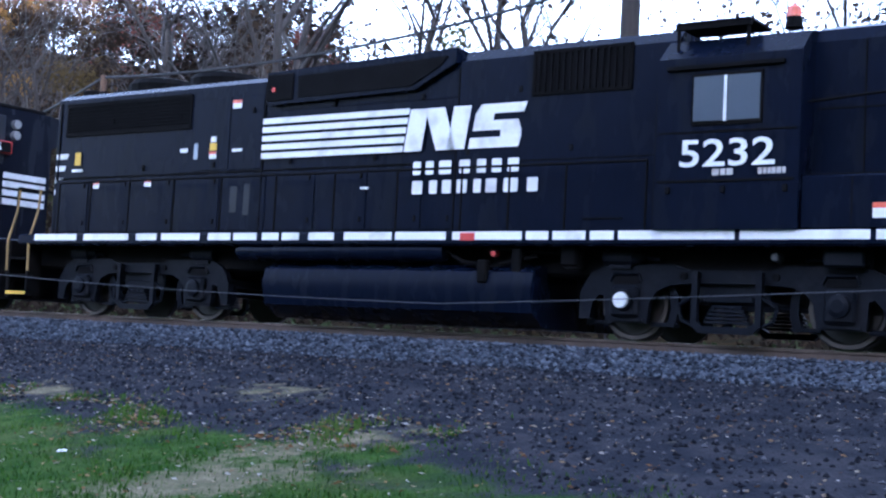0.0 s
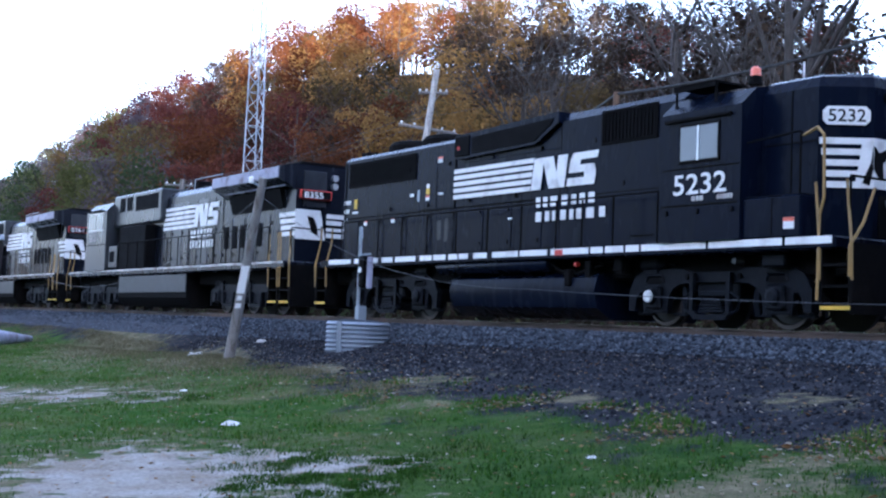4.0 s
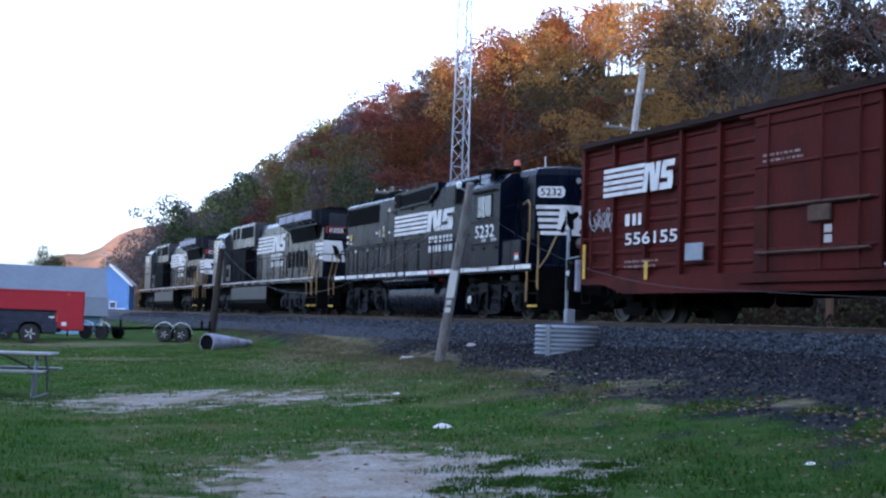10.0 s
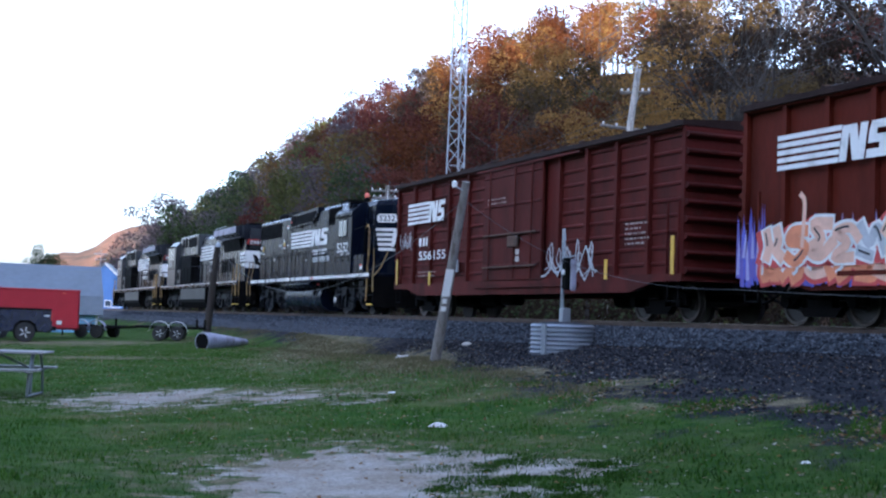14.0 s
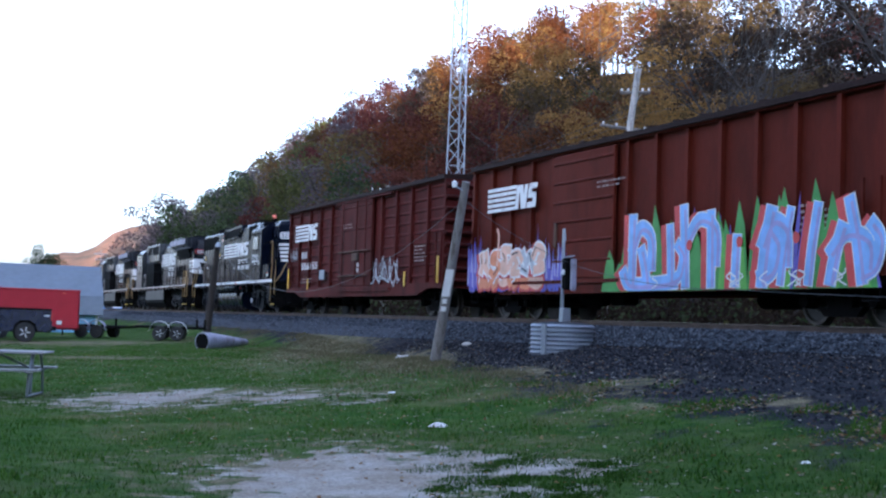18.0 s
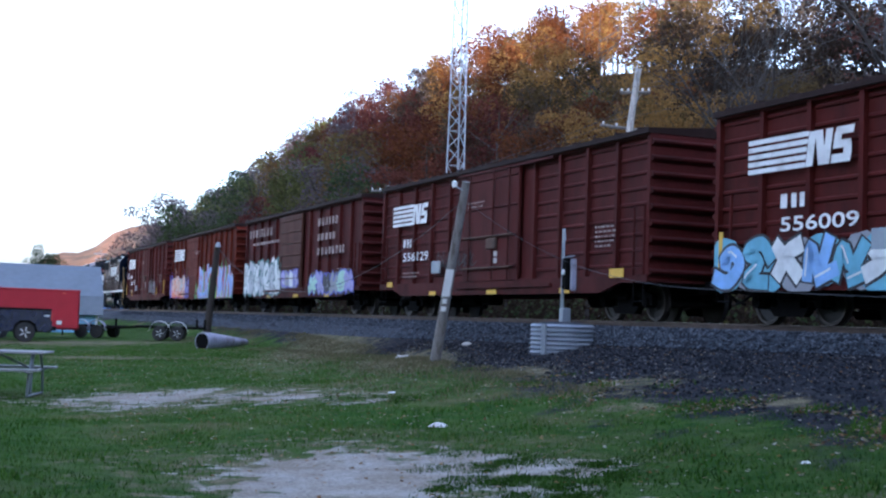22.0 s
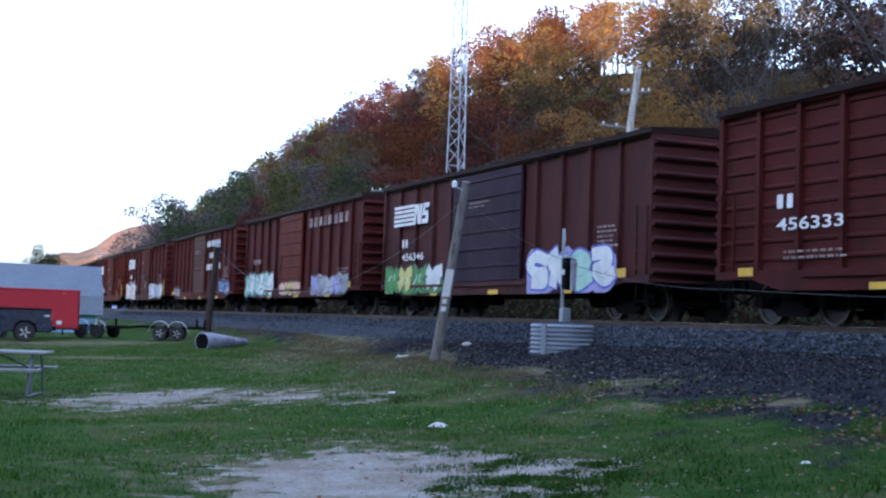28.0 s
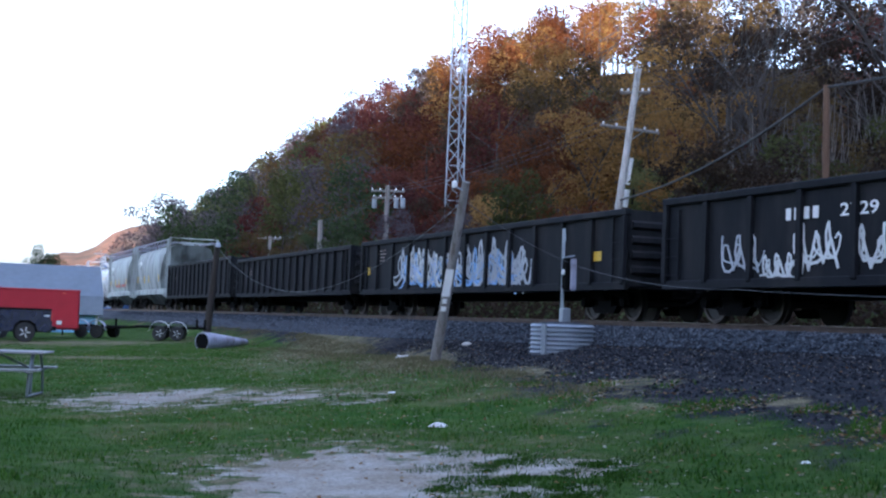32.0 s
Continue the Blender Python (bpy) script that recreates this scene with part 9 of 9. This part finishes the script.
def flat_trailer(m4, half, wheels, label, stakes, rim="alu", mudguard="trim_white"):
    root = thing("flatbed_trailer", Mesh().cbox(-half, half, -0.9, 0.9, 0.46, 0.56, 0.02), M["frame_black"], label, "trailer", "parked trailers", m=m4)
    for x in wheels:
        for y in (-0.98, 0.98):
            wheel_into(root, "wheel", x, y, 0.28, 0.2, rim)
        fd = Mesh()
        pts = [(x + 0.40 * math.cos(math.pi * i / 8), 0.34 + 0.40 * math.sin(math.pi * i / 8)) for i in range(9)]
        for (a, b), (c, d) in zip(pts, pts[1:]):
            fd.add([(a, -1.1, b), (c, -1.1, d), (c, -0.86, d), (a, -0.86, b), (a * 1.0, -1.1, b + 0.02), (c, -1.1, d + 0.02), (c, -0.86, d + 0.02), (a, -0.86, b + 0.02)], [(0, 1, 2, 3), (7, 6, 5, 4), (0, 4, 5, 1), (2, 6, 7, 3)])
        part("fender", fd, M[mudguard], root, "curved fender")
    for x in stakes:
        part("stake", Mesh().box(x - 0.04, x + 0.04, -0.92, -0.84, 0.5, 0.85), M["frame_black"], root)
    part("drawbar", Mesh().rod((-half, 0, 0.48), (-half - 1.2, 0, 0.42), 0.06, n=6), M["frame_black"], root)
    part("jack", Mesh().rod((-half - 0.8, 0, 0.05), (-half - 0.8, 0, 0.8), 0.04, n=6), M["frame_black"], root)


flat_trailer(yard(51, -10.6, 8), 1.35, (-0.40, 0.25), "low black utility trailer with twin wheels", (1.0, 1.3))
flat_trailer(yard(56, -14.7, -6), 0.9, (-0.5, 0.2), "black utility trailer beside the shed", (), "steel", "galv_rust")


def culvert_pipe():
    p = FWD * 43 + RGT * -7.3
    s, u = su_of(p.x, p.y)
    z = ground_z(s, u) + 0.19
    prof = []
    for i in range(41):
        prof.append((-1.0 + 2.4 * i / 40, (0.31 if i % 2 else 0.29) - 0.26 * max(0, i / 40 - 0.15)))
    inner = [(t, r - 0.03) for t, r in prof[::-1]]
    me = Mesh()
    full = prof + inner
    n = 24
    vs, fs = [], []
    for t, r in full:
        vs += [(t, r * math.cos(6.2832 * i / n), r * math.sin(6.2832 * i / n)) for i in range(n)]
    L = len(full)
    for k in range(L):
        fs += [(k * n + i, k * n + (i + 1) % n, ((k + 1) % L) * n + (i + 1) % n, ((k + 1) % L) * n + i) for i in range(n)]
    me.add(vs, fs)
    pipe = thing("culvert_pipe", me, M["galv_rust"], "corrugated steel culvert pipe lying on the grass", "pipe", m=pose(p.x, p.y, z, 0, 0, 29.2 + 62))
    # a black plug is added as the shade inside the pipe
    part("bore", Mesh().lathe([(-0.985, 0.268), (-0.6, 0.24), (1.30, 0.05), (1.32, 0.01)], "x", 20), M["grille"], pipe, "black plug for the shade inside the pipe")


culvert_pipe()


def shed():
    m4 = yard(66, -21.7, 20)
    w = 3.9
    root = thing("barn_shed", Mesh().box(-w, w, -1.6, 2.4, 0.0, 1.1), M["shed_blue"], "pale blue shed with a broad grey roof", "shed", m=m4)
    roof = Mesh().prism_x([(-1.95, 0.95), (-1.75, 1.9), (0.4, 3.45), (2.55, 1.9), (2.75, 0.95), (2.65, 0.9), (2.45, 1.8), (0.4, 3.3), (-1.65, 1.8), (-1.85, 0.9)], -w - 0.25, w + 0.25)
    rf = part("roof", roof, M["roof_grey"], root, "grey metal roof")
    for i in range(14):
        x = -w + i * 0.6
        part("roof_seam", Mesh().add([(x - 0.02, -1.97, 0.95), (x + 0.02, -1.97, 0.95), (x + 0.02, -1.77, 1.92), (x - 0.02, -1.77, 1.92), (x - 0.02, 0.4, 3.48), (x + 0.02, 0.4, 3.48)], [(0, 1, 2, 3), (3, 2, 5, 4)]), M["roof_grey"], rf)
    part("gable", Mesh().prism_x([(-1.6, 1.1), (-1.5, 1.85), (0.4, 3.25), (2.3, 1.85), (2.4, 1.1)], w - 0.05, w), M["shed_blue"], root)
    part("door", Mesh().cbox(w - 1.3, w - 0.4, -1.64, -1.6, 0.02, 1.0, 0.01), M["shed_blue"], root)
    part("corner_trim", Mesh().box(w - 0.08, w + 0.02, -1.63, -1.6, 0, 1.1), M["trim_white"], root)


shed()


def blue_house():
    m4 = yard(195, -49.6, 8, 0.1) @ Matrix.Diagonal((1.7, 1.5, 2.7, 1))
    root = thing("house", Mesh().prism([(-2.4, 0), (1.15, 0), (1.15, 1.75), (-0.6, 2.65), (-2.4, 1.75)], -2.0, 3.0), M["house_blue"], "small blue house with white-trimmed gable", "house", m=m4)
    part("roof", Mesh().prism([(1.4, 1.58), (1.4, 1.70), (-0.6, 2.80), (-2.6, 1.70), (-2.6, 1.58), (-0.6, 2.66)], -2.25, 3.2), M["roof_grey"], root)
    part("rake_trim", Mesh().prism([(1.42, 1.56), (1.42, 1.70), (-0.6, 2.82), (-0.6, 2.68)], -2.30, -2.25), M["trim_white"], root, "white gable trim")
    part("window", Mesh().cbox(-0.5, 0.1, -2.04, -2.0, 0.35, 0.75, 0.01), M["trim_white"], root)
    part("pane", Mesh().box(-0.44, 0.04, -2.05, -2.04, 0.4, 0.7), M["glass"], root)
    ant = part("roof_antenna", Mesh().rod((-1.2, 0, 2.4), (-1.2, 0, 3.5), 0.03, n=5).rod((-1.8, 0, 3.3), (-0.6, 0, 3.3), 0.025, n=5).rod((-1.7, 0, 3.0), (-0.7, 0, 3.0), 0.02, n=5), M["galv"], root)
    part("porch_rail", Mesh().rod((0.2, -2.6, 0.35), (1.0, -2.6, 0.35), 0.03, n=5).rod((0.2, -2.6, 0), (0.2, -2.6, 0.35), 0.03, n=5), M["trim_white"], root)


blue_house()


FAR_TREE = FWD * 82 - RGT * 25.7
for turn, size in ((0, 0.35), (70, 0.38), (150, 0.33)):
    plant("green", turn % 2, *su_of(FAR_TREE.x + 0.012 * turn, FAR_TREE.y), size, turn, "small dark green tree beyond the shed")

for ahead, side, kind, size, turn in ((98, 13.6, "ochre", 1.08, 20), (90, 15.2, "gold", 0.95, 140), (108, 12.4, "rust", 1.0, 250), (84, 18.4, "umber", 1.0, 70)):
    spot = FWD * ahead + RGT * side
    plant(kind, turn % 2, *su_of(spot.x, spot.y), size, turn)

END_TREE = FWD * 150 - RGT * 31.5
plant("mauve", 1, *su_of(END_TREE.x, END_TREE.y), 1.0, 40, "thin grey-brown tree at the end of the woods")


def far_hill():
    """The wooded ridges that close the valley to the west and keep the low sun off its floor."""
    vs, fs = [], []
    n, k = 120, 9
    for i in range(n):
        b = -85 + 80 * i / (n - 1)
        a = radians(29.2 - b)
        h = 46 - 6 * ramp(b, -26, -18) + 13 * ramp(b, -18, -16) + 23 * ramp(b, -16, -13.5) + noise.noise((i * 0.2, 0, 0)) * 4 - 34 * ramp(b, -11, -6)
        for j in range(k):
            d = 820 + j * 40
            f = math.sin(math.pi / 2 * j / (k - 1))
            vs.append((-math.sin(a) * d, math.cos(a) * d, -3 + h * f + noise.noise((i * 0.7, j * 0.9, 4)) * 3.0 * f))
    fs = [(i * k + j, i * k + j + 1, i * k + k + j + 1, i * k + k + j) for i in range(n - 1) for j in range(k - 1)]
    me = Mesh()
    me.add(vs, fs)
    thing("backdrop_hill", me, mat("distant_woods", (0.105, 0.062, 0.045), 0.95, vary=0.6, scale=0.04, fine=0.22, other=(0.045, 0.040, 0.034), amount=0.7, spec=0.02), "distant autumn ridge", "hill", "", "structure", smooth=True)


far_hill()


def litter(name, dist, side, size, material, label):
    me = Mesh()
    r = random.Random(int(dist * 10))
    pts = [(size * math.cos(6.283 * i / 7) * r.uniform(0.6, 1.2), size * 0.6 * math.sin(6.283 * i / 7) * r.uniform(0.6, 1.2)) for i in range(7)]
    me.add([(x, y, 0.0) for x, y in pts] + [(x * 0.7, y * 0.7, size * r.uniform(0.2, 0.45)) for x, y in pts], [tuple(range(7)), tuple(range(13, 6, -1))] + [(i, (i + 1) % 7, 7 + (i + 1) % 7, 7 + i) for i in range(7)])
    thing(name, me, material, label, "litter", "scraps on the lawn", m=yard(dist, side, 10))


litter("plastic_scrap", 15.6, 0.0, 0.14, M["bottle"], "crumpled pale plastic on the grass")
litter("paper_scrap", 11.6, 3.25, 0.06, M["trim_white"], "small white paper scrap")
litter("paper_scrap", 20.3, -0.75, 0.07, M["trim_white"], "small white paper scrap")
litter("flat_stone", 30.5, -0.9, 0.22, M["concrete"], "pale flat stone on the slope")
litter("flat_stone", 31.5, 0.6, 0.2, M["concrete"], "pale flat stone on the slope")


# ---- what moves ----
def motions():
    for ob, back in TRAIN:
        rows = []
        for t, run in RUN:
            s = run - back
            rows.append((t, on_line(s, 0, rail_z(s))))
        walk(ob, rows)


motions()
